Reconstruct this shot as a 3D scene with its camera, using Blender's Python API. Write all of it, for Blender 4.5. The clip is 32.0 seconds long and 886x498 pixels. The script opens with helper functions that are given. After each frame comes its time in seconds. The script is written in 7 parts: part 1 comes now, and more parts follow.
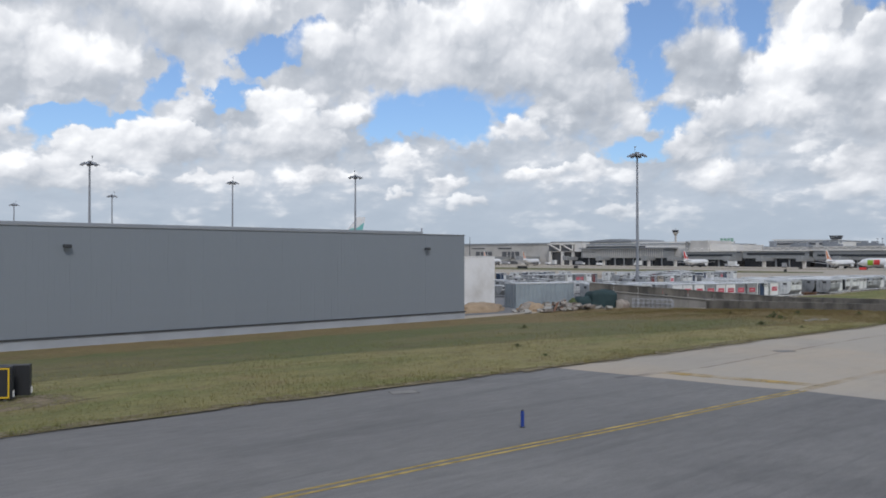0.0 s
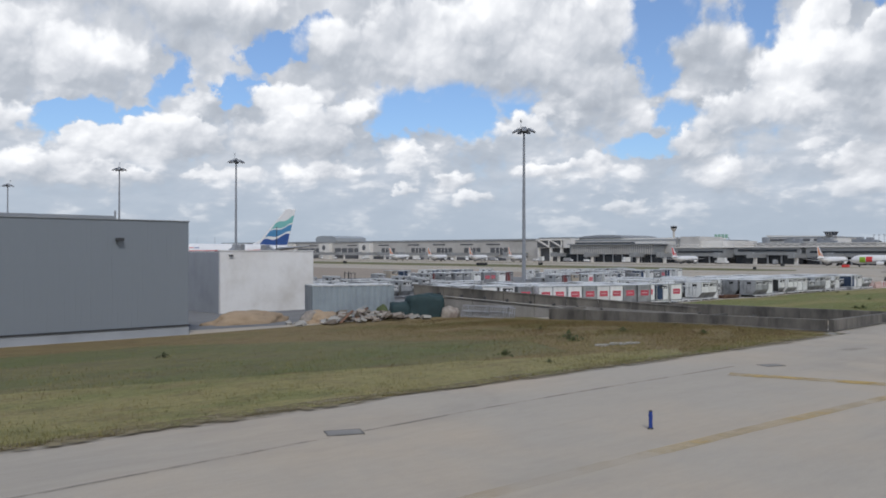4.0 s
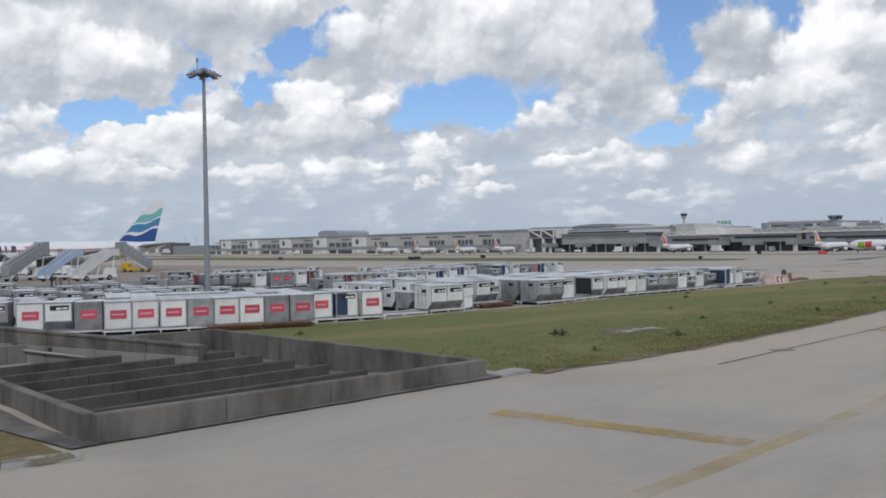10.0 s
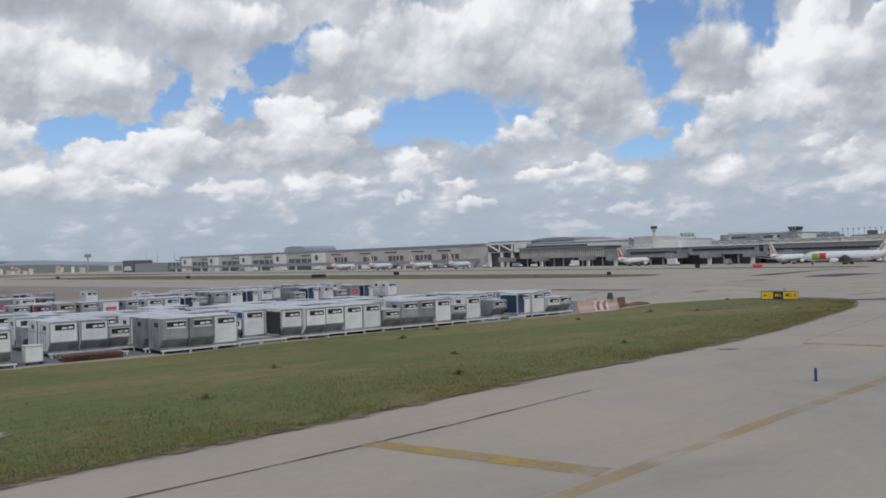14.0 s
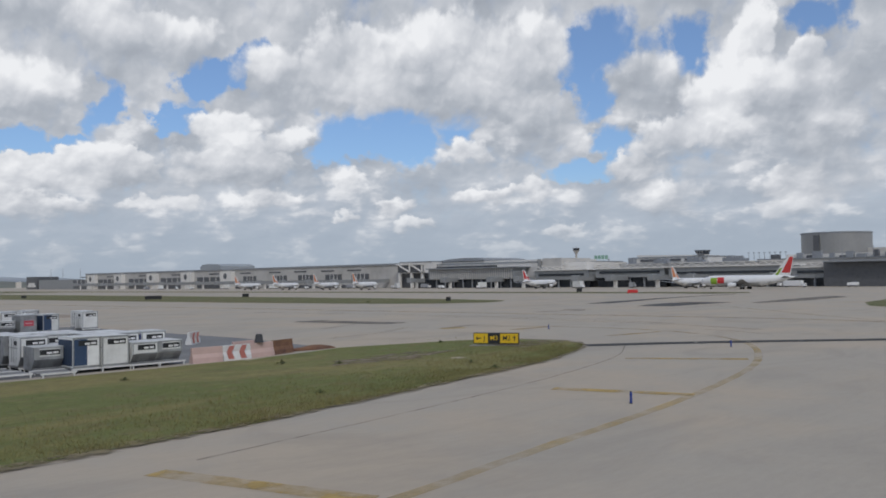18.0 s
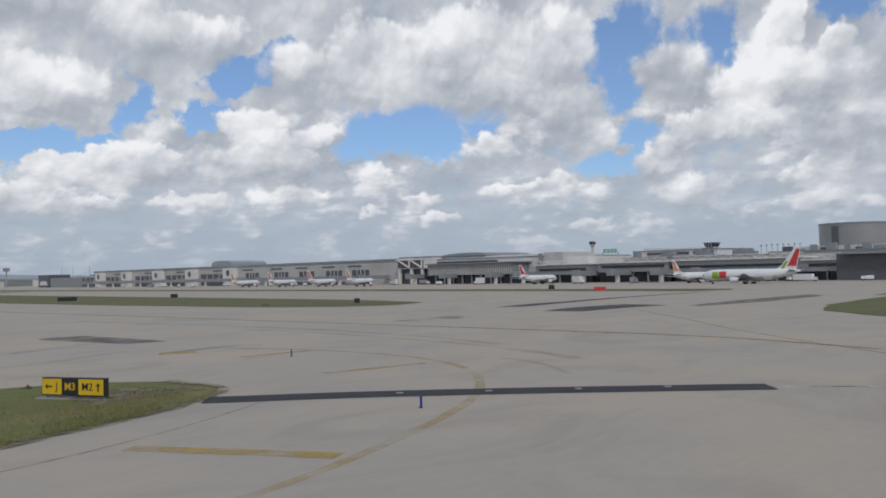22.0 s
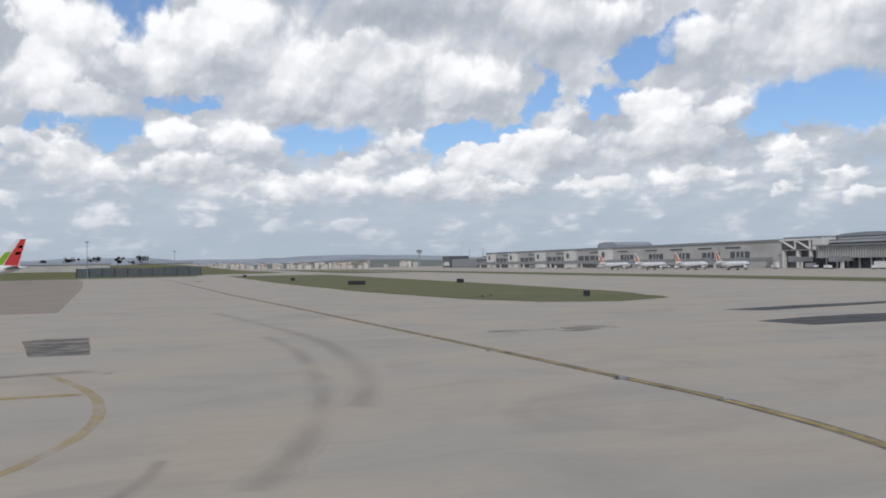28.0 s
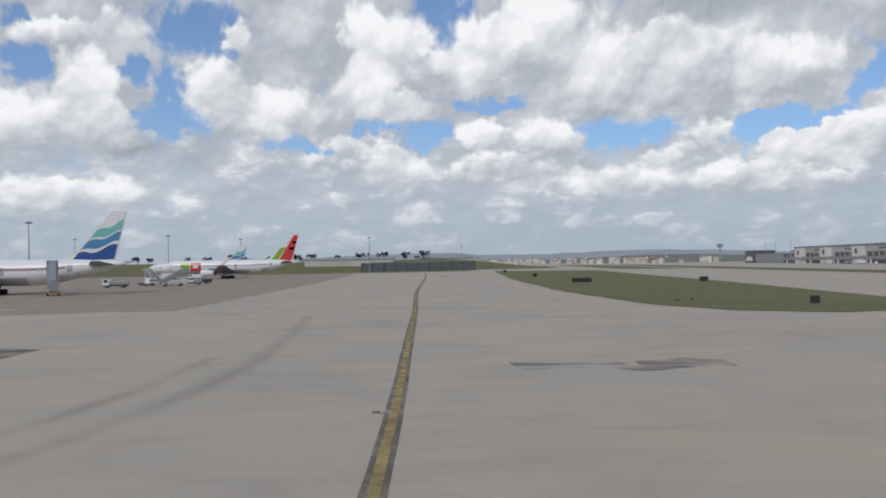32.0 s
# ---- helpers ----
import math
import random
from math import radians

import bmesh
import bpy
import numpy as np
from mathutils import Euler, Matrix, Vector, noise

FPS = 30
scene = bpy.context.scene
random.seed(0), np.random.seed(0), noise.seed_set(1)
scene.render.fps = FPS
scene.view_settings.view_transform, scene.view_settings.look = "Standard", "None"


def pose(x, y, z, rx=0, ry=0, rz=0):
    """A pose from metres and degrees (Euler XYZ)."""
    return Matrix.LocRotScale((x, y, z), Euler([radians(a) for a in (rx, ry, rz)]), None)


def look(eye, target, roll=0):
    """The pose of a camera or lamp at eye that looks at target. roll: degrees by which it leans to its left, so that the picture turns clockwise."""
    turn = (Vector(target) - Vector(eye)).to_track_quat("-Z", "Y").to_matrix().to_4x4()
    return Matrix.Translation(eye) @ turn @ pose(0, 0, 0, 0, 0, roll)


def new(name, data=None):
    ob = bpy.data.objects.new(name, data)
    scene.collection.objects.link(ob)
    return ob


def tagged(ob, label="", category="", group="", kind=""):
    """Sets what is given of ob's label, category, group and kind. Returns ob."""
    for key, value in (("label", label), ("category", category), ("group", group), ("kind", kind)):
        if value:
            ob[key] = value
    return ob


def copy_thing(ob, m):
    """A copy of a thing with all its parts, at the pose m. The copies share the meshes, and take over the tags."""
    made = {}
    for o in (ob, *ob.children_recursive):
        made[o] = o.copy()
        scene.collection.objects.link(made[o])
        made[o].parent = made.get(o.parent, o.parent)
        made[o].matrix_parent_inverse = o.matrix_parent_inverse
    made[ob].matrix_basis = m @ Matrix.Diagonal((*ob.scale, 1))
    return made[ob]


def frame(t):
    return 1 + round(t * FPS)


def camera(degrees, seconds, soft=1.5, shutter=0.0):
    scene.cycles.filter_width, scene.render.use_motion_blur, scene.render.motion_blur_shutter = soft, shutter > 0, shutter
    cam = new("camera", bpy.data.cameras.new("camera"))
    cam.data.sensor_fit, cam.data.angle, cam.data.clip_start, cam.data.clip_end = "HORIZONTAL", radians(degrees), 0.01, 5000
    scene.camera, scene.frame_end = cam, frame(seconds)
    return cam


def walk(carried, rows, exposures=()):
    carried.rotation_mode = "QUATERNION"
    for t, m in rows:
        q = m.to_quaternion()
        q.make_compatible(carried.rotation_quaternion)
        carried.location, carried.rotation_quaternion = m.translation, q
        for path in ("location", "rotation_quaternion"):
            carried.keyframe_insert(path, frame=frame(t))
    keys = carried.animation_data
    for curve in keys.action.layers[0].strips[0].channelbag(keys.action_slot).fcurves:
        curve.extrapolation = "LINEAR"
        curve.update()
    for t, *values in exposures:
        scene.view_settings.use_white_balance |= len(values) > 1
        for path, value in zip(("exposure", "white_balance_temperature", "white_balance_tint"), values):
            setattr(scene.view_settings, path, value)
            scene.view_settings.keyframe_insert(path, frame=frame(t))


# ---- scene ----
cam = camera(55.6, 32.0, soft=1.8)
PATH = [
    (0, (0.123, -2.715, 4.998), (1.492, -1.256, 5.014), 0.0),
    (0.5, (3.369, -2.623, 4.97), (4.724, -1.152, 4.986), 0.0),
    (1, (6.481, -2.532, 4.98), (7.826, -1.053, 4.995), 0.1),
    (1.5, (9.643, -2.352, 4.965), (10.984, -0.868, 4.98), 0.1),
    (2, (12.926, -2.184, 4.945), (14.266, -0.699, 4.959), 0.1),
    (2.5, (16.198, -1.959, 4.93), (17.539, -0.475, 4.945), 0.1),
    (3, (19.365, -1.81, 4.911), (20.707, -0.328, 4.923), 0.1),
    (3.5, (22.749, -1.621, 4.89), (24.098, -0.144, 4.899), 0.1),
    (4, (26.224, -1.327, 4.859), (27.582, 0.141, 4.866), 0.1),
    (4.5, (29.651, -1.117, 4.812), (31.019, 0.341, 4.818), 0.2),
    (6.5, (43.204, -0.881, 4.651), (44.538, 0.609, 4.635), -0.7),
    (7, (46.644, -0.91, 4.707), (47.976, 0.581, 4.693), -1.0),
    (7.5, (50.12, -0.818, 4.729), (51.445, 0.681, 4.717), -0.9),
    (8, (53.582, -0.762, 4.724), (54.906, 0.737, 4.716), -0.9),
    (8.5, (57.235, -0.615, 4.685), (58.559, 0.883, 4.681), -0.9),
    (9, (60.889, -0.457, 4.707), (62.212, 1.043, 4.701), -0.9),
    (9.5, (64.499, -0.469, 4.697), (65.816, 1.036, 4.683), -0.9),
    (10, (68.16, -0.47, 4.678), (69.477, 1.036, 4.668), -1.0),
    (10.5, (71.853, -0.46, 4.666), (73.161, 1.053, 4.655), -1.0),
    (11, (75.709, -0.31, 4.634), (77.007, 1.21, 4.606), -1.5),
    (11.5, (79.349, -0.321, 4.635), (80.629, 1.215, 4.608), -0.8),
    (12, (83.081, -0.143, 4.61), (84.348, 1.404, 4.567), -1.2),
    (12.5, (86.907, -0.026, 4.633), (88.168, 1.527, 4.585), -1.3),
    (13, (90.825, 0.142, 4.612), (92.114, 1.671, 4.593), -1.7),
    (13.5, (94.63, 0.278, 4.57), (95.95, 1.78, 4.577), -1.7),
    (14, (98.236, 0.259, 4.597), (99.584, 1.736, 4.621), -1.5),
    (14.5, (101.802, 0.221, 4.527), (103.165, 1.684, 4.575), -1.2),
    (15, (105.272, 0.1, 4.522), (106.644, 1.554, 4.576), -1.1),
    (15.5, (108.846, -0.104, 4.55), (110.236, 1.333, 4.613), -1.0),
    (17.5, (124.426, -0.412, 4.662), (125.867, 0.973, 4.73), -0.7),
    (18, (128.289, -0.498, 4.667), (129.744, 0.872, 4.735), -0.9),
    (18.5, (132.176, -0.53, 4.718), (133.631, 0.842, 4.782), -1.1),
    (19, (135.936, -0.541, 4.753), (137.388, 0.834, 4.822), -1.0),
    (19.5, (139.837, -0.526, 4.776), (141.286, 0.85, 4.846), -1.2),
    (20, (143.865, -0.29, 4.768), (145.305, 1.096, 4.836), -1.2),
    (20.5, (147.922, 0.167, 4.788), (149.35, 1.566, 4.852), -1.3),
    (21, (151.822, 0.644, 4.803), (153.241, 2.052, 4.863), -1.2),
    (21.5, (155.363, 0.739, 4.792), (156.778, 2.152, 4.852), -1.3),
    (22, (158.732, 0.66, 4.847), (160.143, 2.076, 4.904), -1.3),
    (22.5, (161.939, 0.414, 4.881), (163.348, 1.833, 4.939), -1.3),
    (23, (165.083, 0.231, 4.901), (166.482, 1.659, 4.957), -1.3),
    (23.5, (168.192, 0.505, 4.913), (169.579, 1.945, 4.968), -1.3),
    (24, (171.245, 0.885, 4.914), (172.571, 2.381, 4.961), -1.2),
    (24.5, (174.269, 1.272, 4.888), (175.535, 2.82, 4.925), -1.3),
    (25, (177.202, 1.794, 4.845), (178.389, 3.403, 4.889), -1.4),
    (25.5, (180.089, 2.693, 4.922), (181.185, 4.366, 4.94), -1.3),
    (27.5, (191.969, 7.131, 5.09), (192.698, 8.993, 5.118), -0.8),
    (28, (194.701, 8.525, 5.087), (195.315, 10.428, 5.119), -1.1),
    (29, (200.837, 13.116, 4.777), (201.236, 15.075, 4.813), -0.7),
    (30, (205.683, 17.0, 4.798), (205.878, 18.99, 4.827), -1.1),
    (31, (210.198, 21.052, 4.855), (210.201, 23.052, 4.885), -1.3),
    (32, (215.123, 26.322, 4.773), (215.035, 28.319, 4.806), -1.0),
]
walk(cam, [(t, look(eye, target, roll)) for t, eye, target, roll in PATH], exposures=[(0, 0.0, 6250, 10), (9, -0.04, 6250, 10), (12.5, -0.06, 6250, 10), (14, -0.19, 6250, 10), (19, -0.25, 6250, 10), (25.5, -0.14, 6250, 10), (28, -0.05, 6300, 10), (29.2, -0.18, 6300, 10), (32, -0.16, 6300, 10)])

# ---- sky, sun ----
SUN_AZ, SUN_EL = radians(212), radians(47)      # clockwise from +y


class Nodes:
    """Small helper to chain shader nodes."""

    def __init__(self, tree):
        self.tree = tree

    def add(self, kind, **props):
        node = self.tree.nodes.new(kind)
        for key, value in props.items():
            setattr(node, key, value)
        return node

    def put(self, socket, value):
        if isinstance(value, bpy.types.NodeSocket):
            self.tree.links.new(value, socket)
        else:
            socket.default_value = value

    def math(self, op, a, b=0.0, c=0.0, clamp=False):
        node = self.add("ShaderNodeMath", operation=op, use_clamp=clamp)
        for socket, value in zip(node.inputs, (a, b, c)):
            self.put(socket, value)
        return node.outputs[0]

    def vec(self, op, a, b=(0, 0, 0)):
        node = self.add("ShaderNodeVectorMath", operation=op)
        self.put(node.inputs[0], a)
        self.put(node.inputs[1], b)
        return node.outputs["Value"] if op == "LENGTH" else node.outputs["Vector"]

    def dot(self, a, b):
        node = self.add("ShaderNodeVectorMath", operation="DOT_PRODUCT")
        self.put(node.inputs[0], a)
        self.put(node.inputs[1], b)
        return node.outputs["Value"]

    def scaled(self, a, k):
        node = self.add("ShaderNodeVectorMath", operation="SCALE")
        self.put(node.inputs[0], a)
        self.put(node.inputs["Scale"], k)
        return node.outputs["Vector"]

    def noise(self, vector, scale, detail=4.0, rough=0.55, colour=False, distortion=0.0):
        node = self.add("ShaderNodeTexNoise")
        self.put(node.inputs["Vector"], vector)
        node.inputs["Scale"].default_value, node.inputs["Detail"].default_value = scale, detail
        node.inputs["Roughness"].default_value, node.inputs["Distortion"].default_value = rough, distortion
        return node.outputs["Color" if colour else "Fac"]

    def smooth(self, value, low, high, to0=0.0, to1=1.0):
        node = self.add("ShaderNodeMapRange", interpolation_type="SMOOTHSTEP")
        for socket, v in zip(node.inputs[:5], (value, low, high, to0, to1)):
            self.put(socket, v)
        return node.outputs[0]

    def mix(self, fac, a, b, blend="MIX"):
        node = self.add("ShaderNodeMix", data_type="RGBA", blend_type=blend)
        self.put(node.inputs[0], fac)
        for socket, v in ((node.inputs[6], a), (node.inputs[7], b)):
            self.put(socket, (*v, 1) if isinstance(v, tuple) and len(v) == 3 else v)
        return node.outputs[2]


# cumulus heaps: centre and radii in degrees (bearing from +y, height over the horizon), and how white they are; then the blue gaps of the thin layer behind
CUMULUS_EAST = [(39.9, 15, 2.9, 3.1, 0.12), (44.6, 14.8, 5.8, 3.3, 0.05), (49.2, 15.4, 3.5, 3.7, 0.05), (36.1, 13.4, 4.1, 2.3, 0.02), (48, 11.8, 5, 2.3, -0.16),
    (41.4, 12.5, 6.5, 1.7, -0.04), (53.8, 15, 2.5, 2.9, 0.08), (52.2, 12.6, 2.7, 3.1, -0.06), (53.7, 10.5, 3, 2.1, -0.12), (55.4, 8.9, 2.2, 1.4, 0.05),
    (67.3, 15.6, 1.7, 2, 0.3), (66.3, 13.1, 2.5, 3.1, 0.32), (64.3, 10.1, 3.3, 3.1, 0.22), (61.6, 8.5, 2.7, 2.2, 0.12), (70.7, 13.6, 1.4, 1.4, 0.16),
    (70, 10.7, 3.8, 3.9, -0.14), (72.1, 6.9, 4, 3.1, -0.08), (69.1, 5, 2.9, 1.9, 0.05), (60.5, 12.8, 3.2, 2.2, -0.14)]
CUMULUS_MIDDLE = [(31.9, 10, 2.7, 1.5, 0.16), (33.8, 8, 3.5, 1.9, 0.06), (36.6, 9.2, 1.7, 1.3, 0.16), (34.5, 6.9, 5.2, 1.3, -0.06), (25.5, 7.3, 2.7, 1.6, 0.08),
    (29, 7, 3.9, 2.2, -0.02), (20.9, 6.8, 4.5, 1.8, 0.04), (40, 6.8, 2, 1.2, 0.2), (47.9, 8.3, 2.2, 1.2, 0.16), (51, 7.6, 2.3, 1.2, -0.02), (43.6, 4.9, 1.9, 0.8, 0.12),
    (40.1, 4, 1, 0.8, 0.12), (44.9, 3.6, 1.9, 0.8, 0.12), (55.2, 3, 1.9, 0.8, 0.16), (53, 6, 1.7, 1, 0.06), (59.4, 6.8, 2.2, 1.5, 0), (49.8, 5.5, 3.4, 0.8, 0)]
CUMULUS_NORTH = [(21.2, 4.6, 4.5, 0.9, 0.06), (28.3, 5, 4.2, 0.7, 0.04), (35.2, 5.4, 3.4, 0.8, -0.02), (61.7, 5, 3.9, 1.5, -0.08), (22.7, 16.2, 7.3, 3.1, -0.02),
    (28.3, 15.2, 4.9, 2.1, 0.02), (15.7, 16.9, 6.9, 2.1, -0.34), (20.6, 11.6, 4.2, 2.7, 0.06), (14.5, 13.1, 5.8, 3.5, -0.02), (13.4, 14.4, 2.3, 1.2, 0.1),
    (9.5, 12, 7.2, 2.7, 0), (5.4, 14.8, 6.2, 3.8, 0.14), (0.7, 13.2, 4.2, 3.3, 0.12), (10.2, 10.2, 5.7, 1.3, -0.1)]
CUMULUS_WEST = [(-5.4, 14.5, 3.6, 2.8, 0.2), (-8, 11.6, 3.4, 2.8, 0.1), (-5.1, 10.4, 2.9, 1.4, -0.02), (0.3, 8.7, 2.1, 1.5, 0.1), (5, 8.3, 2.9, 1.7, 0.06),
    (15.6, 8.1, 2.1, 1.5, 0.12), (12.5, 6.8, 2.7, 1.1, 0.06), (-8.9, 8, 2.1, 1, 0.1), (-6.1, 6.6, 3.5, 1.8, 0), (1.7, 6, 5.3, 1.7, -0.02), (20.9, 7, 3.1, 1.5, 0.02),
    (9, 5.3, 4.9, 1.4, -0.02), (16.3, 5.2, 4.6, 1.4, -0.04), (24.8, 7.7, 3.4, 1.5, 0.04)]
CUMULUS_FAR_WEST = [(-25.5, 11.5, 2.6, 2.5, 0.14), (-25.5, 8.7, 3.6, 2.8, -0.06), (-29.7, 8.8, 1.8, 2.7, 0.1), (-22.2, 7.7, 3.2, 1.2, -0.34), (-27.4, 14.4, 3.8, 1, 0),
    (-23.1, 15.1, 2.4, 1.6, 0.02), (-15.7, 14.8, 1.5, 1.5, 0.16), (-17.4, 11.7, 3.2, 2.2, 0.1), (-14, 9.8, 4.8, 2.3, 0), (-7.8, 15, 1.9, 2.7, 0.2),
    (-28.5, 4.4, 3.4, 2.1, -0.06), (-24.6, 4.9, 4, 1.8, 0.02)]
GAPS_EAST = [(41.8, 10, 5, 2.3), (44.4, 8.5, 3.5, 1.5), (48, 10.3, 2.3, 1.5), (34.2, 15, 1.5, 1), (32.4, 13.8, 1.6, 1.2), (30.3, 12.7, 1.6, 1.3), (28.9, 10.3, 1.8, 1.1),
    (21.2, 8.9, 3.5, 0.8), (18, 8.1, 1.5, 0.8), (39, 8.5, 2.3, 1.1), (58.3, 15.4, 3.3, 2.6), (56.5, 14.1, 2.2, 2.3), (63, 14.7, 2.1, 2.2), (58.5, 8.5, 1.8, 1.9),
    (57.1, 11.9, 1.8, 1.9), (71.1, 15.5, 2.5, 1.4), (55.9, 7.4, 3.4, 0.8)]
GAPS_WEST = [(-2, 15.8, 1.7, 2.2), (-6.4, 9.2, 3.2, 0.7), (1, 10.2, 2.8, 0.7), (9.4, 8.9, 4.5, 1.1), (17.9, 7.7, 3.5, 1.2), (22.5, 8.5, 2.7, 1), (24.8, 11, 1.5, 2.3),
    (31.3, 13.2, 1.8, 1.9), (29, 10.5, 2.2, 1.5), (-18.3, 15.4, 3.6, 2.6), (-20.4, 11.7, 1.4, 2.2), (-20.5, 9.1, 2.8, 1.5), (-2.4, 16.4, 3.1, 2.7),
    (-3.3, 8.7, 3.5, 1.2), (-12.5, 8, 2.6, 0.8), (10.4, 8.4, 4.8, 1.1), (18.5, 8.3, 2.4, 0.9), (-28.7, 12.6, 1.9, 1.7), (-29.3, 15.1, 1.2, 1), (-22.5, 13, 1.4, 1.4)]

world = bpy.data.worlds.new("sky")
scene.world = world
world.use_nodes = True
wn = Nodes(world.node_tree)
ray = wn.add("ShaderNodeTexCoord").outputs["Generated"]
split = wn.add("ShaderNodeSeparateXYZ")
wn.put(split.inputs[0], ray)
bearing = wn.math("MULTIPLY", wn.math("ARCTAN2", split.outputs[0], split.outputs[1]), 57.2958)
rise = wn.math("MULTIPLY", wn.math("ARCSINE", split.outputs[2]), 57.2958)
joined = wn.add("ShaderNodeCombineXYZ")
wn.put(joined.inputs[0], bearing)
wn.put(joined.inputs[1], rise)
# features shrink towards the horizon, as on a layer of clouds seen from below
near = wn.math("ADD", wn.math("MAXIMUM", split.outputs[2], 0.0), 0.15)
flat = wn.add("ShaderNodeCombineXYZ")
for socket, value in zip(flat.inputs, (wn.math("MULTIPLY", bearing, 0.052), wn.math("MULTIPLY", wn.math("LOGARITHM", near, 2.718), 1.0), 0.0)):
    wn.put(socket, value)
layer = flat.outputs[0]


def wander(scale, detail, amount, flatten=0.6):
    """A sidestep that breaks up round outlines, in degrees."""
    off = wn.vec("SUBTRACT", wn.noise(layer, scale, detail, 0.55, True), (0.5, 0.5, 0.5))
    return wn.vec("MULTIPLY", off, (amount, amount * flatten, 0.0))


loose = wn.vec("ADD", joined.outputs[0], wn.vec("ADD", wander(5.0, 2.0, 4.5), wander(18.0, 5.0, 3.0)))
firm = wn.vec("ADD", joined.outputs[0], wn.vec("ADD", wander(7.0, 2.0, 3.0), wander(24.0, 4.0, 1.5, 0.8)))


def holes(rows):
    total = 0.0
    for a, e, ra, re in rows:
        off = wn.vec("MULTIPLY", wn.vec("SUBTRACT", loose, (a, e, 0)), (1 / ra, 1 / re, 0))
        total = wn.math("ADD", total, wn.math("SUBTRACT", 1.0, wn.vec("LENGTH", off), clamp=True))
    return total


def stack(rows, body, tint):
    """Adds heaps to the running sums of depth and of depth times whiteness; each is whiter towards its top."""
    for a, e, ra, re, white_more in rows:
        node = wn.add("ShaderNodeVectorMath", operation="MULTIPLY_ADD")
        wn.put(node.inputs[0], firm)
        node.inputs[1].default_value, node.inputs[2].default_value = (1 / ra, 1 / re, 0), (-a / ra, -e / re, 0)
        off = node.outputs["Vector"]
        deep = wn.math("SUBTRACT", 1.0, wn.dot(off, off), clamp=True)
        body = wn.math("ADD", body, deep)
        tint = wn.math("MULTIPLY_ADD", deep, wn.math("ADD", wn.dot(off, (-0.06, 0.42, 0.0)), white_more), tint)
    return body, tint


def billow(at, scale, shift=(0.0, 0.0, 0.0)):
    """Rounded heaps, as on cumulus heads."""
    node = wn.add("ShaderNodeTexVoronoi", voronoi_dimensions="2D", feature="SMOOTH_F1")
    wn.put(node.inputs["Vector"], wn.vec("ADD", at, shift) if any(shift) else at)
    node.inputs["Scale"].default_value, node.inputs["Smoothness"].default_value = scale, 0.85
    return node.outputs["Distance"]


churn = wn.vec("ADD", layer, wn.scaled(wn.vec("SUBTRACT", wn.noise(layer, 9.0, 5.0, 0.55, True), (0.5, 0.5, 0.5)), 0.085))
heaps = 0.0
relief = 0.0
for scale, weight, lean, gain in ((4.6, 0.50, 0.075, 0.46), (11.0, 0.30, 0.030, 0.27), (25.0, 0.14, 0.013, 0.13), (54.0, 0.06, 0.006, 0.05)):
    here = billow(churn, scale)
    there = billow(churn, scale, (-lean * 0.45, lean, 0.0))
    heaps = wn.math("ADD", heaps, wn.math("MULTIPLY", here, weight))
    relief = wn.math("ADD", relief, wn.math("MULTIPLY", wn.math("SUBTRACT", there, here), gain))
broad = wn.noise(layer, 2.0, 3.0, 0.5)
wisps = wn.noise(layer, 11.0, 6.0, 0.58)
bump_out = wn.math("SUBTRACT", 0.33, heaps)

# thin layer behind: soft grey-white cloud with blue gaps, in flat bands towards the horizon
gap = wn.math("ADD", holes(GAPS_EAST), holes(GAPS_WEST))
high_gap = wn.smooth(wn.math("MULTIPLY", wn.smooth(rise, 19, 26), broad), 0.42, 0.62, 0.0, 0.6)
thin = wn.math("SUBTRACT", wn.math("ADD", gap, high_gap), wn.math("MULTIPLY", bump_out, 0.5))
open_sky = wn.smooth(wn.math("ADD", thin, wn.math("MULTIPLY", wn.math("SUBTRACT", wisps, 0.5), 0.6)), 0.05, 0.50)
open_sky = wn.math("MULTIPLY", open_sky, wn.smooth(rise, 2.5, 7.0))
bands = wn.noise(wn.vec("MULTIPLY", layer, (0.7, 1.5, 1.0)), 10.0, 5.0, 0.55, distortion=0.4)
back = wn.math("ADD", wn.smooth(rise, 3.0, 12.0, 0.44, 0.40), wn.math("MULTIPLY", relief, 0.8))
back = wn.math("ADD", back, wn.math("MULTIPLY", wn.math("SUBTRACT", bands, 0.5), wn.smooth(rise, 5.0, 11.0, 0.55, 0.25)))
puff = wn.smooth(wn.math("ADD", bump_out, wn.math("MULTIPLY", wn.math("SUBTRACT", bands, 0.5), 0.55)), -0.08, 0.20)
puff = wn.math("MULTIPLY", puff, wn.smooth(rise, 9.0, 14.0, 1.0, 0.2))
back = wn.math("ADD", back, wn.math("MULTIPLY", puff, 0.28))
back = wn.math("ADD", back, wn.math("MULTIPLY", wn.math("SUBTRACT", broad, 0.5), 0.4), clamp=True)

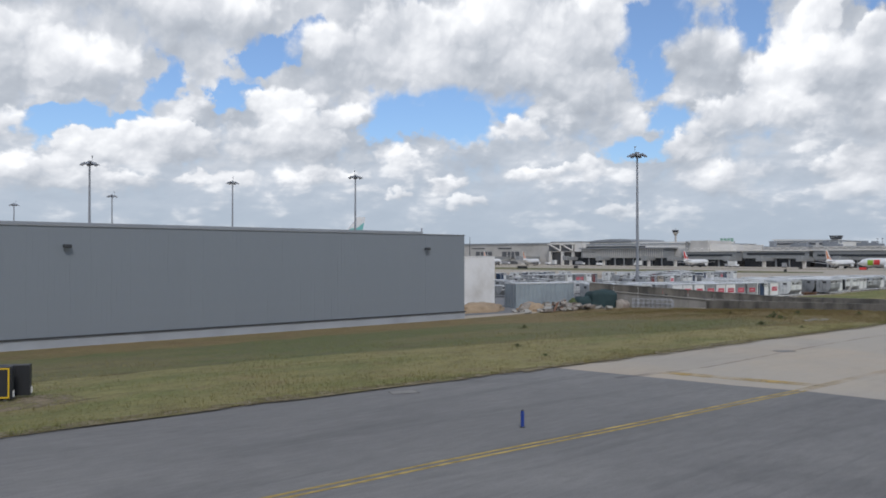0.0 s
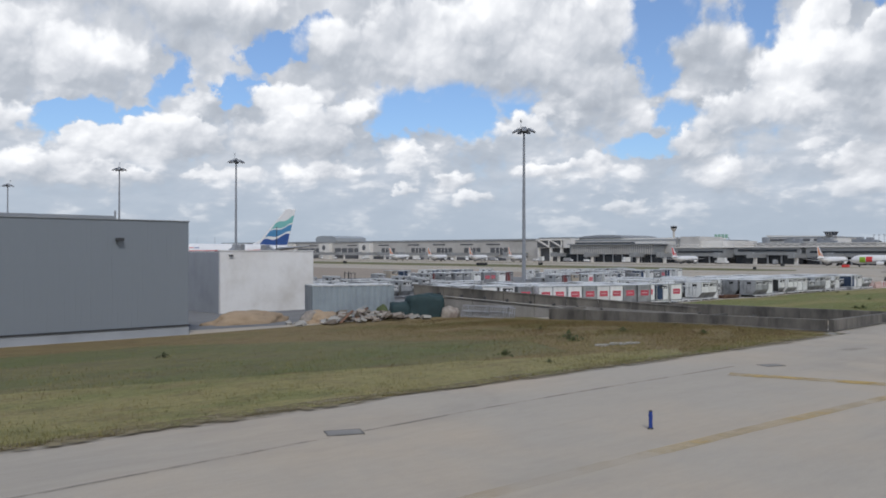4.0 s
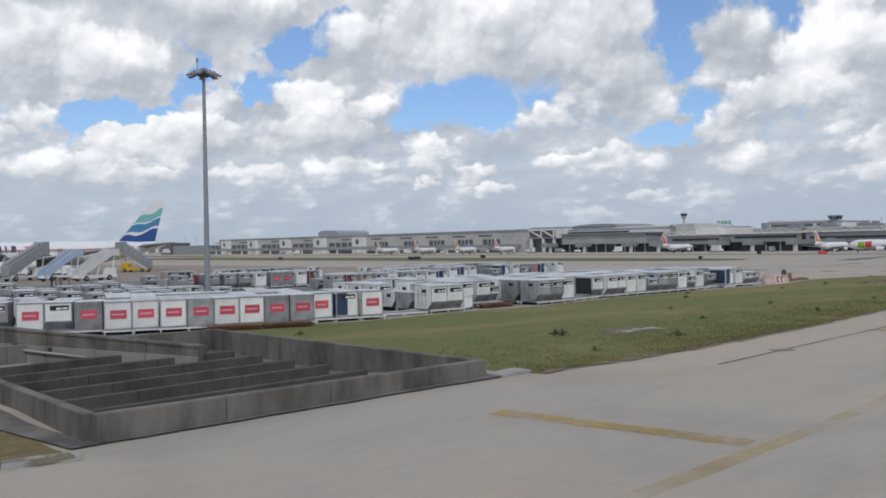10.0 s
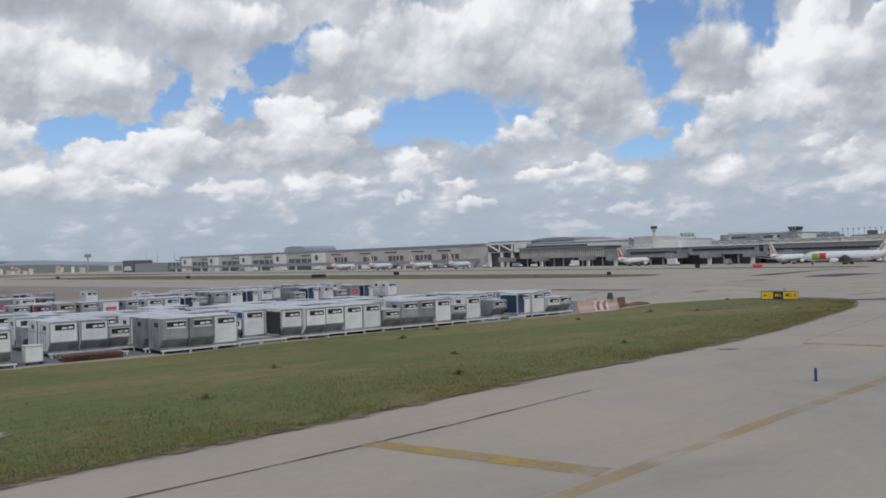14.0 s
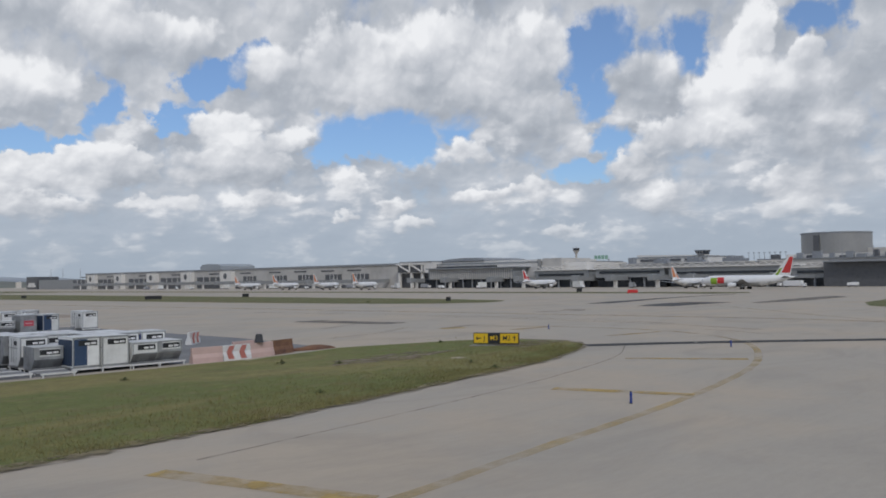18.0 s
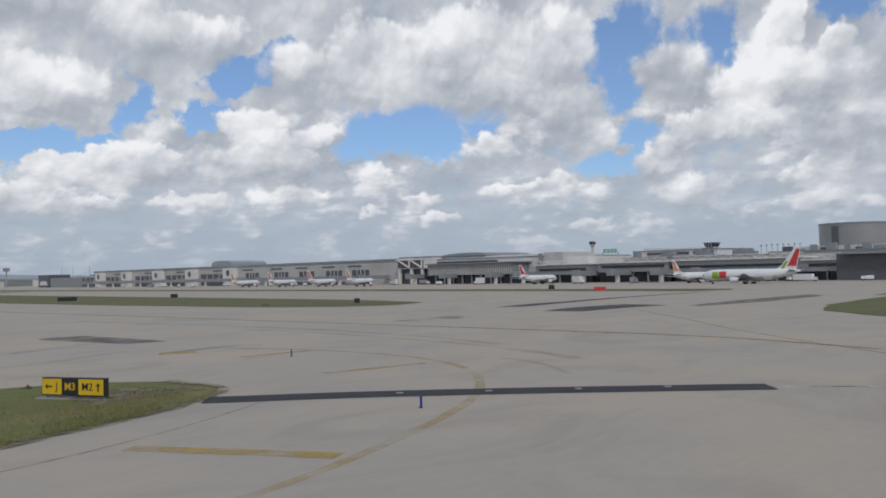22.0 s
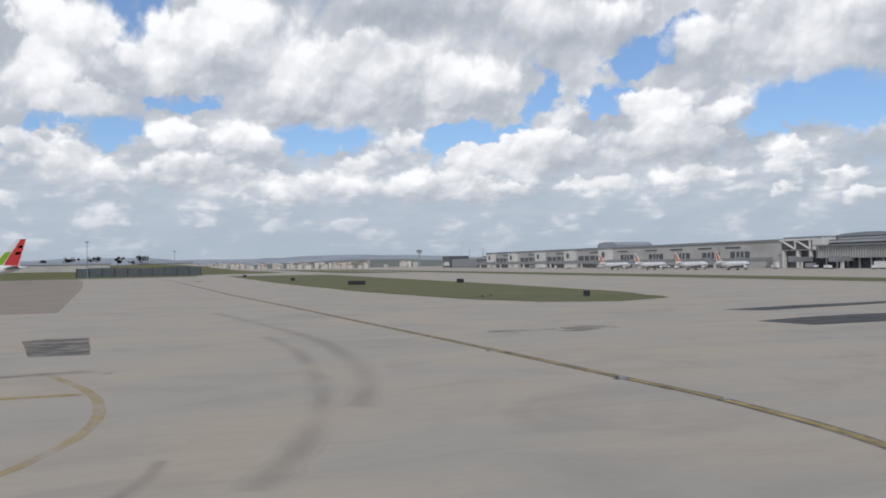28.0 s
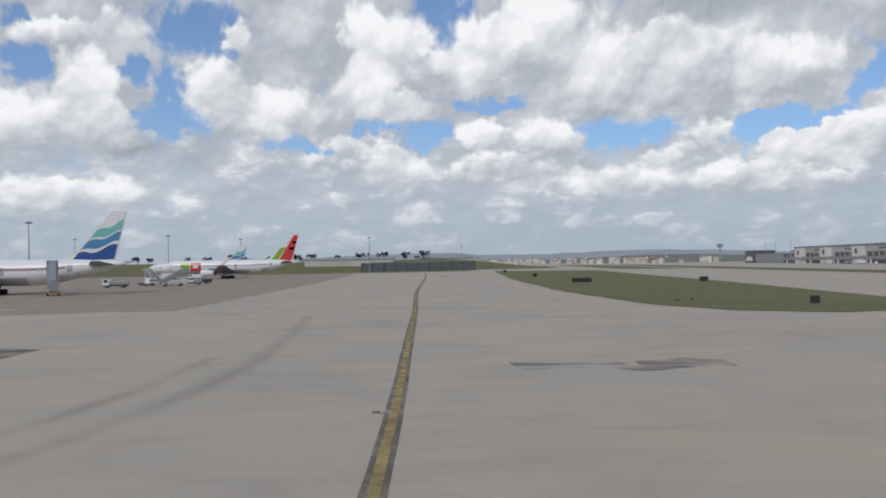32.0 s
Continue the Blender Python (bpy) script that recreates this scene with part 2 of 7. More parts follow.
# cumulus in front: firm white heads over soft grey bases
body, tint = 0.0, 0.0
for rows, lift in ((CUMULUS_EAST, 0.0), (CUMULUS_MIDDLE, 0.02), (CUMULUS_NORTH, 0.03), (CUMULUS_WEST, 0.08), (CUMULUS_FAR_WEST, 0.08)):
    body, tint = stack([(*row[:4], row[4] + lift) for row in rows], body, tint)
mean_tint = wn.math("DIVIDE", tint, wn.math("MAXIMUM", body, 0.06))
edge = wn.math("ADD", body, wn.math("ADD", wn.math("MULTIPLY", bump_out, 1.5), wn.math("MULTIPLY", wn.math("SUBTRACT", wisps, 0.5), 0.5)))
soft_edge = wn.smooth(mean_tint, -0.20, 0.20, 1.10, 0.66)
cover = wn.smooth(edge, 0.10, soft_edge)
front = wn.math("ADD", wn.math("ADD", mean_tint, relief), wn.math("MULTIPLY", bump_out, 0.40))
front = wn.math("ADD", front, wn.math("MULTIPLY", wn.math("SUBTRACT", wisps, 0.5), 0.12))
front = wn.math("ADD", front, 0.61, clamp=True)

ramp = wn.add("ShaderNodeValToRGB")
wn.put(ramp.inputs[0], wn.math("ADD", wn.math("MULTIPLY", front, cover), wn.math("MULTIPLY", back, wn.math("SUBTRACT", 1.0, cover))))
ramp.color_ramp.elements[0].position, ramp.color_ramp.elements[0].color = 0.0, (0.38, 0.41, 0.46, 1)
ramp.color_ramp.elements[1].position, ramp.color_ramp.elements[1].color = 1.0, (1.12, 1.11, 1.10, 1)
for at, tone in ((0.35, (0.56, 0.59, 0.635, 1)), (0.65, (0.80, 0.81, 0.835, 1))):
    ramp.color_ramp.elements.new(at).color = tone
haze = wn.smooth(rise, 0.0, 5.5, 0.80, 0.0)
clear = wn.math("MULTIPLY", wn.math("SUBTRACT", 1.0, cover), wn.math("MULTIPLY", wn.smooth(rise, 2.0, 11.0, 0.65, 0.0), wn.math("SUBTRACT", 1.0, wn.math("MULTIPLY", puff, 0.85))))
cloud = wn.mix(clear, ramp.outputs[0], (0.52, 0.60, 0.70))
cloud = wn.mix(haze, cloud, (0.46, 0.53, 0.61))
sky = wn.add("ShaderNodeTexSky", sky_type="NISHITA", sun_disc=False, sun_elevation=SUN_EL, sun_rotation=SUN_AZ, air_density=1.0, dust_density=0.6)
blue = wn.mix(1.0, sky.outputs[0], (0.088, 0.108, 0.136), "MULTIPLY")
veil = wn.mix(0.10, blue, (0.62, 0.68, 0.76))
tone = wn.mix(wn.math("MULTIPLY", open_sky, wn.math("SUBTRACT", 1.0, cover)), cloud, veil)
background = world.node_tree.nodes["Background"]
wn.put(background.inputs[0], tone)
background.inputs[1].default_value = 0.92

sun = new("sun", bpy.data.lights.new("sun", "SUN"))
sun.data.energy, sun.data.angle, sun.data.color = 1.5, radians(6), (1.0, 0.95, 0.88)
sun.matrix_world = look((math.sin(SUN_AZ) * math.cos(SUN_EL) * 100, math.cos(SUN_AZ) * math.cos(SUN_EL) * 100, math.sin(SUN_EL) * 100), (0, 0, 0))


# ---- materials ----
def material(name, colour, rough=0.7, metal=0.0, vary=0.12, grain=6.0, broad=0.5, second=None, amount=0.4, bump=0.0, stretch=(1, 1, 1), random_tone=0.0):
    """Paint or stone with grain and blotches; second: a stain colour that covers about that amount."""
    m = bpy.data.materials.new(name)
    m.use_nodes = True
    n = Nodes(m.node_tree)
    shader = m.node_tree.nodes["Principled BSDF"]
    place = n.vec("MULTIPLY", n.add("ShaderNodeTexCoord").outputs["Object"], stretch)
    fine_grain = n.noise(place, grain, 6.0, 0.65)
    patches = n.noise(place, broad, 4.0, 0.6)
    base = (*colour, 1)
    tone_now = n.mix(n.smooth(patches, 0.5 - amount * 0.3, 0.9 - amount * 0.3), base, (*(second or [c * (1 - vary * 1.6) for c in colour]), 1))
    k = n.math("ADD", 1 - vary, n.math("MULTIPLY", fine_grain, 2 * vary))
    if random_tone:
        info = n.add("ShaderNodeObjectInfo").outputs["Random"]
        k = n.math("MULTIPLY", k, n.math("ADD", 1 - random_tone, n.math("MULTIPLY", info, 2 * random_tone)))
    grey = n.add("ShaderNodeCombineXYZ")
    for socket in grey.inputs:
        n.put(socket, k)
    n.put(shader.inputs["Base Color"], n.mix(1.0, tone_now, grey.outputs[0], "MULTIPLY"))
    n.put(shader.inputs["Roughness"], n.math("ADD", rough - 0.06, n.math("MULTIPLY", patches, 0.12), clamp=True))
    shader.inputs["Metallic"].default_value = metal
    if bump:
        b = n.add("ShaderNodeBump")
        b.inputs["Strength"].default_value, b.inputs["Distance"].default_value = 0.6, bump
        n.put(b.inputs["Height"], fine_grain)
        n.put(shader.inputs["Normal"], b.outputs[0])
    return m


def streaked(name, colour, dark, pink, rough=0.85, bold=1.0, grit=0.2):
    """Old pavement: long rubber streaks along x, blotches, fine aggregate."""
    m = bpy.data.materials.new(name)
    m.use_nodes = True
    n = Nodes(m.node_tree)
    shader = m.node_tree.nodes["Principled BSDF"]
    at = n.add("ShaderNodeTexCoord").outputs["Object"]
    streak = n.noise(n.vec("MULTIPLY", at, (0.05, 0.55, 1)), 1.0, 5.0, 0.6, distortion=0.8)
    thin = n.noise(n.vec("MULTIPLY", at, (0.12, 2.4, 1)), 1.0, 4.0, 0.6, distortion=0.5)
    blotch = n.noise(at, 0.09, 5.0, 0.6)
    stone = n.noise(at, 30.0, 3.0, 0.7)
    cloudy = n.noise(n.vec("MULTIPLY", at, (0.10, 0.16, 1)), 1.0, 6.0, 0.62, distortion=1.2)
    c = n.mix(n.smooth(blotch, 0.40, 0.66), (*colour, 1), (*pink, 1))
    c = n.mix(n.math("MULTIPLY", n.smooth(streak, 0.48, 0.80), 0.60 * bold), c, (*dark, 1))
    c = n.mix(n.math("MULTIPLY", n.smooth(thin, 0.52, 0.80), 0.34 * bold), c, (*dark, 1))
    c = n.mix(n.math("MULTIPLY", n.smooth(cloudy, 0.45, 0.75), 0.42), c, (*dark, 1))
    coarse = n.noise(n.vec("MULTIPLY", at, (1.4, 5.0, 1)), 1.0, 6.0, 0.7)
    k = n.math("ADD", 1.0 - grit, n.math("MULTIPLY", n.math("ADD", stone, coarse), grit))
    grey = n.add("ShaderNodeCombineXYZ")
    for socket in grey.inputs:
        n.put(socket, k)
    n.put(shader.inputs["Base Color"], n.mix(1.0, c, grey.outputs[0], "MULTIPLY"))
    shader.inputs["Roughness"].default_value = rough
    b = n.add("ShaderNodeBump")
    b.inputs["Strength"].default_value, b.inputs["Distance"].default_value = 0.5, 0.004
    n.put(b.inputs["Height"], stone)
    n.put(shader.inputs["Normal"], b.outputs[0])
    return m


def turf(name, green, straw, brown, share=0.5):
    """Short airfield grass: green and straw patches stretched along the taxiway, with bare brown spots."""
    m = bpy.data.materials.new(name)
    m.use_nodes = True
    n = Nodes(m.node_tree)
    shader = m.node_tree.nodes["Principled BSDF"]
    at = n.add("ShaderNodeTexCoord").outputs["Object"]
    big = n.noise(n.vec("MULTIPLY", at, (0.05, 0.16, 1)), 1.0, 5.0, 0.6, distortion=0.6)
    mid = n.noise(n.vec("MULTIPLY", at, (0.5, 0.9, 1)), 1.0, 5.0, 0.65)
    small = n.noise(n.vec("MULTIPLY", at, (5, 9, 1)), 1.0, 4.0, 0.7)
    c = n.mix(n.smooth(big, share - 0.10, share + 0.12), (*green, 1), (*straw, 1))
    tuft = n.noise(n.vec("MULTIPLY", at, (0.8, 1.7, 1)), 1.0, 7.0, 0.72)
    c = n.mix(n.math("MULTIPLY", n.smooth(mid, 0.46, 0.68), 0.75), c, (*brown, 1))
    c = n.mix(n.math("MULTIPLY", n.smooth(tuft, 0.50, 0.70), 0.55), c, tuple(v * 0.55 for v in green) + (1,))
    c = n.mix(n.math("MULTIPLY", n.smooth(tuft, 0.46, 0.30), 0.45), c, tuple(v * 1.35 for v in straw) + (1,))
    k = n.math("ADD", 0.30, n.math("MULTIPLY", small, 1.4))
    grey = n.add("ShaderNodeCombineXYZ")
    for socket in grey.inputs:
        n.put(socket, k)
    n.put(shader.inputs["Base Color"], n.mix(1.0, c, grey.outputs[0], "MULTIPLY"))
    shader.inputs["Roughness"].default_value = 0.95
    b = n.add("ShaderNodeBump")
    b.inputs["Strength"].default_value, b.inputs["Distance"].default_value = 1.0, 0.08
    n.put(b.inputs["Height"], small)
    n.put(shader.inputs["Normal"], b.outputs[0])
    return m


CONCRETE = streaked("concrete_pavement", (0.385, 0.345, 0.288), (0.250, 0.225, 0.192), (0.430, 0.362, 0.280), bold=0.30)
ASPHALT = streaked("dark_asphalt", (0.165, 0.160, 0.154), (0.085, 0.083, 0.082), (0.20, 0.193, 0.184), bold=1.2, grit=0.6)
YARD = streaked("worn_asphalt", (0.17, 0.172, 0.178), (0.10, 0.10, 0.105), (0.20, 0.20, 0.20))
APRON = streaked("apron_concrete", (0.275, 0.226, 0.178), (0.19, 0.16, 0.13), (0.30, 0.245, 0.19), bold=0.5)
TAR = material("fresh_tar", (0.030, 0.029, 0.030), 0.8, vary=0.2, grain=20)


def worn(name, colour, least, most, scale=2.0, stretch=(1, 1, 1)):
    """A thin coat that lets the pavement show through where it has rubbed off."""
    m = material(name, colour, 0.85, vary=0.2, grain=8)
    n = Nodes(m.node_tree)
    shader = m.node_tree.nodes["Principled BSDF"]
    at = n.vec("MULTIPLY", n.add("ShaderNodeTexCoord").outputs["Object"], stretch)
    n.put(shader.inputs["Alpha"], n.smooth(n.noise(at, scale, 6.0, 0.65), 0.36, 0.64, least, most))
    return m


STAIN = worn("rubber_stain", (0.12, 0.115, 0.11), 0.015, 0.055, 0.12)
BLOT = worn("dark_oil_stain", (0.13, 0.115, 0.105), 0.0, 0.42, 0.7, (0.4, 1.1, 1))
TAR_OLD = worn("weathered_tar", (0.075, 0.074, 0.075), 0.75, 1.0, 0.6)
PATCH = worn("grey_asphalt_patch", (0.14, 0.132, 0.122), 0.3, 0.7, 0.5)
GRASS = turf("mown_grass", (0.138, 0.158, 0.040), (0.225, 0.198, 0.070), (0.185, 0.150, 0.062), 0.54)
DRYGRASS = turf("dry_grass", (0.145, 0.130, 0.045), (0.195, 0.145, 0.062), (0.165, 0.108, 0.050), 0.42)
FARGRASS = turf("far_grass", (0.115, 0.128, 0.042), (0.165, 0.145, 0.062), (0.130, 0.112, 0.058), 0.52)
SOIL = worn("bare_soil", (0.24, 0.19, 0.125), 0.0, 0.95, 0.9)
FRINGE = worn("dead_grass_fringe", (0.22, 0.18, 0.10), 0.05, 0.95, 1.6)
MOWN = turf("pale_mown_grass", (0.165, 0.168, 0.055), (0.245, 0.215, 0.088), (0.205, 0.165, 0.075), 0.48)
YELLOW = worn("faded_yellow_paint", (0.52, 0.36, 0.10), 0.10, 0.72, 0.6)
YELLOW_OLD = worn("nearly_gone_yellow_paint", (0.56, 0.41, 0.17), 0.05, 0.5, 0.3)
YELLOW_NEW = worn("yellow_paint", (0.50, 0.36, 0.10), 0.55, 0.95, 1.6)
YELLOW_MID = worn("rubbed_yellow_paint", (0.42, 0.315, 0.12), 0.45, 0.9, 0.8)
BLACKLINE = worn("black_line_paint", (0.10, 0.092, 0.085), 0.3, 0.62, 0.6)
PALEDASH = worn("pale_dash_paint", (0.55, 0.52, 0.45), 0.5, 0.95, 1.2)
SEAMDARK = worn("open_joint_tar", (0.075, 0.07, 0.066), 0.35, 0.95, 0.6)
FAINTSEAM = worn("faint_joint_tar", (0.12, 0.11, 0.10), 0.0, 0.4, 0.8)
SEAM = worn("joint_tar", (0.10, 0.095, 0.09), 0.1, 0.75, 1.2)
CLADDING = material("grey_steel_cladding", (0.222, 0.246, 0.276), 0.55, 0.1, vary=0.03, grain=2, broad=0.08, random_tone=0.008)
PLINTH = material("pale_concrete_plinth", (0.33, 0.35, 0.38), 0.85, vary=0.1, grain=4)
PLASTER = material("white_plaster", (0.78, 0.765, 0.745), 0.85, vary=0.05, grain=3, broad=0.25, second=(0.60, 0.57, 0.53), amount=0.35)
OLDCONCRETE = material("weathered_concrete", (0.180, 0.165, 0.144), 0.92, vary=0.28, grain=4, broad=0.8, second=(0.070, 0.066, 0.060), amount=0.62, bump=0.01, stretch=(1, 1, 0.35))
BAFFLEDARK = material("baffle_black_concrete", (0.085, 0.080, 0.072), 0.92, vary=0.3, grain=4, broad=0.7, second=(0.045, 0.043, 0.040), amount=0.5, stretch=(1, 1, 0.4))
DAMPWALL = material("stained_grey_concrete", (0.25, 0.24, 0.225), 0.92, vary=0.18, grain=4, broad=0.4, second=(0.16, 0.15, 0.14), amount=0.5, stretch=(1, 1, 0.4))
PALECONCRETE = material("pale_concrete", (0.345, 0.33, 0.30), 0.9, vary=0.15, grain=5, broad=0.5, second=(0.22, 0.22, 0.22), amount=0.4)
WHITE = material("white_gloss_paint", (0.78, 0.78, 0.78), 0.35, vary=0.03, grain=2, broad=0.15, second=(0.70, 0.70, 0.70), amount=0.3)
OFFWHITE = material("scuffed_white_panel", (0.74, 0.745, 0.73), 0.5, vary=0.06, grain=6, broad=1.1, second=(0.56, 0.56, 0.54), amount=0.4, random_tone=0.10)
ALU = material("worn_aluminium", (0.40, 0.41, 0.42), 0.42, 0.55, vary=0.15, grain=7, broad=1.5, second=(0.24, 0.245, 0.25), amount=0.5, random_tone=0.18)
ROOFALU = material("container_roof_sheet", (0.66, 0.67, 0.67), 0.5, 0.15, vary=0.1, grain=4, broad=1.2, second=(0.42, 0.43, 0.44), amount=0.5, random_tone=0.14)
GALV = material("galvanised_steel", (0.36, 0.37, 0.39), 0.5, 0.5, vary=0.08, grain=6)
MASTGREY = material("grey_mast_paint", (0.27, 0.285, 0.31), 0.55, 0.2, vary=0.06, grain=3)
DARKSTEEL = material("dark_steel", (0.060, 0.062, 0.068), 0.55, 0.3, vary=0.15)
RUBBER = material("black_rubber", (0.022, 0.022, 0.023), 0.85, vary=0.2)
BLACK = material("black_panel", (0.020, 0.021, 0.024), 0.5, vary=0.1)
# dark glass; also the painted shade of the gallery undercrofts
GLASS_SHADE = material("dark_glazing_and_shade", (0.030, 0.036, 0.045), 0.12, vary=0.2, grain=0.4)
BLUE = material("deep_blue_curtain", (0.022, 0.045, 0.20), 0.6, vary=0.15, random_tone=0.2)
NAVY = material("navy_curtain", (0.030, 0.055, 0.11), 0.65, vary=0.15, random_tone=0.25)
BLUEPOST = material("blue_plastic", (0.015, 0.045, 0.24), 0.45, vary=0.1)
RED = material("red_label", (0.58, 0.085, 0.12), 0.5, vary=0.12, random_tone=0.15)
PINK = material("pale_pink_print", (0.66, 0.40, 0.42), 0.5, vary=0.1)
BRICKRED = material("dull_red_panel", (0.20, 0.055, 0.055), 0.65, vary=0.2, random_tone=0.2)
TAN = material("tan_board", (0.44, 0.38, 0.30), 0.8, vary=0.12, random_tone=0.1)
RUST = material("rusty_timber", (0.20, 0.105, 0.060), 0.9, vary=0.3, grain=8, broad=1.5, second=(0.11, 0.06, 0.045), amount=0.5)
SIGNYELLOW = material("sign_yellow", (0.72, 0.47, 0.015), 0.45, vary=0.04)
VEHICLEYELLOW = material("vehicle_yellow", (0.62, 0.40, 0.03), 0.45, vary=0.08)
TARP = material("dark_green_tarpaulin", (0.022, 0.048, 0.052), 0.75, vary=0.2, grain=4, broad=0.9)
SEABOX = material("grey_blue_corrugated_steel", (0.30, 0.345, 0.37), 0.6, 0.1, vary=0.08, grain=3, broad=0.5, second=(0.24, 0.275, 0.30), amount=0.4)
RUBBLE = material("building_rubble", (0.34, 0.305, 0.265), 0.95, vary=0.3, grain=5, broad=1.5, second=(0.16, 0.12, 0.10), amount=0.5, random_tone=0.35)
SAND = material("heaped_sand", (0.36, 0.27, 0.18), 0.95, vary=0.18, grain=6, broad=0.7, bump=0.03)
LEAF = material("dull_green_leaves", (0.085, 0.105, 0.038), 0.85, vary=0.35, grain=4, broad=1.0, random_tone=0.2)
TREELEAF = material("dark_tree_leaves", (0.030, 0.040, 0.024), 0.9, vary=0.3, grain=2, broad=0.5, random_tone=0.2)
BARK = material("bark", (0.09, 0.07, 0.055), 0.9, vary=0.2)
TEAL = material("teal_fin_paint", (0.20, 0.50, 0.48), 0.35, vary=0.05)
MIDBLUE = material("mid_blue_fin_paint", (0.075, 0.25, 0.46), 0.35, vary=0.05)
DEEPBLUE = material("deep_blue_fin_paint", (0.03, 0.085, 0.28), 0.35, vary=0.05)
TITLEGREY = material("slate_title_paint", (0.055, 0.065, 0.12), 0.4, vary=0.05)
TAILRED = material("red_fin_paint", (0.58, 0.045, 0.045), 0.35, vary=0.05)
TAILGREEN = material("lime_paint", (0.26, 0.42, 0.03), 0.35, vary=0.05)
# orange paled in the colour for distance haze at the terminal
TAILORANGE = material("orange_fin_paint", (0.62, 0.24, 0.11), 0.35, vary=0.05)
PALEBLUE = material("pale_blue_paint", (0.42, 0.52, 0.66), 0.45, vary=0.08)
BELLY = material("pale_grey_paint", (0.42, 0.43, 0.44), 0.4, vary=0.05, grain=2)
WINGGREY = material("wing_grey", (0.30, 0.31, 0.325), 0.45, 0.2, vary=0.08, grain=1)
TERMGREY = material("terminal_grey_panel", (0.52, 0.505, 0.48), 0.75, vary=0.08, grain=0.6, broad=0.06, second=(0.40, 0.385, 0.365), amount=0.4, random_tone=0.06)
TERMWHITE = material("terminal_white_panel", (0.72, 0.70, 0.665), 0.75, vary=0.06, grain=0.5, broad=0.06, random_tone=0.05)
# dark stands for the shade inside openings, lifted a little for haze
TERMDARK = material("terminal_dark_parts_and_shade", (0.11, 0.115, 0.125), 0.5, vary=0.2, grain=0.5)
TERMROOF = material("terminal_roof_edge", (0.27, 0.285, 0.305), 0.6, vary=0.08, grain=0.4)
JETBRIDGE = material("ribbed_jetbridge_steel", (0.30, 0.31, 0.315), 0.55, 0.2, vary=0.08, grain=1.0)
DRUM = material("ochre_grey_metal_drum", (0.34, 0.34, 0.335), 0.45, 0.4, vary=0.08, grain=0.3, broad=0.05)
SIGNGREEN = material("pale_green_letters", (0.30, 0.50, 0.40), 0.6, vary=0.08)
# distance haze is mixed into these two base colours
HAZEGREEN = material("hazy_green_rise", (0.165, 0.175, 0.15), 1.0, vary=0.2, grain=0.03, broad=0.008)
HAZEGREY = material("haze_greyed_distance", (0.32, 0.35, 0.38), 1.0, vary=0.15, grain=0.02, broad=0.004)
BRONZE = material("blue_grey_noise_wall", (0.115, 0.132, 0.142), 0.8, vary=0.12, grain=0.3)
ROOFTILE = material("terracotta_roof", (0.33, 0.20, 0.145), 0.9, vary=0.15, random_tone=0.2)
HOUSE = material("pale_render", (0.62, 0.585, 0.53), 0.9, vary=0.08, random_tone=0.2)
WHITEBAR = material("matt_white_rail", (0.66, 0.66, 0.65), 0.55, vary=0.08, grain=5)
REDPLASTIC = material("sun_bleached_pink_plastic", (0.56, 0.40, 0.36), 0.7, vary=0.1, broad=0.8)
REDSTRIPE = material("barrier_red", (0.48, 0.17, 0.14), 0.6, vary=0.1)


# ---- mesh helpers ----
def smoothstep(a, b, v):
    t = min(1.0, max(0.0, (v - a) / (b - a)))
    return t * t * (3 - 2 * t)


def crown(x, y):
    """The taxiway lies higher than the yard at the start and falls off ahead."""
    along = 0.70 if x < 24 else 0.70 - 0.43 * (x - 24) / 72 if x < 96 else max(0.0, 0.27 * (150 - x) / 54)
    return along * min(1.0, max(0.0, (42 - y) / 18))


def settle(p):
    """Moves a point of the level plan to its place on the crowned pavement."""
    k = crown(p[0], p[1]) / 4.75 * max(0.0, p[1] + 1)
    return (p[0] - k, p[1] - k)


def lie(x, y):
    """Height of the ground."""
    yard = -0.32 * smoothstep(24, 48, y) * (1 - smoothstep(80, 130, y)) * (1 - smoothstep(158, 176, x))
    return yard - 3.2 * smoothstep(260, 560, x) + crown(x, y)


def part(name, bm, mat, parent=None, label="", smooth=False):
    """Links a bmesh as one mesh object, under a thing or a part."""
    me = bpy.data.meshes.new(name)
    bm.normal_update()
    if smooth:
        for f in bm.faces:
            f.smooth = True
    bm.to_mesh(me)
    bm.free()
    return part_of(name, me, mat, parent, label)


def part_of(name, me, mat, parent=None, label=""):
    if mat and not me.materials:
        me.materials.append(mat)
    ob = new(name, me)
    if parent:
        ob.parent = parent
    if label:
        ob["label"] = label
    return ob


def thing(name, m, label, category, group="", kind=""):
    ob = new(name)
    ob.empty_display_size = 0.2
    ob.matrix_basis = m
    return tagged(ob, label, category, group, kind)


def box(bm, x0, y0, z0, x1, y1, z1, m=None):
    vs = [bm.verts.new((x, y, z)) for z in (z0, z1) for x, y in ((x0, y0), (x1, y0), (x1, y1), (x0, y1))]
    if m:
        for v in vs:
            v.co = m @ v.co
    for f in ((3, 2, 1, 0), (4, 5, 6, 7), (0, 1, 5, 4), (1, 2, 6, 5), (2, 3, 7, 6), (3, 0, 4, 7)):
        bm.faces.new([vs[i] for i in f])
    return bm


def cube(x0, y0, z0, x1, y1, z1, bevel=0.0):
    bm = box(bmesh.new(), x0, y0, z0, x1, y1, z1)
    if bevel:
        bmesh.ops.bevel(bm, geom=bm.edges[:], offset=bevel, segments=2, affect="EDGES", profile=0.5)
    return bm


def boxes(rows):
    bm = bmesh.new()
    for r in rows:
        box(bm, *r)
    return bm


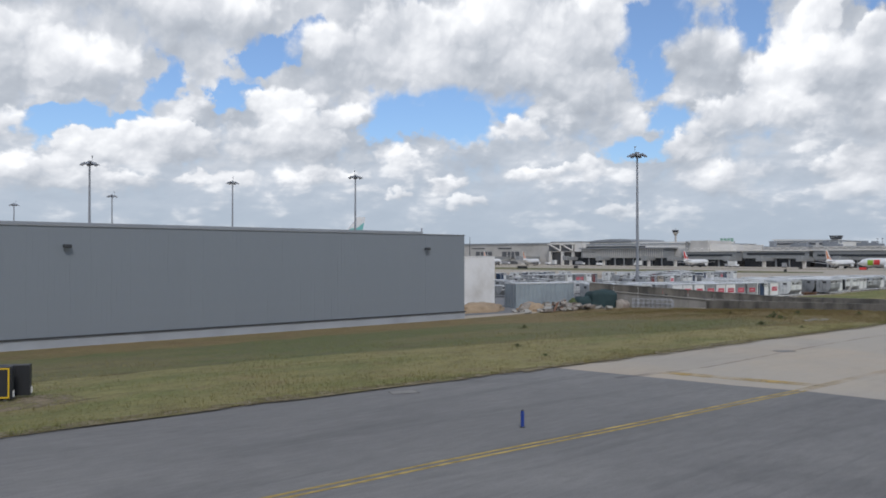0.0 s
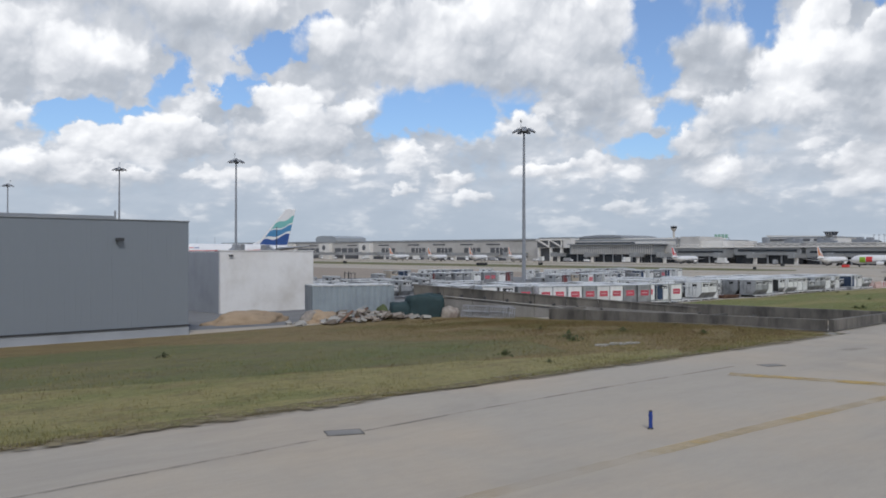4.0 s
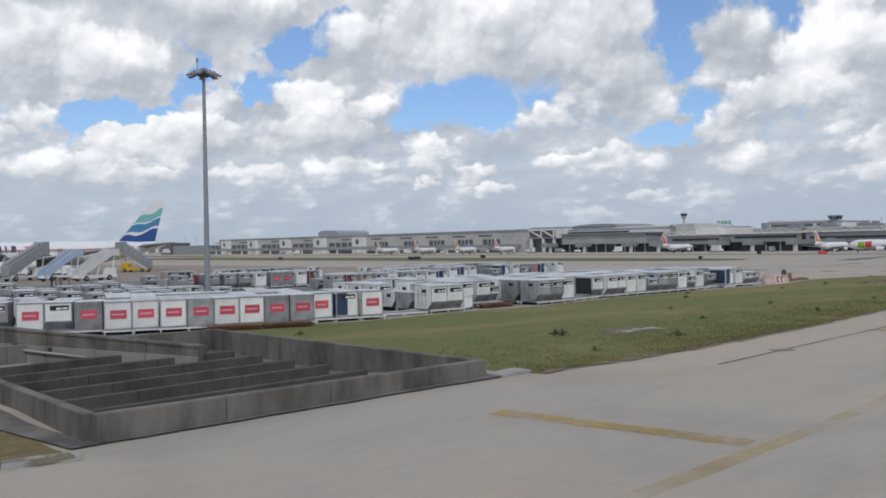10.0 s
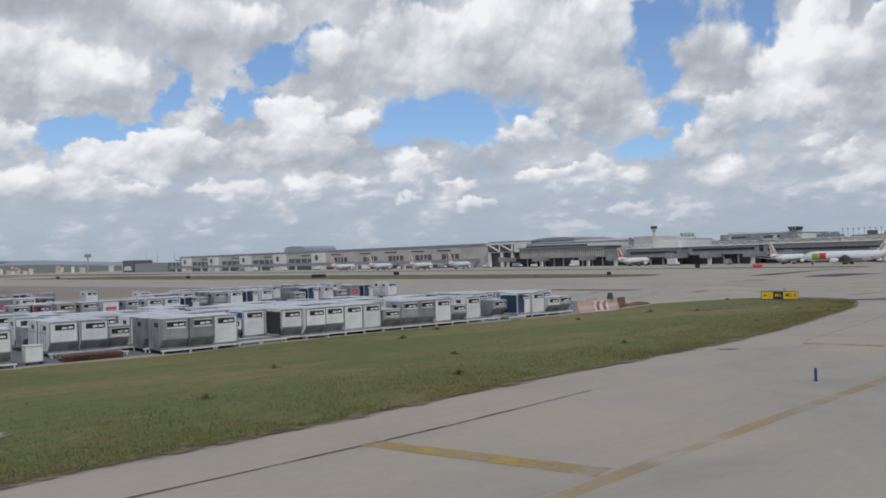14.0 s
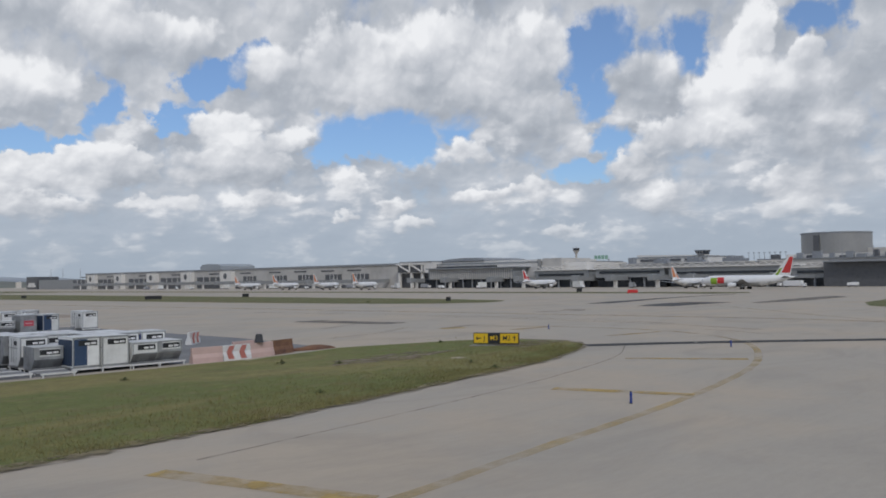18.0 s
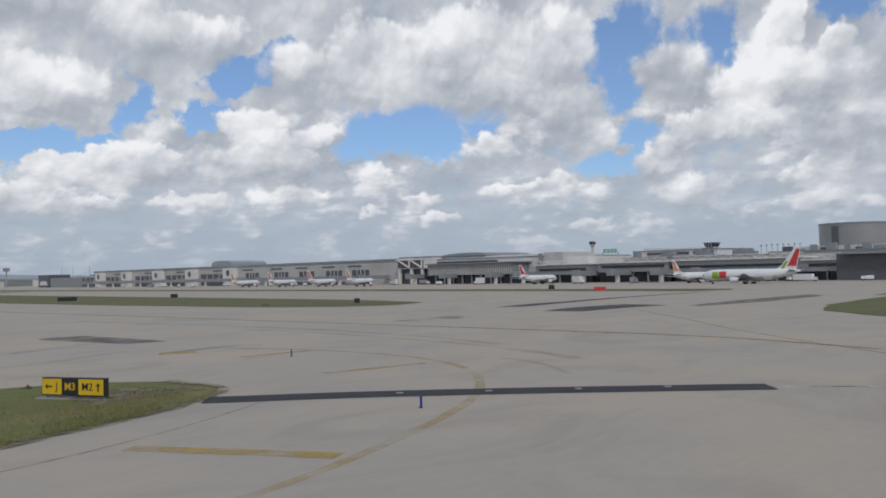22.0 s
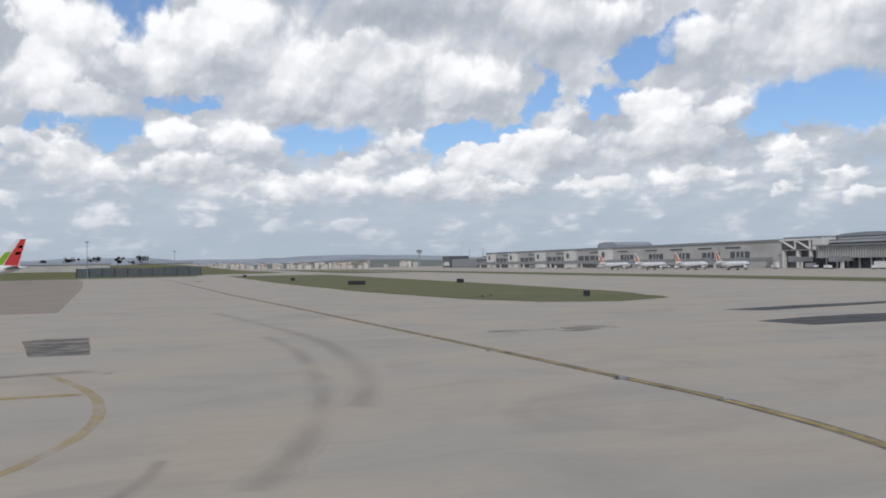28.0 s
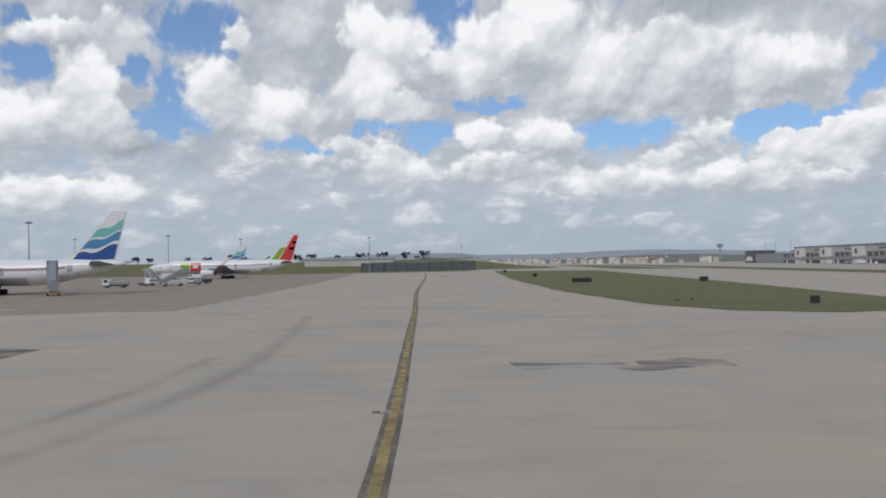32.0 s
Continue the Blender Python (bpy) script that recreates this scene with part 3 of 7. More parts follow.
def tube(bm, a, b, r0, r1=None, sides=10, cap=True):
    a, b = Vector(a), Vector(b)
    r1 = r0 if r1 is None else r1
    q = (b - a).to_track_quat("Z", "Y").to_matrix()
    rings = []
    for p, r in ((a, r0), (b, r1)):
        rings.append([bm.verts.new(p + q @ Vector((r * math.cos(i * math.tau / sides), r * math.sin(i * math.tau / sides), 0))) for i in range(sides)])
    for i in range(sides):
        j = (i + 1) % sides
        bm.faces.new((rings[0][i], rings[0][j], rings[1][j], rings[1][i]))
    if cap:
        bm.faces.new(rings[0][::-1])
        bm.faces.new(rings[1])
    return bm


def rod(a, b, r0, r1=None, sides=10):
    return tube(bmesh.new(), a, b, r0, r1, sides)


def prism(points, y0, y1, axis="y"):
    """A closed outline in two axes, pulled along the third."""
    bm = bmesh.new()

    def at(p, d):
        return (p[0], d, p[1]) if axis == "y" else (d, p[0], p[1]) if axis == "x" else (p[0], p[1], d)

    lo = [bm.verts.new(at(p, y0)) for p in points]
    hi = [bm.verts.new(at(p, y1)) for p in points]
    n = len(points)
    for i in range(n):
        bm.faces.new((lo[i], lo[(i + 1) % n], hi[(i + 1) % n], hi[i]))
    bm.faces.new(lo[::-1])
    bm.faces.new(hi)
    bmesh.ops.recalc_face_normals(bm, faces=bm.faces[:])
    return bm


def wobbly(points, step, amount):
    """Closed outline resampled with small irregular sidesteps."""
    out = []
    n = len(points)
    for i in range(n):
        a, b = Vector(points[i]), Vector(points[(i + 1) % n])
        k = max(1, min(160, int((b - a).length / step)))
        side = Vector((-(b - a).y, (b - a).x)).normalized()
        for j in range(k):
            p = a.lerp(b, j / k)
            w = amount * (noise.noise((p.x * 0.9, p.y * 0.9, 3.1)) + 0.6 * noise.noise((p.x * 3.1, p.y * 3.1, 7.7)))
            out.append(tuple(p + side * w))
    return out


def sheet(name, points, mat, lift=0.004, cell=6.0, label="", category="", kind="structure", thick=0.0):
    """A flat piece that follows the ground, cut along a grid."""
    bm = bmesh.new()
    points = [settle(p) for p in points]
    bm.faces.new([bm.verts.new((x, y, 0)) for x, y in points])
    xs, ys = [p[0] for p in points], [p[1] for p in points]
    for axis, low, high in ((0, min(xs), max(xs)), (1, min(ys), max(ys))):
        k = max(cell, (high - low) / 60)
        c = math.ceil(low / k) * k
        while c < high:
            co, no = [0, 0, 0], [0, 0, 0]
            co[axis], no[axis] = c, 1
            bmesh.ops.bisect_plane(bm, geom=bm.verts[:] + bm.edges[:] + bm.faces[:], plane_co=co, plane_no=no)
            c += k
    if thick:
        bmesh.ops.triangulate(bm, faces=bm.faces[:])
    for v in bm.verts:
        v.co.z = lie(v.co.x, v.co.y) + lift
    for f in bm.faces:
        if f.normal.z < 0:
            f.normal_flip()
    ob = part(name, bm, mat)
    return tagged(ob, label, category, "", kind)


def ribbon(name, line, width, mat, lift=0.008, label="", category="", wave=0.0, kind="structure"):
    """A painted or tarred band along a line on the ground."""
    bm = bmesh.new()
    pts = []
    line = [settle(p) for p in line]
    for a, b in zip(line, line[1:]):
        a, b = Vector(a), Vector(b)
        k = max(1, int((b - a).length / 2.5))
        pts += [a.lerp(b, j / k) for j in range(k)]
    pts.append(Vector(line[-1]))
    last = None
    for i, p in enumerate(pts):
        d = (pts[min(i + 1, len(pts) - 1)] - pts[max(i - 1, 0)]).normalized()
        s = Vector((-d.y, d.x))
        pair = []
        for k in (-1, 1):
            w = width / 2 * (1 + wave * noise.noise((p.x * 0.7, p.y * 0.7, k * 5.0)))
            q = p + s * k * w
            pair.append(bm.verts.new((q.x, q.y, lie(q.x, q.y) + lift)))
        if last:
            bm.faces.new((last[0], pair[0], pair[1], last[1]))
        last = pair
    bm.normal_update()
    for f in bm.faces:
        if f.normal.z < 0:
            f.normal_flip()
    return tagged(part(name, bm, mat), label, category, "", kind)


def curve_through(points, k=6):
    """A smooth line through the points."""
    out = []
    p = [Vector(q) for q in points]
    for i in range(len(p) - 1):
        a, b, c, d = p[max(i - 1, 0)], p[i], p[i + 1], p[min(i + 2, len(p) - 1)]
        for j in range(k):
            t = j / k
            out.append(tuple(0.5 * ((2 * b) + (c - a) * t + (2 * a - 5 * b + 4 * c - d) * t * t + (3 * b - a - 3 * c + d) * t ** 3)))
    out.append(tuple(p[-1]))
    return out


# ---- ground ----
PIT = -0.35        # floor of the concrete tank


def ground_sheet():
    bm = bmesh.new()
    xs = [-4000, -2000, -1000, -500, -250, -120] + [-60 + 6 * i for i in range(62)] + [330, 360, 400, 440, 480, 520, 560, 620, 800, 1200, 2000, 4000]
    ys = [-4000, -1500, -500, -150, -60] + [-24 + 6 * i for i in range(30)] + [170, 200, 260, 340, 450, 620, 900, 1400, 2200, 4000]
    xs, ys = sorted(xs + [74.6, 74.7, 87.1, 87.2]), sorted(ys + [19.5, 19.6, 38.7, 38.8])
    grid = [[bm.verts.new((x, y, PIT if 74.65 < x < 87.15 and 19.55 < y < 38.75 else lie(x, y))) for x in xs] for y in ys]
    for j in range(len(ys) - 1):
        for i in range(len(xs) - 1):
            bm.faces.new((grid[j][i], grid[j][i + 1], grid[j + 1][i + 1], grid[j + 1][i]))
    return tagged(part("ground", bm, CONCRETE), "pale grey concrete airfield pavement, stained by tyres", "ground", "", "structure")


ground_sheet()

# grass along the taxiway, from beside the hangar to the rounded tip
EDGE = [(-160, 24.5), (-60, 23.4), (8, 22.3), (18, 22.0), (30, 20.9), (45, 20.4), (62, 19.6), (75.5, 19.5)]
sheet("grass_verge", wobbly(EDGE + [(75.7, 26.0), (75.6, 33.0), (75.3, 40.5), (77.5, 45.5), (78.0, 49), (71, 49.2), (62, 48.6), (50, 47.6), (-160, 48.4)], 1.2, 0.16), DRYGRASS, 0.018, 6,
      "dry straw and green grass verge beside taxiway", "grass")
EDGE2 = [(90.4, 20.0), (98, 19.6), (112, 20.3), (121, 21.2), (133, 21.8), (144, 22.9), (154, 24.8), (165, 27.0), (172.5, 29.6), (176.6, 32.0), (178.2, 34.6), (177.6, 38.2),
         (174.5, 41.5), (170.5, 43.2), (166.5, 45.6), (160, 45.0), (152, 44.7), (144, 45.0), (138, 45.7), (130, 45.6), (124, 45.2), (118, 44.4), (112, 45.4), (107, 45.2), (101, 44.9), (96, 46.2), (91, 47.8), (90.2, 48.4), (90.0, 42), (89.9, 21)]
sheet("grass_tongue", wobbly(EDGE2, 1.2, 0.16), GRASS, 0.022, 6, "green mown grass tongue with weeds beside taxiway", "grass")
sheet("grass_mown_strip", wobbly([(-160, 24.6), (8, 22.4), (30, 21.0), (50, 20.3), (60, 19.8), (62, 21.6), (50, 25.4), (38.7, 28.1), (33.3, 29.2), (21.8, 31.6), (12.4, 31.8), (-160, 35)], 1.5, 0.5), MOWN, 0.042, 6,
      "paler mown strip of grass along pavement edge", "grass")
sheet("grass_hangar_strip", wobbly([(-160, 34.9), (12.4, 31.7), (21.8, 31.5), (33.3, 29.1), (38.7, 28.0), (50, 25.3), (58, 24.2), (60, 29), (54, 37), (46, 42.6), (-160, 44.0)], 1.5, 0.7), FARGRASS, 0.030, 6,
      "longer green grass before the hangar", "grass")
sheet("taxiway_asphalt", [(-160, -40), (28.3, -40), (28.5, 10.4), (28.3, 13), (28.4, 16.6), (28.5, 21.25), (18, 22.3), (8, 22.6), (-60, 23.7), (-160, 24.8)], ASPHALT, 0.006, 6,
      "dark grey worn asphalt taxiway surface", "taxiway")
sheet("container_yard", [(78.5, 44.4), (84, 46.2), (90.2, 47.8), (96, 46.0), (101, 44.7), (107, 44.9), (112, 45.1), (118, 44.1), (124, 44.9), (130, 45.7), (138, 45.2), (152, 44.4), (166, 45.2), (168, 60), (168, 92), (150, 112), (112, 128), (60, 128), (40, 100), (40, 50.5), (50, 50.5), (58, 49.8), (72, 49.0)], YARD, 0.006, 6,
      "worn grey asphalt storage yard", "yard")
sheet("apron", [(-200, 128), (112, 128), (150, 112), (181.8, 117), (172, 250), (160, 380), (150, 460), (-200, 460)], APRON, 0.006, 12, "brown grey concrete aircraft stand apron", "apron")
sheet("grass_island", wobbly([(222, 470), (223.5, 250), (227.5, 160), (233, 116), (238, 104), (246, 98.5), (256, 103), (261.5, 125), (265, 200), (270, 430)], 4, 0.6), FARGRASS, 0.03, 8,
      "long green grass island between taxiways", "grass")
sheet("grass_strip", wobbly([(330, 96), (345, 92), (362, 100), (372, 300), (385, 620), (400, 1000), (350, 1000), (342, 620), (335, 300)], 8, 1.0), FARGRASS, 0.05, 20, "long runway grass strip", "grass")
sheet("grass_east", wobbly([(237, 17), (241, 27), (249, 35), (262, 39.6), (282, 41.5), (330, 46), (420, 50), (420, -80), (270, -80), (246, -20), (238, 4)], 3, 0.4), FARGRASS, 0.03, 10, "rounded grass corner between taxiways", "grass")
sheet("grass_far_field", [(-900, 470), (150, 470), (206, 480), (222, 640), (260, 760), (260, 1150), (-900, 1150)], FARGRASS, 0.02, 40, "dark green far airfield grass", "grass")
sheet("grass_far_runway", [(290, 480), (325, 470), (330, 640), (340, 1000), (300, 1000)], FARGRASS, 0.04, 30, "dark grass beside far runway", "grass")
sheet("tank_apron", wobbly([(75.4, 40), (75.5, 40.4), (76.2, 20.6), (90.4, 20.75), (90.4, 20.35), (75.7, 20.1), (75.3, 24), (75.2, 30)], 0.8, 0.12), OLDCONCRETE, 0.05, 6, "dark strip at foot of concrete tank", "pavement")
for pts in ([(245.0, 77.6), (255.0, 79.6), (263.5, 80.0), (280, 82.2), (322, 86.6), (322, 85.4), (280, 80.0), (263.0, 76.8), (247.6, 74.4)],
            [(238.4, 64.0), (244.0, 65.6), (250.4, 66.2), (257.6, 65.0), (257.4, 60.0), (256.6, 57.6), (250.3, 58.7), (239.2, 58.8)],
            [(256.1, 54.5), (276.3, 56.7), (304.0, 57.8), (294.4, 52.2), (270.2, 50.5), (255.2, 52.4)],
            [(186.6, 62.8), (184.4, 75.2), (186.0, 76.4), (188.8, 75.6), (190.0, 62.6)], [(201, 318), (204.5, 322), (205, 312), (201.5, 310)], [(300, 47), (315, 49), (318, 44), (302, 43)]):
    sheet("pavement_patch", wobbly(pts, 1.0, 0.08), TAR_OLD if pts[0][0] in (245.0, 238.4) else PATCH, 0.009, 6, "dark asphalt repair patch in concrete", "patch")

# painted and tarred lines
LINE = [(28.6, 10.75), (38, 10.4), (46, 9.9), (58.9, 8.9), (70, 8.7), (85, 9.0), (94, 9.5), (105.5, 10.4), (118.5, 11.2), (135, 12.0), (148, 13.5), (157, 14.6), (166, 16.3), (173, 18.4), (180.8, 22.0), (186, 25.9),
        (189.6, 30.3), (191.6, 35), (192.2, 40), (191.4, 46), (189, 53)]


def beside(line, off):
    """The line moved sideways."""
    out = []
    for i, p in enumerate(line):
        d = (Vector(line[min(i + 1, len(line) - 1)]) - Vector(line[max(i - 1, 0)])).normalized()
        out.append((p[0] - d.y * off, p[1] + d.x * off))
    return out


for off in (-0.14, 0.14):
    ribbon("edge_line", [(-160, 13.2 + off), (-20, 12.6 + off), (9.8, 12.15 + off), (14.1, 11.9 + off), (20.1, 11.35 + off), (28.6, 10.7 + off)], 0.11, YELLOW_NEW, 0.012, "double yellow taxiway edge line on asphalt", "line")
ribbon("edge_line", curve_through(LINE), 0.42, YELLOW_OLD, 0.010, "faded yellow edge line on concrete", "line", 0.35)
for a, b in (((29.8, 16.9), (30.0, 10.8)), ((55.8, 15.5), (57.2, 9.4)), ((84.6, 16.2), (85.5, 9.4)), ((111.3, 17.4), (112.5, 11.2)), ((138.6, 18.9), (140.2, 12.9)), ((156.8, 20.2), (158.5, 14.8)), ((169.4, 24.4), (172.7, 18.8)),
             ((184.0, 34.6), (190.0, 33.7)), ((186.2, 45.8), (191.2, 45.6))):
    ribbon("cross_mark", [a, b], 0.75, YELLOW, 0.014, "faded yellow bar across taxiway shoulder", "marking", 0.3)
J_LINE = curve_through([(209.6, 17.0), (212.6, 26), (213.35, 33.6), (213.12, 39), (212.75, 45), (212.05, 57), (210.5, 80), (208.4, 112), (205.6, 150), (203.4, 185), (196, 320), (189, 420)])
ribbon("centre_line_border", J_LINE, 0.62, BLACKLINE, 0.009, "black border under taxiway centre line", "line", 0.1)
ribbon("centre_line", J_LINE, 0.30, YELLOW_MID, 0.014, "yellow taxiway centre line with black border", "line", 0.12)
ribbon("lead_in_line", curve_through([(258.8, 68.6), (247, 57), (238.8, 49.1), (230, 40), (222.5, 33.1), (215, 25), (209, 18), (202, 8), (196, -6)]), 0.30, YELLOW_OLD, 0.010, "faded curving lead line on concrete", "line", 0.3)
ribbon("stand_mark", [(197.2, 147), (202.3, 146.6)], 0.8, YELLOW, 0.012, "faded yellow stand marking", "marking", 0.2)
ribbon("stand_mark", [(184.2, 52.6), (186.4, 51.6)], 1.4, YELLOW_NEW, 0.012, "faded yellow painted letters worn away", "marking", 0.5)
ribbon("tar_strip", curve_through([(175.6, 31.2), (180, 27.6), (184, 23.8), (188, 19.6), (191.8, 15.4)]), 1.75, TAR, 0.012, "fresh black tar strip across concrete", "patch", 0.02)
for k in range(4):
    x, y = 181.6 + 2.6 * k, 26.3 - 2.55 * k
    tagged(part("inset_light", prism([(x + 0.16 * math.cos(i), y + 0.16 * math.sin(i)) for i in [j * math.tau / 10 for j in range(10)]], 0.012, 0.035, "z"), PALECONCRETE), "pale round light set into black tar strip", "light", "lights in the tar strip")
ribbon("tar_seam", [(191.8, 15.4), (194.9, 11.0), (199, 5.4), (206, -4)], 0.12, SEAM, 0.010, "dark joint continuing from tar strip", "joint", 0.5)
ribbon("slab_seam", curve_through([(96, 16.5), (104, 16.9), (112.5, 17.3), (117, 17.7), (121, 18.1)]), 0.11, SEAMDARK, 0.011, "dark tarred joint between concrete slabs", "joint", 0.7)
ribbon("slab_seam", curve_through([(140, 19.4), (150, 20.8), (160, 22.6), (170, 25.4), (177, 29)]), 0.06, SEAM, 0.011, "dark tarred joint between concrete slabs", "joint", 0.8)
for line, w in (([(190.8, 24.7), (193.4, 28.4), (194.4, 32)], 0.3), ([(201, 38), (203, 46), (204, 58), (203.6, 70), (201.4, 88), (199, 104)], 0.7), ([(196.4, 28), (198.6, 34), (200.6, 44), (201.6, 58), (201, 70)], 0.6),
                ([(178, 62), (182.6, 64.6), (186, 66)], 0.5), ([(171, 52.4), (178, 53.6), (184, 57)], 0.6), ([(66.8, 15.7), (68.4, 15.5)], 0.35)):
    for k, spread in enumerate((0.7, 1.3, 2.1)):
        ribbon("tyre_mark", curve_through(line), w * spread, STAIN, 0.006 + 0.001 * k, "faint dark curved tyre mark on concrete", "stain", 0.5)
ribbon("grass_fringe", beside(curve_through(EDGE, 8), 0.15), 0.75, FRINGE, 0.052, "ragged dead grass along pavement edge", "grass", 1.1)
ribbon("grass_fringe", beside(curve_through(EDGE2[:12], 8), 0.15), 0.65, FRINGE, 0.052, "ragged dead grass along pavement edge", "grass", 1.1)
for line, w in (([(216.6, 64.6), (219.4, 64.9), (221.8, 64.3), (224.0, 65.4), (226.4, 65.6)], 2.6), ([(184.4, 52.4), (188.6, 53.6), (192.0, 53.0)], 1.2)):
    ribbon("oil_stain", curve_through(line), w, BLOT, 0.0095, "dark irregular stain on concrete", "stain", 1.2)
for x, y in ((212.9, 40.3), (213.2, 40.8), (213.6, 34.1), (212.0, 53.3)):
    t = thing("centreline_light", pose(x, y, 0.0), "pale round taxiway light set into centre line", "light", "lights in the centre line")
    part("ring", prism([(0.21 * math.cos(j * math.tau / 14), 0.21 * math.sin(j * math.tau / 14)) for j in range(14)], 0.012, 0.022, "z"), GALV, t)
    part("lens", prism([(0.11 * math.cos(j * math.tau / 10), 0.11 * math.sin(j * math.tau / 10)) for j in range(10)], 0.022, 0.04, "z"), PALECONCRETE, t)
    part("tar_collar", prism([(-0.45, -0.16), (0.05, -0.2), (0.1, 0.2), (-0.4, 0.15)], 0.010, 0.017, "z"), BLACKLINE, t)
for k in range(7):
    a, b = Vector((191.9, 15.3)), Vector((199.0, 5.4))
    p, q = a.lerp(b, k / 7), a.lerp(b, (k + 0.94) / 7)
    ribbon("holding_dash", [tuple(p), tuple(q)], 0.24, PALEDASH if k % 2 == 0 else SEAM, 0.013, "pale and dark dash of worn holding line", "marking", 0.1)
ribbon("slab_seam", curve_through([(29.4, 16.9), (32, 16.5), (36, 16.6), (46, 16.9), (58, 16.5)]), 0.12, FAINTSEAM, 0.011, "faint dark joint between concrete slabs", "joint", 0.6)
ribbon("oil_stain", curve_through([(27.4, 17.3), (28.6, 17.0), (29.6, 16.9)]), 0.3, BLOT, 0.013, "dark stain at the asphalt corner", "stain", 0.8)


# ---- hangar and the white shed ----
def hangar():
    x0, x1, y0, y1, z0, z1 = -70.0, 50.2, 48.0, 84.0, -0.32, 6.72
    t = thing("hangar", pose(0, 0, 0), "long low hangar clad in plain grey steel sheet", "hangar")
    part("plinth", cube(x0, y0 - 0.02, z0 - 0.3, x1 + 0.02, y1, z0 + 0.55), PLINTH, t, "pale concrete base course")
    part("drip_edge", cube(x0, y0 - 0.09, z0 + 0.55, x1 + 0.06, y0 + 0.2, z0 + 0.64), DARKSTEEL, t, "dark shadow flashing above base")
    me = None
    wide = 1.20
    n = int((x1 - x0) / wide)
    for i in range(n):
        if me is None:
            bm = bmesh.new()
            box(bm, 0, 0, 0, wide - 0.002, 0.12, z1 - z0 - 0.64)
            for k in range(4):
                box(bm, 0.06 + k * 0.3, -0.005, 0, 0.14 + k * 0.3, 0, z1 - z0 - 0.64)
            me = bpy.data.meshes.new("cladding_panel")
            bm.to_mesh(me)
            bm.free()
        ob = part_of("cladding_panel", me, CLADDING, t)
        ob.location = (x1 - (i + 1) * wide, y0, z0 + 0.64)
    part("back_wall", boxes([(x0, y0 + 0.12, z0 + 0.5, x1, y0 + 0.3, z1 - 0.1), (x1 - 0.2, y0 + 0.3, z0 + 0.5, x1, y1, z1), (x0, y1 - 0.2, z0, x1, y1, z1)]), CLADDING, t)
    part("roof", prism([(y0 + 0.1, z1 - 0.12), (y0 + 9, z1 + 0.32), (y1, z1 - 0.1), (y1, z1 - 0.3), (y0 + 0.1, z1 - 0.3)], x0, x1 - 0.1, "x"), TERMROOF, t)
    part("parapet_cap", boxes([(x0, y0 - 0.06, z1, x1 + 0.06, y0 + 0.3, z1 + 0.05)]), GALV, t)
    part("gutter", boxes([(x0, y0 + 0.4, z1 - 0.05, x1 - 4.4, y0 + 0.7, z1 + 0.24)]), TERMROOF, t, "raised dark roof edge that stops short of corner")
    part("vent_pipe", rod((x1 - 4.4, y0 + 0.5, z1), (x1 - 4.4, y0 + 0.5, z1 + 0.55), 0.06), GALV, t)
    for x in (17.6, 45.8, -10.4):
        lamp = part("floodlight", cube(x - 0.22, y0 - 0.36, 5.46, x + 0.22, y0 - 0.10, 5.66, 0.03), DARKSTEEL, t, "small dark wall floodlight")
        part("bracket", boxes([(x - 0.03, y0 - 0.2, 5.6, x + 0.03, y0, 5.66)]), GALV, lamp)
    part("downpipe", rod((x1 + 0.08, y0 + 3, z0 + 0.3), (x1 + 0.08, y0 + 3, z1 - 0.3), 0.06), GALV, t)


hangar()


def white_shed():
    t = thing("white_shed", pose(60.0, 62.4, -0.25), "plain white rendered shed with grey side wall", "building")
    part("front_wall", cube(0, 0, -0.2, 9.2, 0.25, 5.15), PLASTER, t)
    # side wall is a darker grey than the white front
    part("side_wall", cube(0, 0.25, -0.2, 0.25, 14, 5.05), PLINTH, t, "grey side wall")
    part("far_wall", boxes([(8.95, 0.25, -0.2, 9.2, 14, 5.05), (0.25, 13.75, -0.2, 8.95, 14, 5.0)]), PLASTER, t)
    part("roof", cube(0.1, 0.1, 4.95, 9.1, 13.9, 5.08), ROOFALU, t)
    part("coping", boxes([(-0.06, -0.06, 5.15, 9.26, 0.31, 5.22)]), PLASTER, t)
    part("pole", rod((5.6, 0.35, 4.2), (5.6, 0.35, 7.3), 0.05, 0.03), DARKSTEEL, t, "thin dark antenna pole")
    part("wall_lamp", cube(0.8, -0.2, 4.7, 1.1, 0, 4.85), DARKSTEEL, t)


white_shed()


def sea_container():
    t = thing("shipping_container", pose(63.6, 54.2, -0.3, 0, 0, math.degrees(math.atan2(-2.3, 6.4))), "grey blue corrugated steel shipping container on the yard", "container")
    outline, n = [], 26
    for i in range(n + 1):
        x = 6.8 * i / n
        outline += [(x, 0.0 if i % 2 else 0.05), (x + 0.13, 0.0 if i % 2 else 0.05)]
    outline = outline[:-1] + [(6.8, 2.4), (0, 2.4)]
    part("corrugated_body", prism(outline, 0.15, 2.42, "z"), SEABOX, t)
    part("roof", cube(-0.03, -0.03, 2.42, 6.83, 2.43, 2.52), ROOFALU, t)
    part("base_rail", cube(-0.03, -0.03, 0, 6.83, 2.43, 0.15), SEABOX, t)
    for x in (0.0, 6.68):
        for y in (-0.04, 2.3):
            part("corner_post", cube(x, y, 0, x + 0.14, y + 0.14, 2.5), SEABOX, t)
    for k in range(4):
        part("lock_rod", rod((-0.08, 0.3 + 0.6 * k, 0.15), (-0.08, 0.3 + 0.6 * k, 2.4), 0.025), GALV, t)


sea_container()


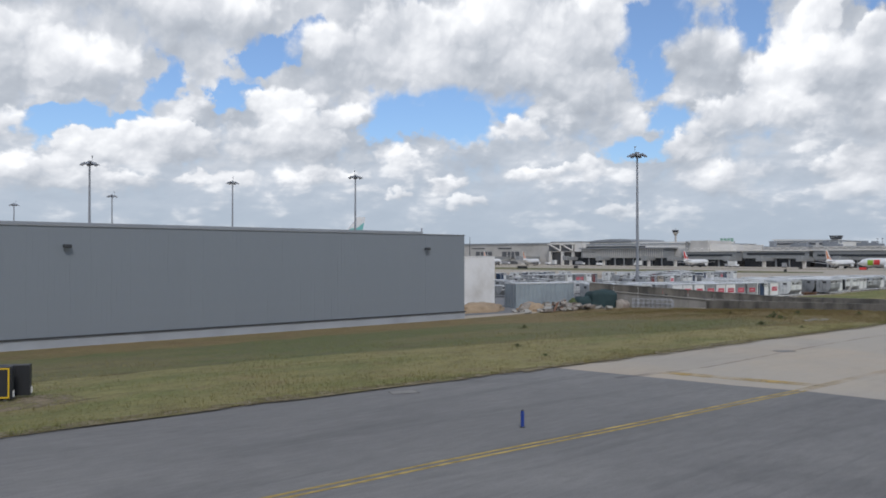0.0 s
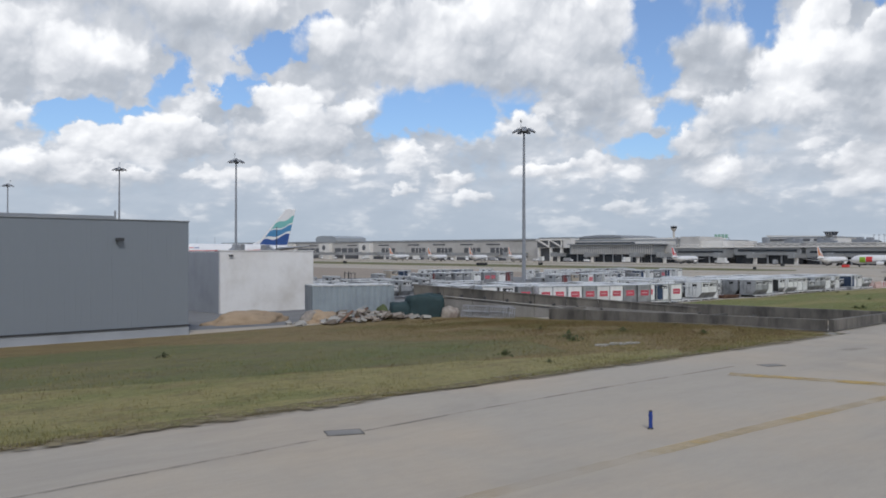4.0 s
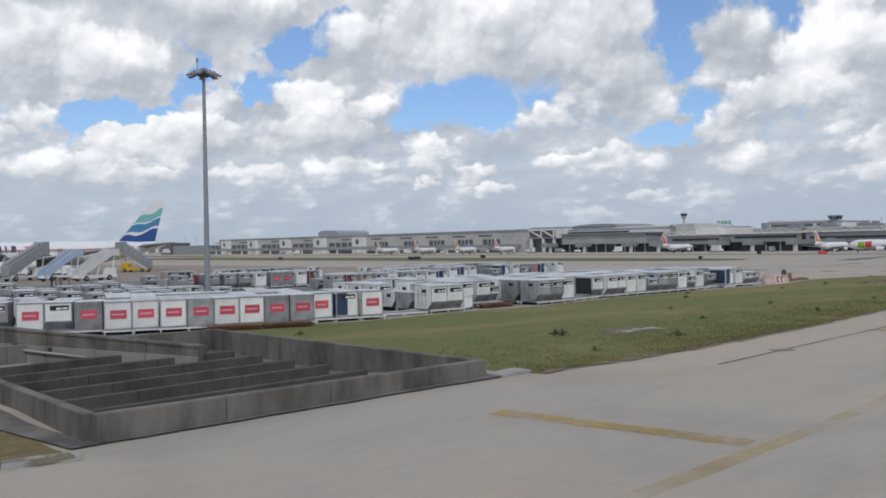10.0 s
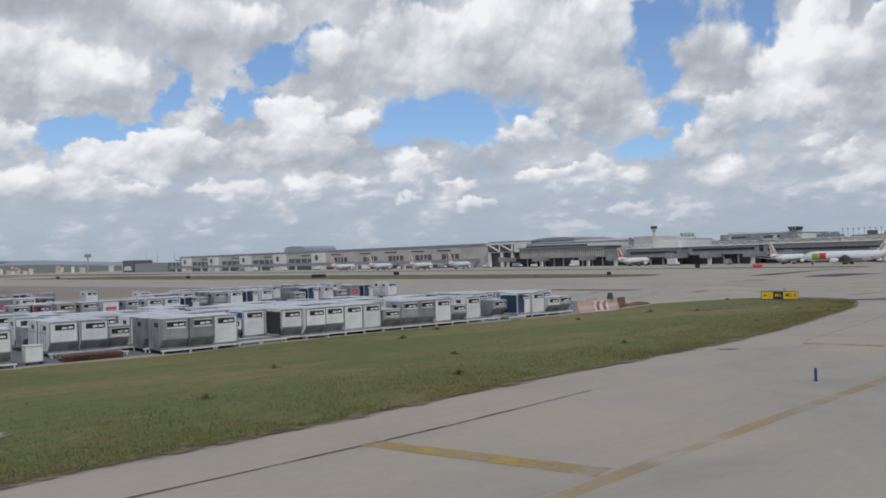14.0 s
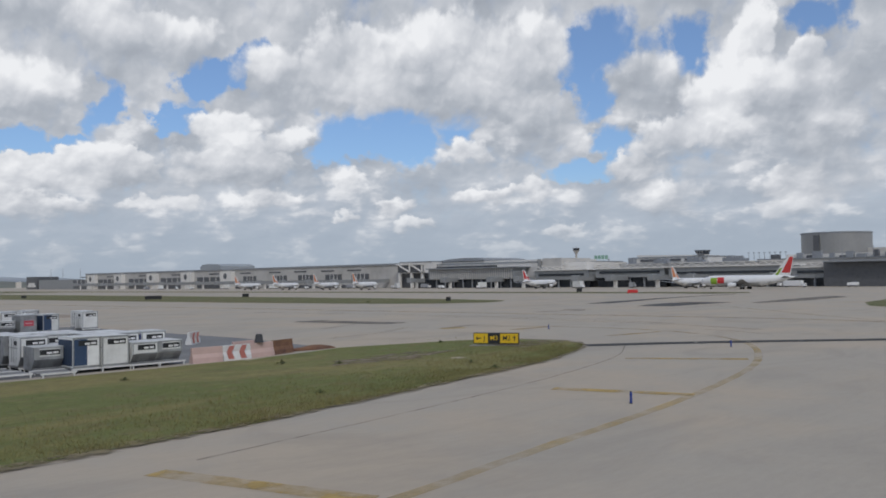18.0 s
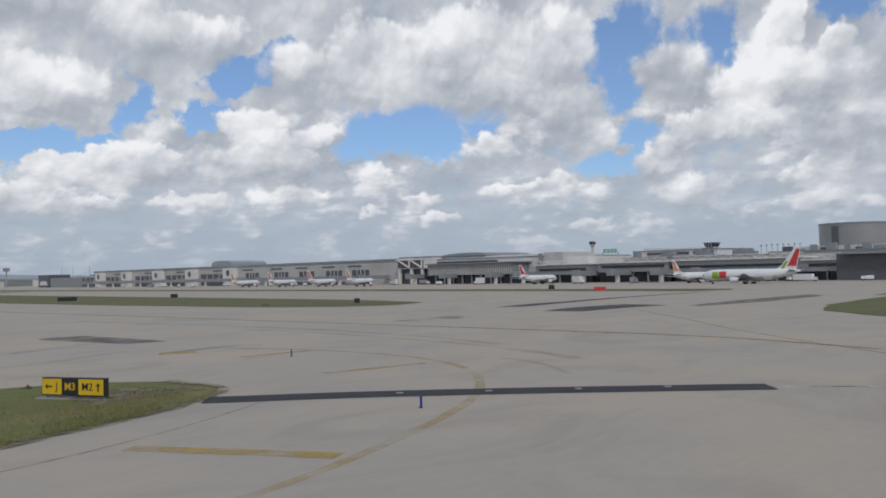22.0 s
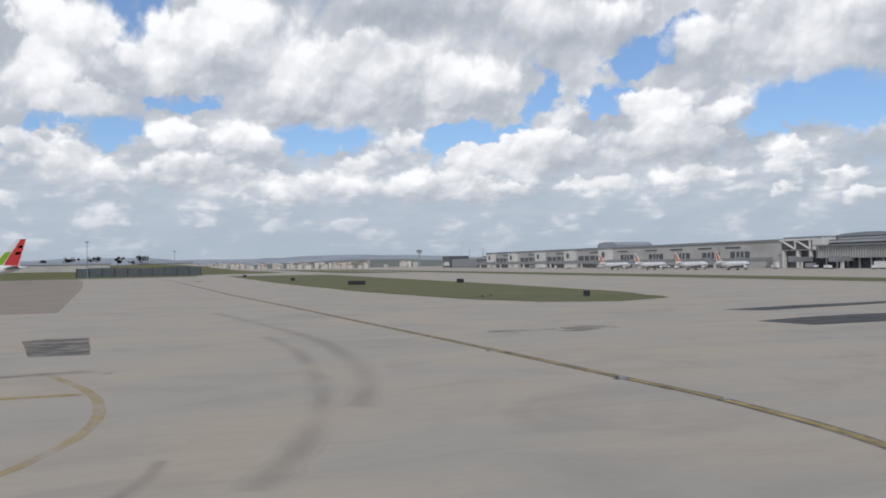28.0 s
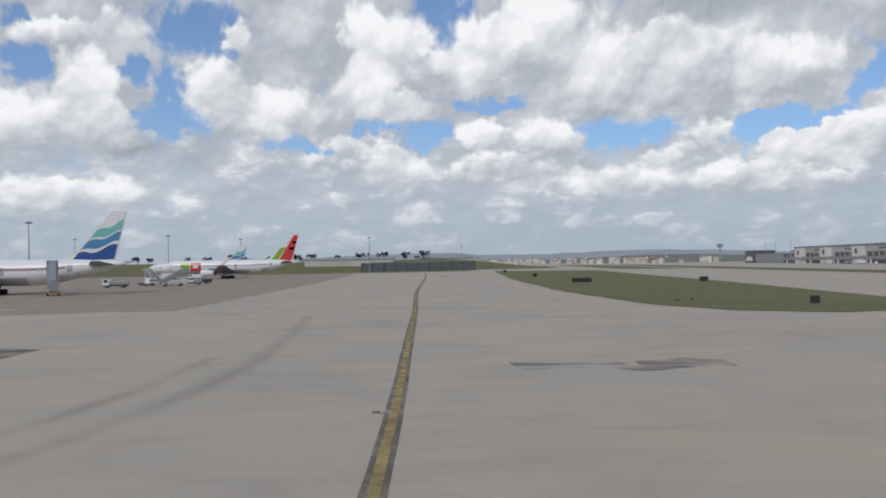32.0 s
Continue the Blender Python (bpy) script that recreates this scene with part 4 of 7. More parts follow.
def lumpy(seed, size, mat, name, m, label, category, level=3, rough=0.35, parent=None, boxy=0.0):
    bm = bmesh.new()
    bmesh.ops.create_icosphere(bm, subdivisions=level, radius=1)
    for v in bm.verts:
        p = v.co.copy()
        p = p.lerp(p * (0.86 / max(abs(p.x), abs(p.y), abs(p.z))), boxy)
        k = 1 + rough * (noise.noise(p * 1.4 + Vector((seed, 0, 0))) + 0.5 * noise.noise(p * 3.7 + Vector((0, seed, 0))))
        v.co = Vector((p.x * k * size[0], p.y * k * size[1], max(-0.12, p.z * k) * size[2]))
    ob = part(name, bm, mat, parent, smooth=True)
    ob.matrix_basis = m
    return ob if parent else tagged(ob, label, category)


lumpy(3, (1.75, 0.95, 2.05), TARP, "tarpaulin_cover", pose(70.7, 48.9, -0.3, 0, 0, -28), "tall bulky heap under dark green tarpaulin", "tarpaulin", 4, 0.12, boxy=0.75)
lumpy(5, (0.95, 0.7, 1.35), TARP, "waste_bin_cover", pose(68.9, 49.8, -0.3, 0, 0, -28), "smaller dark green covered bin", "tarpaulin", 3, 0.10, boxy=0.8)
lumpy(19, (0.75, 0.5, 0.85), RUBBLE, "scrap_mound", pose(71.7, 47.0, -0.3, 0, 0, -50), "brown crate heap beside tarpaulin", "scrap", 3, 0.25, boxy=0.6)
lumpy(8, (3.2, 1.5, 0.8), SAND, "sand_heap", pose(57.2, 53.2, -0.3, 0, 0, 8), "heap of tan sand beside white shed", "heap", 4, 0.3)
lumpy(9, (2.2, 1.3, 0.8), SAND, "sand_heap", pose(62.0, 50.6, -0.3, 0, 0, 30), "low heap of sand and earth", "heap", 4, 0.4)
lumpy(14, (0.8, 0.6, 0.9), RUBBLE, "broken_machine", pose(60.8, 50.2, -0.3), "rusty red broken machine among rubble", "scrap", 3, 0.5)
lumpy(15, (0.7, 0.6, 1.0), LEAF, "shrub_mound", pose(67.0, 49.6, -0.3), "dark shrub growing on rubble", "bush", 3, 0.5)


def rubble_piece(seed):
    rnd = random.Random(seed)
    bm = cube(-0.5, -0.3, 0, 0.5, 0.3, 0.3)
    for v in bm.verts:
        v.co += Vector([rnd.uniform(-0.16, 0.16) for _ in range(3)])
    me = bpy.data.meshes.new("rubble_piece")
    bm.to_mesh(me)
    bm.free()
    return me


pile = thing("rubble_pile", pose(64.5, 49.0, -0.3), "pile of broken concrete and timber waste", "rubble")
stones = [rubble_piece(i) for i in range(6)]
rnd = random.Random(4)
for i in range(150):
    x, y = rnd.gauss(0, 2.8), rnd.gauss(0, 0.8)
    ob = part_of("rubble_piece", stones[i % 6], RUBBLE if i % 3 else PALECONCRETE, pile)
    if i < 6 and not ob.data.materials:
        ob.data.materials.append(RUBBLE)
    k = rnd.uniform(0.2, 0.75)
    ob.matrix_basis = pose(x, y, 0.7 * max(0.0, 1 - abs(x) / 5) * rnd.random(), rnd.uniform(-25, 25), rnd.uniform(-25, 25), rnd.uniform(0, 180)) @ Matrix.Diagonal((k, k, k, 1))
for i in range(9):
    x = rnd.uniform(-4, 3)
    part("plank", cube(-1.1, -0.09, 0, 1.1, 0.09, 0.05), RUST if i % 2 else PALECONCRETE, pile).matrix_basis = pose(x, rnd.uniform(-1.2, 0.4), rnd.uniform(0.1, 0.7), 0, rnd.uniform(-25, 25), rnd.uniform(-40, 40))


def scaffold_stack():
    t = thing("scaffold_frames", pose(71.9, 46.0, -0.28, 0, 0, -58), "stack of galvanised scaffold frames leaning over grass", "scaffolding")
    for k in range(3):
        bm = bmesh.new()
        for y in (0.0, 0.55, 1.1):
            tube(bm, (0, y, 0), (3.9, y, 0), 0.028, sides=6)
        for i in range(9):
            tube(bm, (0.05 + i * 0.475, 0, 0), (0.05 + i * 0.475, 1.1, 0), 0.022, sides=6)
        part("frame", bm, GALV, t).matrix_basis = pose(0.12 * k, 0.16 * k, 0.06 + 0.05 * k, 52 - 4 * k, 1.5 * k, 2 * k)
    for x in (0.4, 2.0, 3.6):
        part("support", rod((x, 1.5, 0), (x, 0.75, 0.9), 0.04), GALV, t)


scaffold_stack()


# ---- concrete tank with baffles, wall with a pipe ----
def tank():
    t = thing("concrete_tank", pose(0, 0, 0), "weathered dark concrete tank with parallel baffle walls", "tank")
    def wall(name, a, b, top0, top1, thick=0.28, base=-0.5, mat=OLDCONCRETE):
        a, b = Vector(a), Vector(b)
        d = (b - a).normalized()
        s = Vector((-d.y, d.x)) * thick / 2
        k = max(1, int((b - a).length / 3.0))
        for i in range(k):
            p, q = a.lerp(b, i / k), a.lerp(b, (i + 1) / k)
            g = d * 0.012
            bm = prism([tuple(v) for v in (p + s + g, q + s - g, q - s - g, p - s + g)], base, 5.0, "z")
            for v in bm.verts:
                if v.co.z > 4:
                    f = (Vector(v.co.xy) - a).dot(d) / (b - a).length
                    v.co.z = top0 + (top1 - top0) * f
            bmesh.ops.bevel(bm, geom=[e for e in bm.edges if min(v.co.z for v in e.verts) > base + 0.1], offset=0.02, segments=1, affect="EDGES")
            part(name, bm, mat, t)
    wall("front_wall_panel", (74.5, 18.6), (87.4, 19.6), 1.08, 0.87)
    wall("side_wall_panel", (74.5, 18.85), (74.6, 39.0), 1.06, 0.70)
    wall("side_wall_panel", (87.35, 19.85), (87.1, 38.6), 0.85, 0.68)
    wall("back_wall_panel", (74.6, 39.2), (87.1, 38.8), 0.66, 0.66)
    # baffles get a darker concrete colour than the outer walls
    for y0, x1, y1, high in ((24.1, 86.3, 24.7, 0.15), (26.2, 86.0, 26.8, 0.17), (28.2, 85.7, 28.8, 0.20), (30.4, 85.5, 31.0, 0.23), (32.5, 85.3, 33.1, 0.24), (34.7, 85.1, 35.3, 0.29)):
        wall("baffle_panel", (74.7, y0), (x1, y1), high, high, 0.26, mat=BAFFLEDARK)
    part("floor", prism([(74.6, 18.7), (87.3, 19.7), (87.1, 38.7), (74.7, 39.1)], -0.75, PIT + 0.02, "z"), OLDCONCRETE, t, "dark tank floor")


tank()


def pipe_wall():
    """A wall whose top falls with the ramp beside it."""
    t = thing("retaining_wall", pose(0, 0, 0), "weathered concrete ramp wall with pale pipe along it", "wall")
    a, b = Vector((71.0, 50.6)), Vector((83.2, 32.0))
    d = (b - a).normalized()
    s = Vector((-d.y, d.x))
    n = 9

    def top(f):
        return 2.12 + (0.64 - 2.12) * f

    def slope(name, f0, f1, near, far, low0, low1, high0, high1, mat):
        p, q = a.lerp(b, f0), a.lerp(b, f1)
        bm = bmesh.new()
        vs = [bm.verts.new((*(c + s * o), z)) for c, o, z in ((p, near, low0), (q, near, low1), (q, far, low1), (p, far, low0), (p, near, high0), (q, near, high1), (q, far, high1), (p, far, high0))]
        for f in ((3, 2, 1, 0), (4, 5, 6, 7), (0, 1, 5, 4), (1, 2, 6, 5), (2, 3, 7, 6), (3, 0, 4, 7)):
            bm.faces.new([vs[i] for i in f])
        bmesh.ops.recalc_face_normals(bm, faces=bm.faces[:])
        part(name, bm, mat, t)

    for i in range(n):
        f0, f1 = i / n + 0.0008, (i + 1) / n - 0.0008
        slope("wall_panel", f0, f1, 0.0, 0.35, -0.5, -0.5, top(f0), top(f1), OLDCONCRETE)
        slope("coping", f0, f1, -0.05, 0.40, top(f0), top(f1), top(f0) + 0.09, top(f1) + 0.09, OLDCONCRETE)
        slope("lower_face", f0, f1, -0.12, -0.004, -0.5, -0.5, top(f0) * 0.66 - 0.16, top(f1) * 0.66 - 0.16, DAMPWALL)
    off = s * -0.22
    p, q = a.lerp(b, 0.08) + off, a.lerp(b, 0.76) + off
    part("pipe", rod((*p, 1.36), (*q, 0.18), 0.05), PALECONCRETE, t, "pale insulated pipe")
    for i in range(8):
        f = 0.1 + 0.58 * i / 7
        p = a.lerp(b, f) - s * 0.12
        z = 1.36 + (0.18 - 1.36) * (f - 0.08) / 0.68
        part("wall_bracket", boxes([(p.x - 0.14, p.y - 0.05, z + 0.10, p.x + 0.1, p.y + 0.05, z + 0.24)]), DARKSTEEL, t)


pipe_wall()


# ---- high masts ----
def mast(height):
    t = thing("light_mast", pose(0, 0, 0), "tall grey steel floodlight mast with ring of lamps", "light mast", "apron light masts")
    part("base", rod((0, 0, 0), (0, 0, 0.25), 0.42, 0.40, 12), GALV, t)
    part("pole", rod((0, 0, 0.25), (0, 0, height), 0.24, 0.12, 14), MASTGREY, t)
    part("lamp_ring", tube(bmesh.new(), (0, 0, height - 0.35), (0, 0, height + 0.1), 0.42, 0.5, 12), DARKSTEEL, t)
    for i in range(7):
        a = i * math.tau / 7 + 0.3
        m = pose(0, 0, height, 0, 0, math.degrees(a))
        arm = rod(m @ Vector((0.3, 0, -0.1)), m @ Vector((0.85, 0, 0.04)), 0.04, sides=6)
        ob = part("arm", arm, DARKSTEEL, t)
        bm = prism([(0.62, -0.10), (1.32, -0.36), (1.36, -0.24), (0.78, 0.14)], -0.24, 0.24)
        bm.transform(m)
        part("floodlight", bm, MASTGREY, ob)
    part("top_box", cube(-0.2, -0.2, height + 0.1, 0.2, 0.2, height + 0.36), MASTGREY, t)
    part("spike", boxes([(-0.56, -0.02, height + 0.1, -0.52, 0.02, height + 1.1), (-0.62, -0.05, height + 0.85, -0.44, 0.05, height + 1.15)]), MASTGREY, t, "thin rod with obstruction lamp")
    return t


MASTS = [(98.45, 63.1, 18.9), (93.1, 119.7, 19.4), (89.6, 158.0, 20.6), (46.6, 122.6, 18.6), (83.6, 207.4, 20.0), (73.1, 249.8, 19.3), (66, 298, 20.6), (-5, 474, 21), (56, 449, 21), (73, 520, 21), (148, 534, 21), (197, 860, 21)]
first = mast(20.0)
for i, (x, y, z) in enumerate(MASTS):
    m = pose(x, y, lie(x, y) - 0.02, 0, 0, 37 * i)
    if i == 0:
        first.matrix_basis = m
        whole = first
    else:
        whole = copy_thing(first, m)
    whole.scale = (1, 1, (z - lie(x, y)) / 20.0)


# ---- taxiway markers and signs ----
def edge_marker():
    t = thing("edge_marker", pose(0, 0, 0), "slim blue plastic taxiway edge marker post", "marker", "blue edge markers")
    part("post", rod((0, 0, 0.03), (0, 0, 0.42), 0.048, 0.045, 12), BLUEPOST, t)
    part("foot", rod((0, 0, 0), (0, 0, 0.03), 0.075, 0.07, 12), DARKSTEEL, t)
    part("cap", rod((0, 0, 0.42), (0, 0, 0.45), 0.05, 0.02, 12), DARKSTEEL, t)
    part("band", rod((0, 0, 0.30), (0, 0, 0.36), 0.051, sides=12), BLUEPOST, t)
    return t


first = edge_marker()
for i, (x, y) in enumerate([(18.1, 13.4), (45.3, 11.75), (72.0, 10.5), (99.9, 11.3), (127.2, 13.3), (155.2, 15.6), (179.6, 22.9), (188.1, 43.3)]):
    x, y = settle((x, y))
    m = pose(x, y, lie(x, y))
    if i:
        copy_thing(first, m)
    else:
        first.matrix_basis = m


def lettering(text, size, mat, parent, m, name="letters"):
    cu = bpy.data.curves.new("text", "FONT")
    cu.body, cu.size, cu.extrude, cu.align_x, cu.align_y = text, size, 0.003, "CENTER", "CENTER"
    cu.offset = 0.004
    tmp = bpy.data.objects.new("text", cu)
    scene.collection.objects.link(tmp)
    bpy.context.view_layer.update()
    me = bpy.data.meshes.new_from_object(tmp.evaluated_get(bpy.context.evaluated_depsgraph_get()))
    bpy.data.objects.remove(tmp)
    me.materials.clear()
    ob = part_of(name, me, mat, parent)
    ob.matrix_basis = m
    return ob


def arrow(parent, m, mat):
    bm = prism([(-0.17, 0.0), (-0.05, 0.10), (-0.05, 0.03), (0.17, 0.03), (0.17, -0.03), (-0.05, -0.03), (-0.05, -0.10)], -0.003, 0.003, "z")
    ob = part("arrow", bm, mat, parent)
    ob.matrix_basis = m


def direction_sign():
    a, b = Vector((171.7, 37.65)), Vector((173.15, 34.85))
    rz = math.degrees(math.atan2(b.y - a.y, b.x - a.x))
    t = thing("taxiway_sign", pose(a.x, a.y, lie(172, 36) + 0.02, 0, 0, rz), "yellow and black taxiway direction sign on short legs", "sign")
    w = (b - a).length
    part("case", cube(0, -0.02, 0.12, w, 0.26, 0.86, 0.02), BLACK, t, "black sign case")
    for x0, x1, mat in ((0.04, 1.02, SIGNYELLOW), (1.04, 1.86, BLACK), (1.88, w - 0.04, SIGNYELLOW)):
        part("face", cube(x0, -0.035, 0.17, x1, -0.02, 0.81), mat, t)
    up = pose(0, -0.04, 0.49, 90)
    arrow(t, Matrix.Translation((0.36, 0, 0)) @ up @ pose(0, 0, 0) @ Matrix.Diagonal((1.05, 1.2, 1, 1)), BLACK)
    lettering("J", 0.44, BLACK, t, Matrix.Translation((0.78, 0, 0)) @ up)
    lettering("M3", 0.44, SIGNYELLOW, t, Matrix.Translation((1.45, 0, 0)) @ up)
    lettering("M2", 0.44, BLACK, t, Matrix.Translation((2.32, 0, 0)) @ up)
    arrow(t, Matrix.Translation((2.86, 0, 0)) @ up @ pose(0, 0, 0, 0, 0, -90) @ Matrix.Diagonal((1.05, 1.2, 1, 1)), BLACK)
    for i in range(5):
        part("leg", rod((0.15 + i * (w - 0.3) / 4, 0.12, 0), (0.15 + i * (w - 0.3) / 4, 0.12, 0.13), 0.03, sides=6), GALV, t)
    part("pad", cube(-0.2, -0.3, -0.05, w + 0.2, 0.5, 0.015), PALECONCRETE, t)


direction_sign()


def location_sign():
    sx, sy = 6.42, 24.52
    t = thing("taxiway_sign", pose(sx, sy, lie(sx, sy) + 0.02, 0, 0, -28), "black taxiway sign with yellow characters and border", "sign")
    part("case", cube(0, 0, 0.10, 1.5, 0.32, 1.06, 0.02), BLACK, t)
    part("second_case", cube(0.3, 0.7, 0.10, 1.85, 1.0, 1.02, 0.02), BLACK, t)
    part("border", boxes([(0.06, -0.015, 0.14, 1.44, 0, 0.18), (0.06, -0.015, 0.98, 1.44, 0, 1.02), (0.06, -0.015, 0.18, 0.10, 0, 0.98), (1.40, -0.015, 0.18, 1.44, 0, 0.98)]), SIGNYELLOW, t)
    lettering("M3", 0.72, SIGNYELLOW, t, Matrix.Translation((0.75, -0.012, 0.57)) @ pose(0, 0, 0, 90))
    for x in (0.2, 1.3):
        part("leg", boxes([(x - 0.04, 0.1, 0, x + 0.04, 0.2, 0.12)]), GALV, t)
    for x, y in ((1.52, 0.1), (1.87, 0.8)):
        part("plate", boxes([(x - 0.01, y, 0.16, x + 0.012, y + 0.14, 0.34)]), WHITE, t, "small white plate")


location_sign()
sheet("worn_ground", wobbly([(6.5, 26.4), (10.5, 25.4), (13.5, 26.2), (12, 28.2), (9, 29.4), (6, 29.4)], 0.8, 0.4), SOIL, 0.052, 6, "bare brown earth round sign", "soil")


def guidance_board(x, y, wide, high, turn, mat=BLACK, label="dark backside of taxiway guidance sign"):
    t = thing("guidance_board", pose(x, y, lie(x, y) + 0.02, 0, 0, turn), label, "sign", "far taxiway signs")
    part("case", cube(-wide / 2, -0.14, 0.14, wide / 2, 0.14, 0.14 + high, 0.02), mat, t)
    for k in (-0.35, 0.35):
        part("leg", boxes([(k * wide - 0.04, -0.04, 0, k * wide + 0.04, 0.04, 0.15)]), GALV, t)


for x, y, w, h in ((248.2, 111.2, 0.9, 0.75), (260.5, 199.5, 1.7, 0.95), (236.6, 206.0, 4.2, 0.95), (231.5, 280, 1.4, 0.9), (357, 154.5, 1.9, 1.2), (226, 400, 1.6, 1.0)):
    guidance_board(x, y, w, h, -20)
guidance_board(331, 119.5, 3.0, 0.9, -30, TAILRED, "red mandatory guidance sign in grass")


# ---- pits and slabs in the verge ----
def slab(x0, y0, x1, y1, turn, label="pale concrete access slab in grass", mat=PALECONCRETE, h=0.10):
    t = tagged(part("access_slab", cube(-(x1 - x0) / 2, -(y1 - y0) / 2, -0.1, (x1 - x0) / 2, (y1 - y0) / 2, h, 0.02), mat), label, "slab", "slabs beside taxiway")
    x, y = settle(((x0 + x1) / 2, (y0 + y1) / 2))
    t.matrix_basis = pose(x, y, lie(x, y), 0, 0, turn)


slab(74.2, 19.2, 75.7, 20.0, -14, "pale concrete access slab in grass", PALECONCRETE, 0.04)
slab(88.9, 20.3, 90.4, 21.1, 4)


def broken_slab(cx, cy, wide, deep, count):
    """Cracked pieces of an old slab lying level with the soil."""
    t = thing("broken_slab", pose(*settle((cx, cy)), lie(*settle((cx, cy))) + 0.03, 0, 0, -12), "cracked pieces of old concrete slab in bare soil", "slab")
    rnd = random.Random(7)
    for i in range(count):
        x, y, r = rnd.uniform(-wide, wide), rnd.uniform(-deep, deep), rnd.uniform(0.16, 0.42)
        n = rnd.randint(5, 7)
        outline = [(x + r * rnd.uniform(0.7, 1.2) * math.cos(j * math.tau / n), y + 0.7 * r * rnd.uniform(0.7, 1.2) * math.sin(j * math.tau / n)) for j in range(n)]
        part("slab_piece", prism(outline, -0.05, rnd.uniform(0.015, 0.06), "z"), PALECONCRETE if i % 3 else DAMPWALL, t)


broken_slab(104.2, 25.9, 1.35, 0.55, 22)
broken_slab(61.6, 24.8, 1.35, 0.28, 14)
sheet("bare_patch", wobbly([(102.0, 25.0), (104, 24.6), (106.0, 25.6), (105.4, 26.9), (102.8, 27.0), (101.8, 26.2)], 0.7, 0.5), SOIL, 0.050, 6, "bare brown soil patch in grass", "soil")
sheet("bare_patch", wobbly([(158, 36), (163, 35), (168.5, 36.4), (166, 38.6), (160, 38.4)], 0.8, 0.5), SOIL, 0.050, 6, "bare brown soil patch in grass", "soil")
sheet("bare_patch", wobbly([(172, 33.4), (177, 34), (177.2, 36), (173.6, 38.4), (172, 36)], 0.8, 0.4), SOIL, 0.050, 6, "dry worn soil round sign", "soil")


def drain(x, y, turn):
    x, y = settle((x, y))
    t = thing("drain_cover", pose(x, y, lie(x, y) + 0.004, 0, 0, turn), "dark metal drain cover set flush in concrete", "drain cover", "drain covers")
    part("frame", boxes([(-0.44, -0.30, 0, 0.44, -0.26, 0.010), (-0.44, 0.26, 0, 0.44, 0.30, 0.010), (-0.44, -0.26, 0, -0.40, 0.26, 0.010), (0.40, -0.26, 0, 0.44, 0.26, 0.010)]), OLDCONCRETE, t)
    part("lid", boxes([(-0.40, -0.26, 0, 0.40, 0.26, 0.008)]), DAMPWALL, t)


for x, y in ((40.2, 17.0), (59.3, 15.6), (101.2, 16.8), (134.5, 20.6), (20.5, 20.6)):
    drain(x, y, -25)


# ---- weeds and grass tufts ----
def tufts():
    rnd = random.Random(11)
    verts, faces = [], []

    def blade(x, y, z, h, lean, w):
        a = rnd.uniform(0, math.tau)
        c, s = math.cos(a) * w, math.sin(a) * w
        b = rnd.uniform(0, math.tau)
        n = len(verts)
        verts.extend([(x - c, y - s, z), (x + c, y + s, z), (x + math.cos(b) * lean, y + math.sin(b) * lean, z + h)])
        faces.append((n, n + 1, n + 2))

    def edge_at(x):
        line = [settle(p) for p in (EDGE if x < 73 else EDGE2[:10])]
        for (xa, ya), (xb, yb) in zip(line, line[1:]):
            if xa <= x <= xb:
                return ya + (yb - ya) * (x - xa) / (xb - xa)
        return None

    count = 0
    while count < 110000:
        x = rnd.uniform(-14, 176)
        e = edge_at(x)
        if e is None:
            continue
        reach = 24 if x < 72 else 10
        y = e + 0.05 + abs(rnd.gauss(0, 1)) ** 1.5 * reach * 0.3
        if y > 46 or (72.4 < x < 89.2):
            continue
        k = noise.noise((x * 0.35, y * 0.35, 1.7))
        if k < -0.25 and rnd.random() < 0.7:
            continue
        blade(x, y, lie(x, y) + 0.02, rnd.uniform(0.05, 0.13) * (1 + max(0, k)), rnd.uniform(0.02, 0.10), rnd.uniform(0.006, 0.016))
        count += 1
    me = bpy.data.meshes.new("grass_blades")
    me.from_pydata(verts, [], faces)
    tagged(part_of("grass_blades", me, MOWN), "short ragged blades of grass on verges", "grass", "", "stuff")


tufts()


def tall_grass():
    """Dry tall stalks between the slab and the concrete tank."""
    rnd = random.Random(12)
    verts, faces = [], []
    while len(faces) < 52000:
        x = 72.8 - abs(rnd.gauss(0, 9))
        y = rnd.uniform(18.8, 45.5)
        if x < 52 or noise.noise((x * 0.3, y * 0.3, 4.4)) < -0.12 and rnd.random() < 0.8:
            continue
        h = rnd.uniform(0.08, 0.24) * (0.5 + 0.5 * smoothstep(56, 70, x)) * (0.6 + 0.4 * smoothstep(18, 24, y))
        a, b, w, lean = rnd.uniform(0, math.tau), rnd.uniform(0, math.tau), rnd.uniform(0.004, 0.009), rnd.uniform(0.05, 0.18)
        z, n = lie(x, y) + 0.02, len(verts)
        verts += [(x - math.cos(a) * w, y - math.sin(a) * w, z), (x + math.cos(a) * w, y + math.sin(a) * w, z), (x + math.cos(b) * lean, y + math.sin(b) * lean, z + h)]
        faces.append((n, n + 1, n + 2))
    me = bpy.data.meshes.new("dry_grass_stalks")
    me.from_pydata(verts, [], faces)
    tagged(part_of("dry_grass_stalks", me, DRYGRASS), "tall dry brown grass stalks before concrete tank", "grass", "", "stuff")


tall_grass()


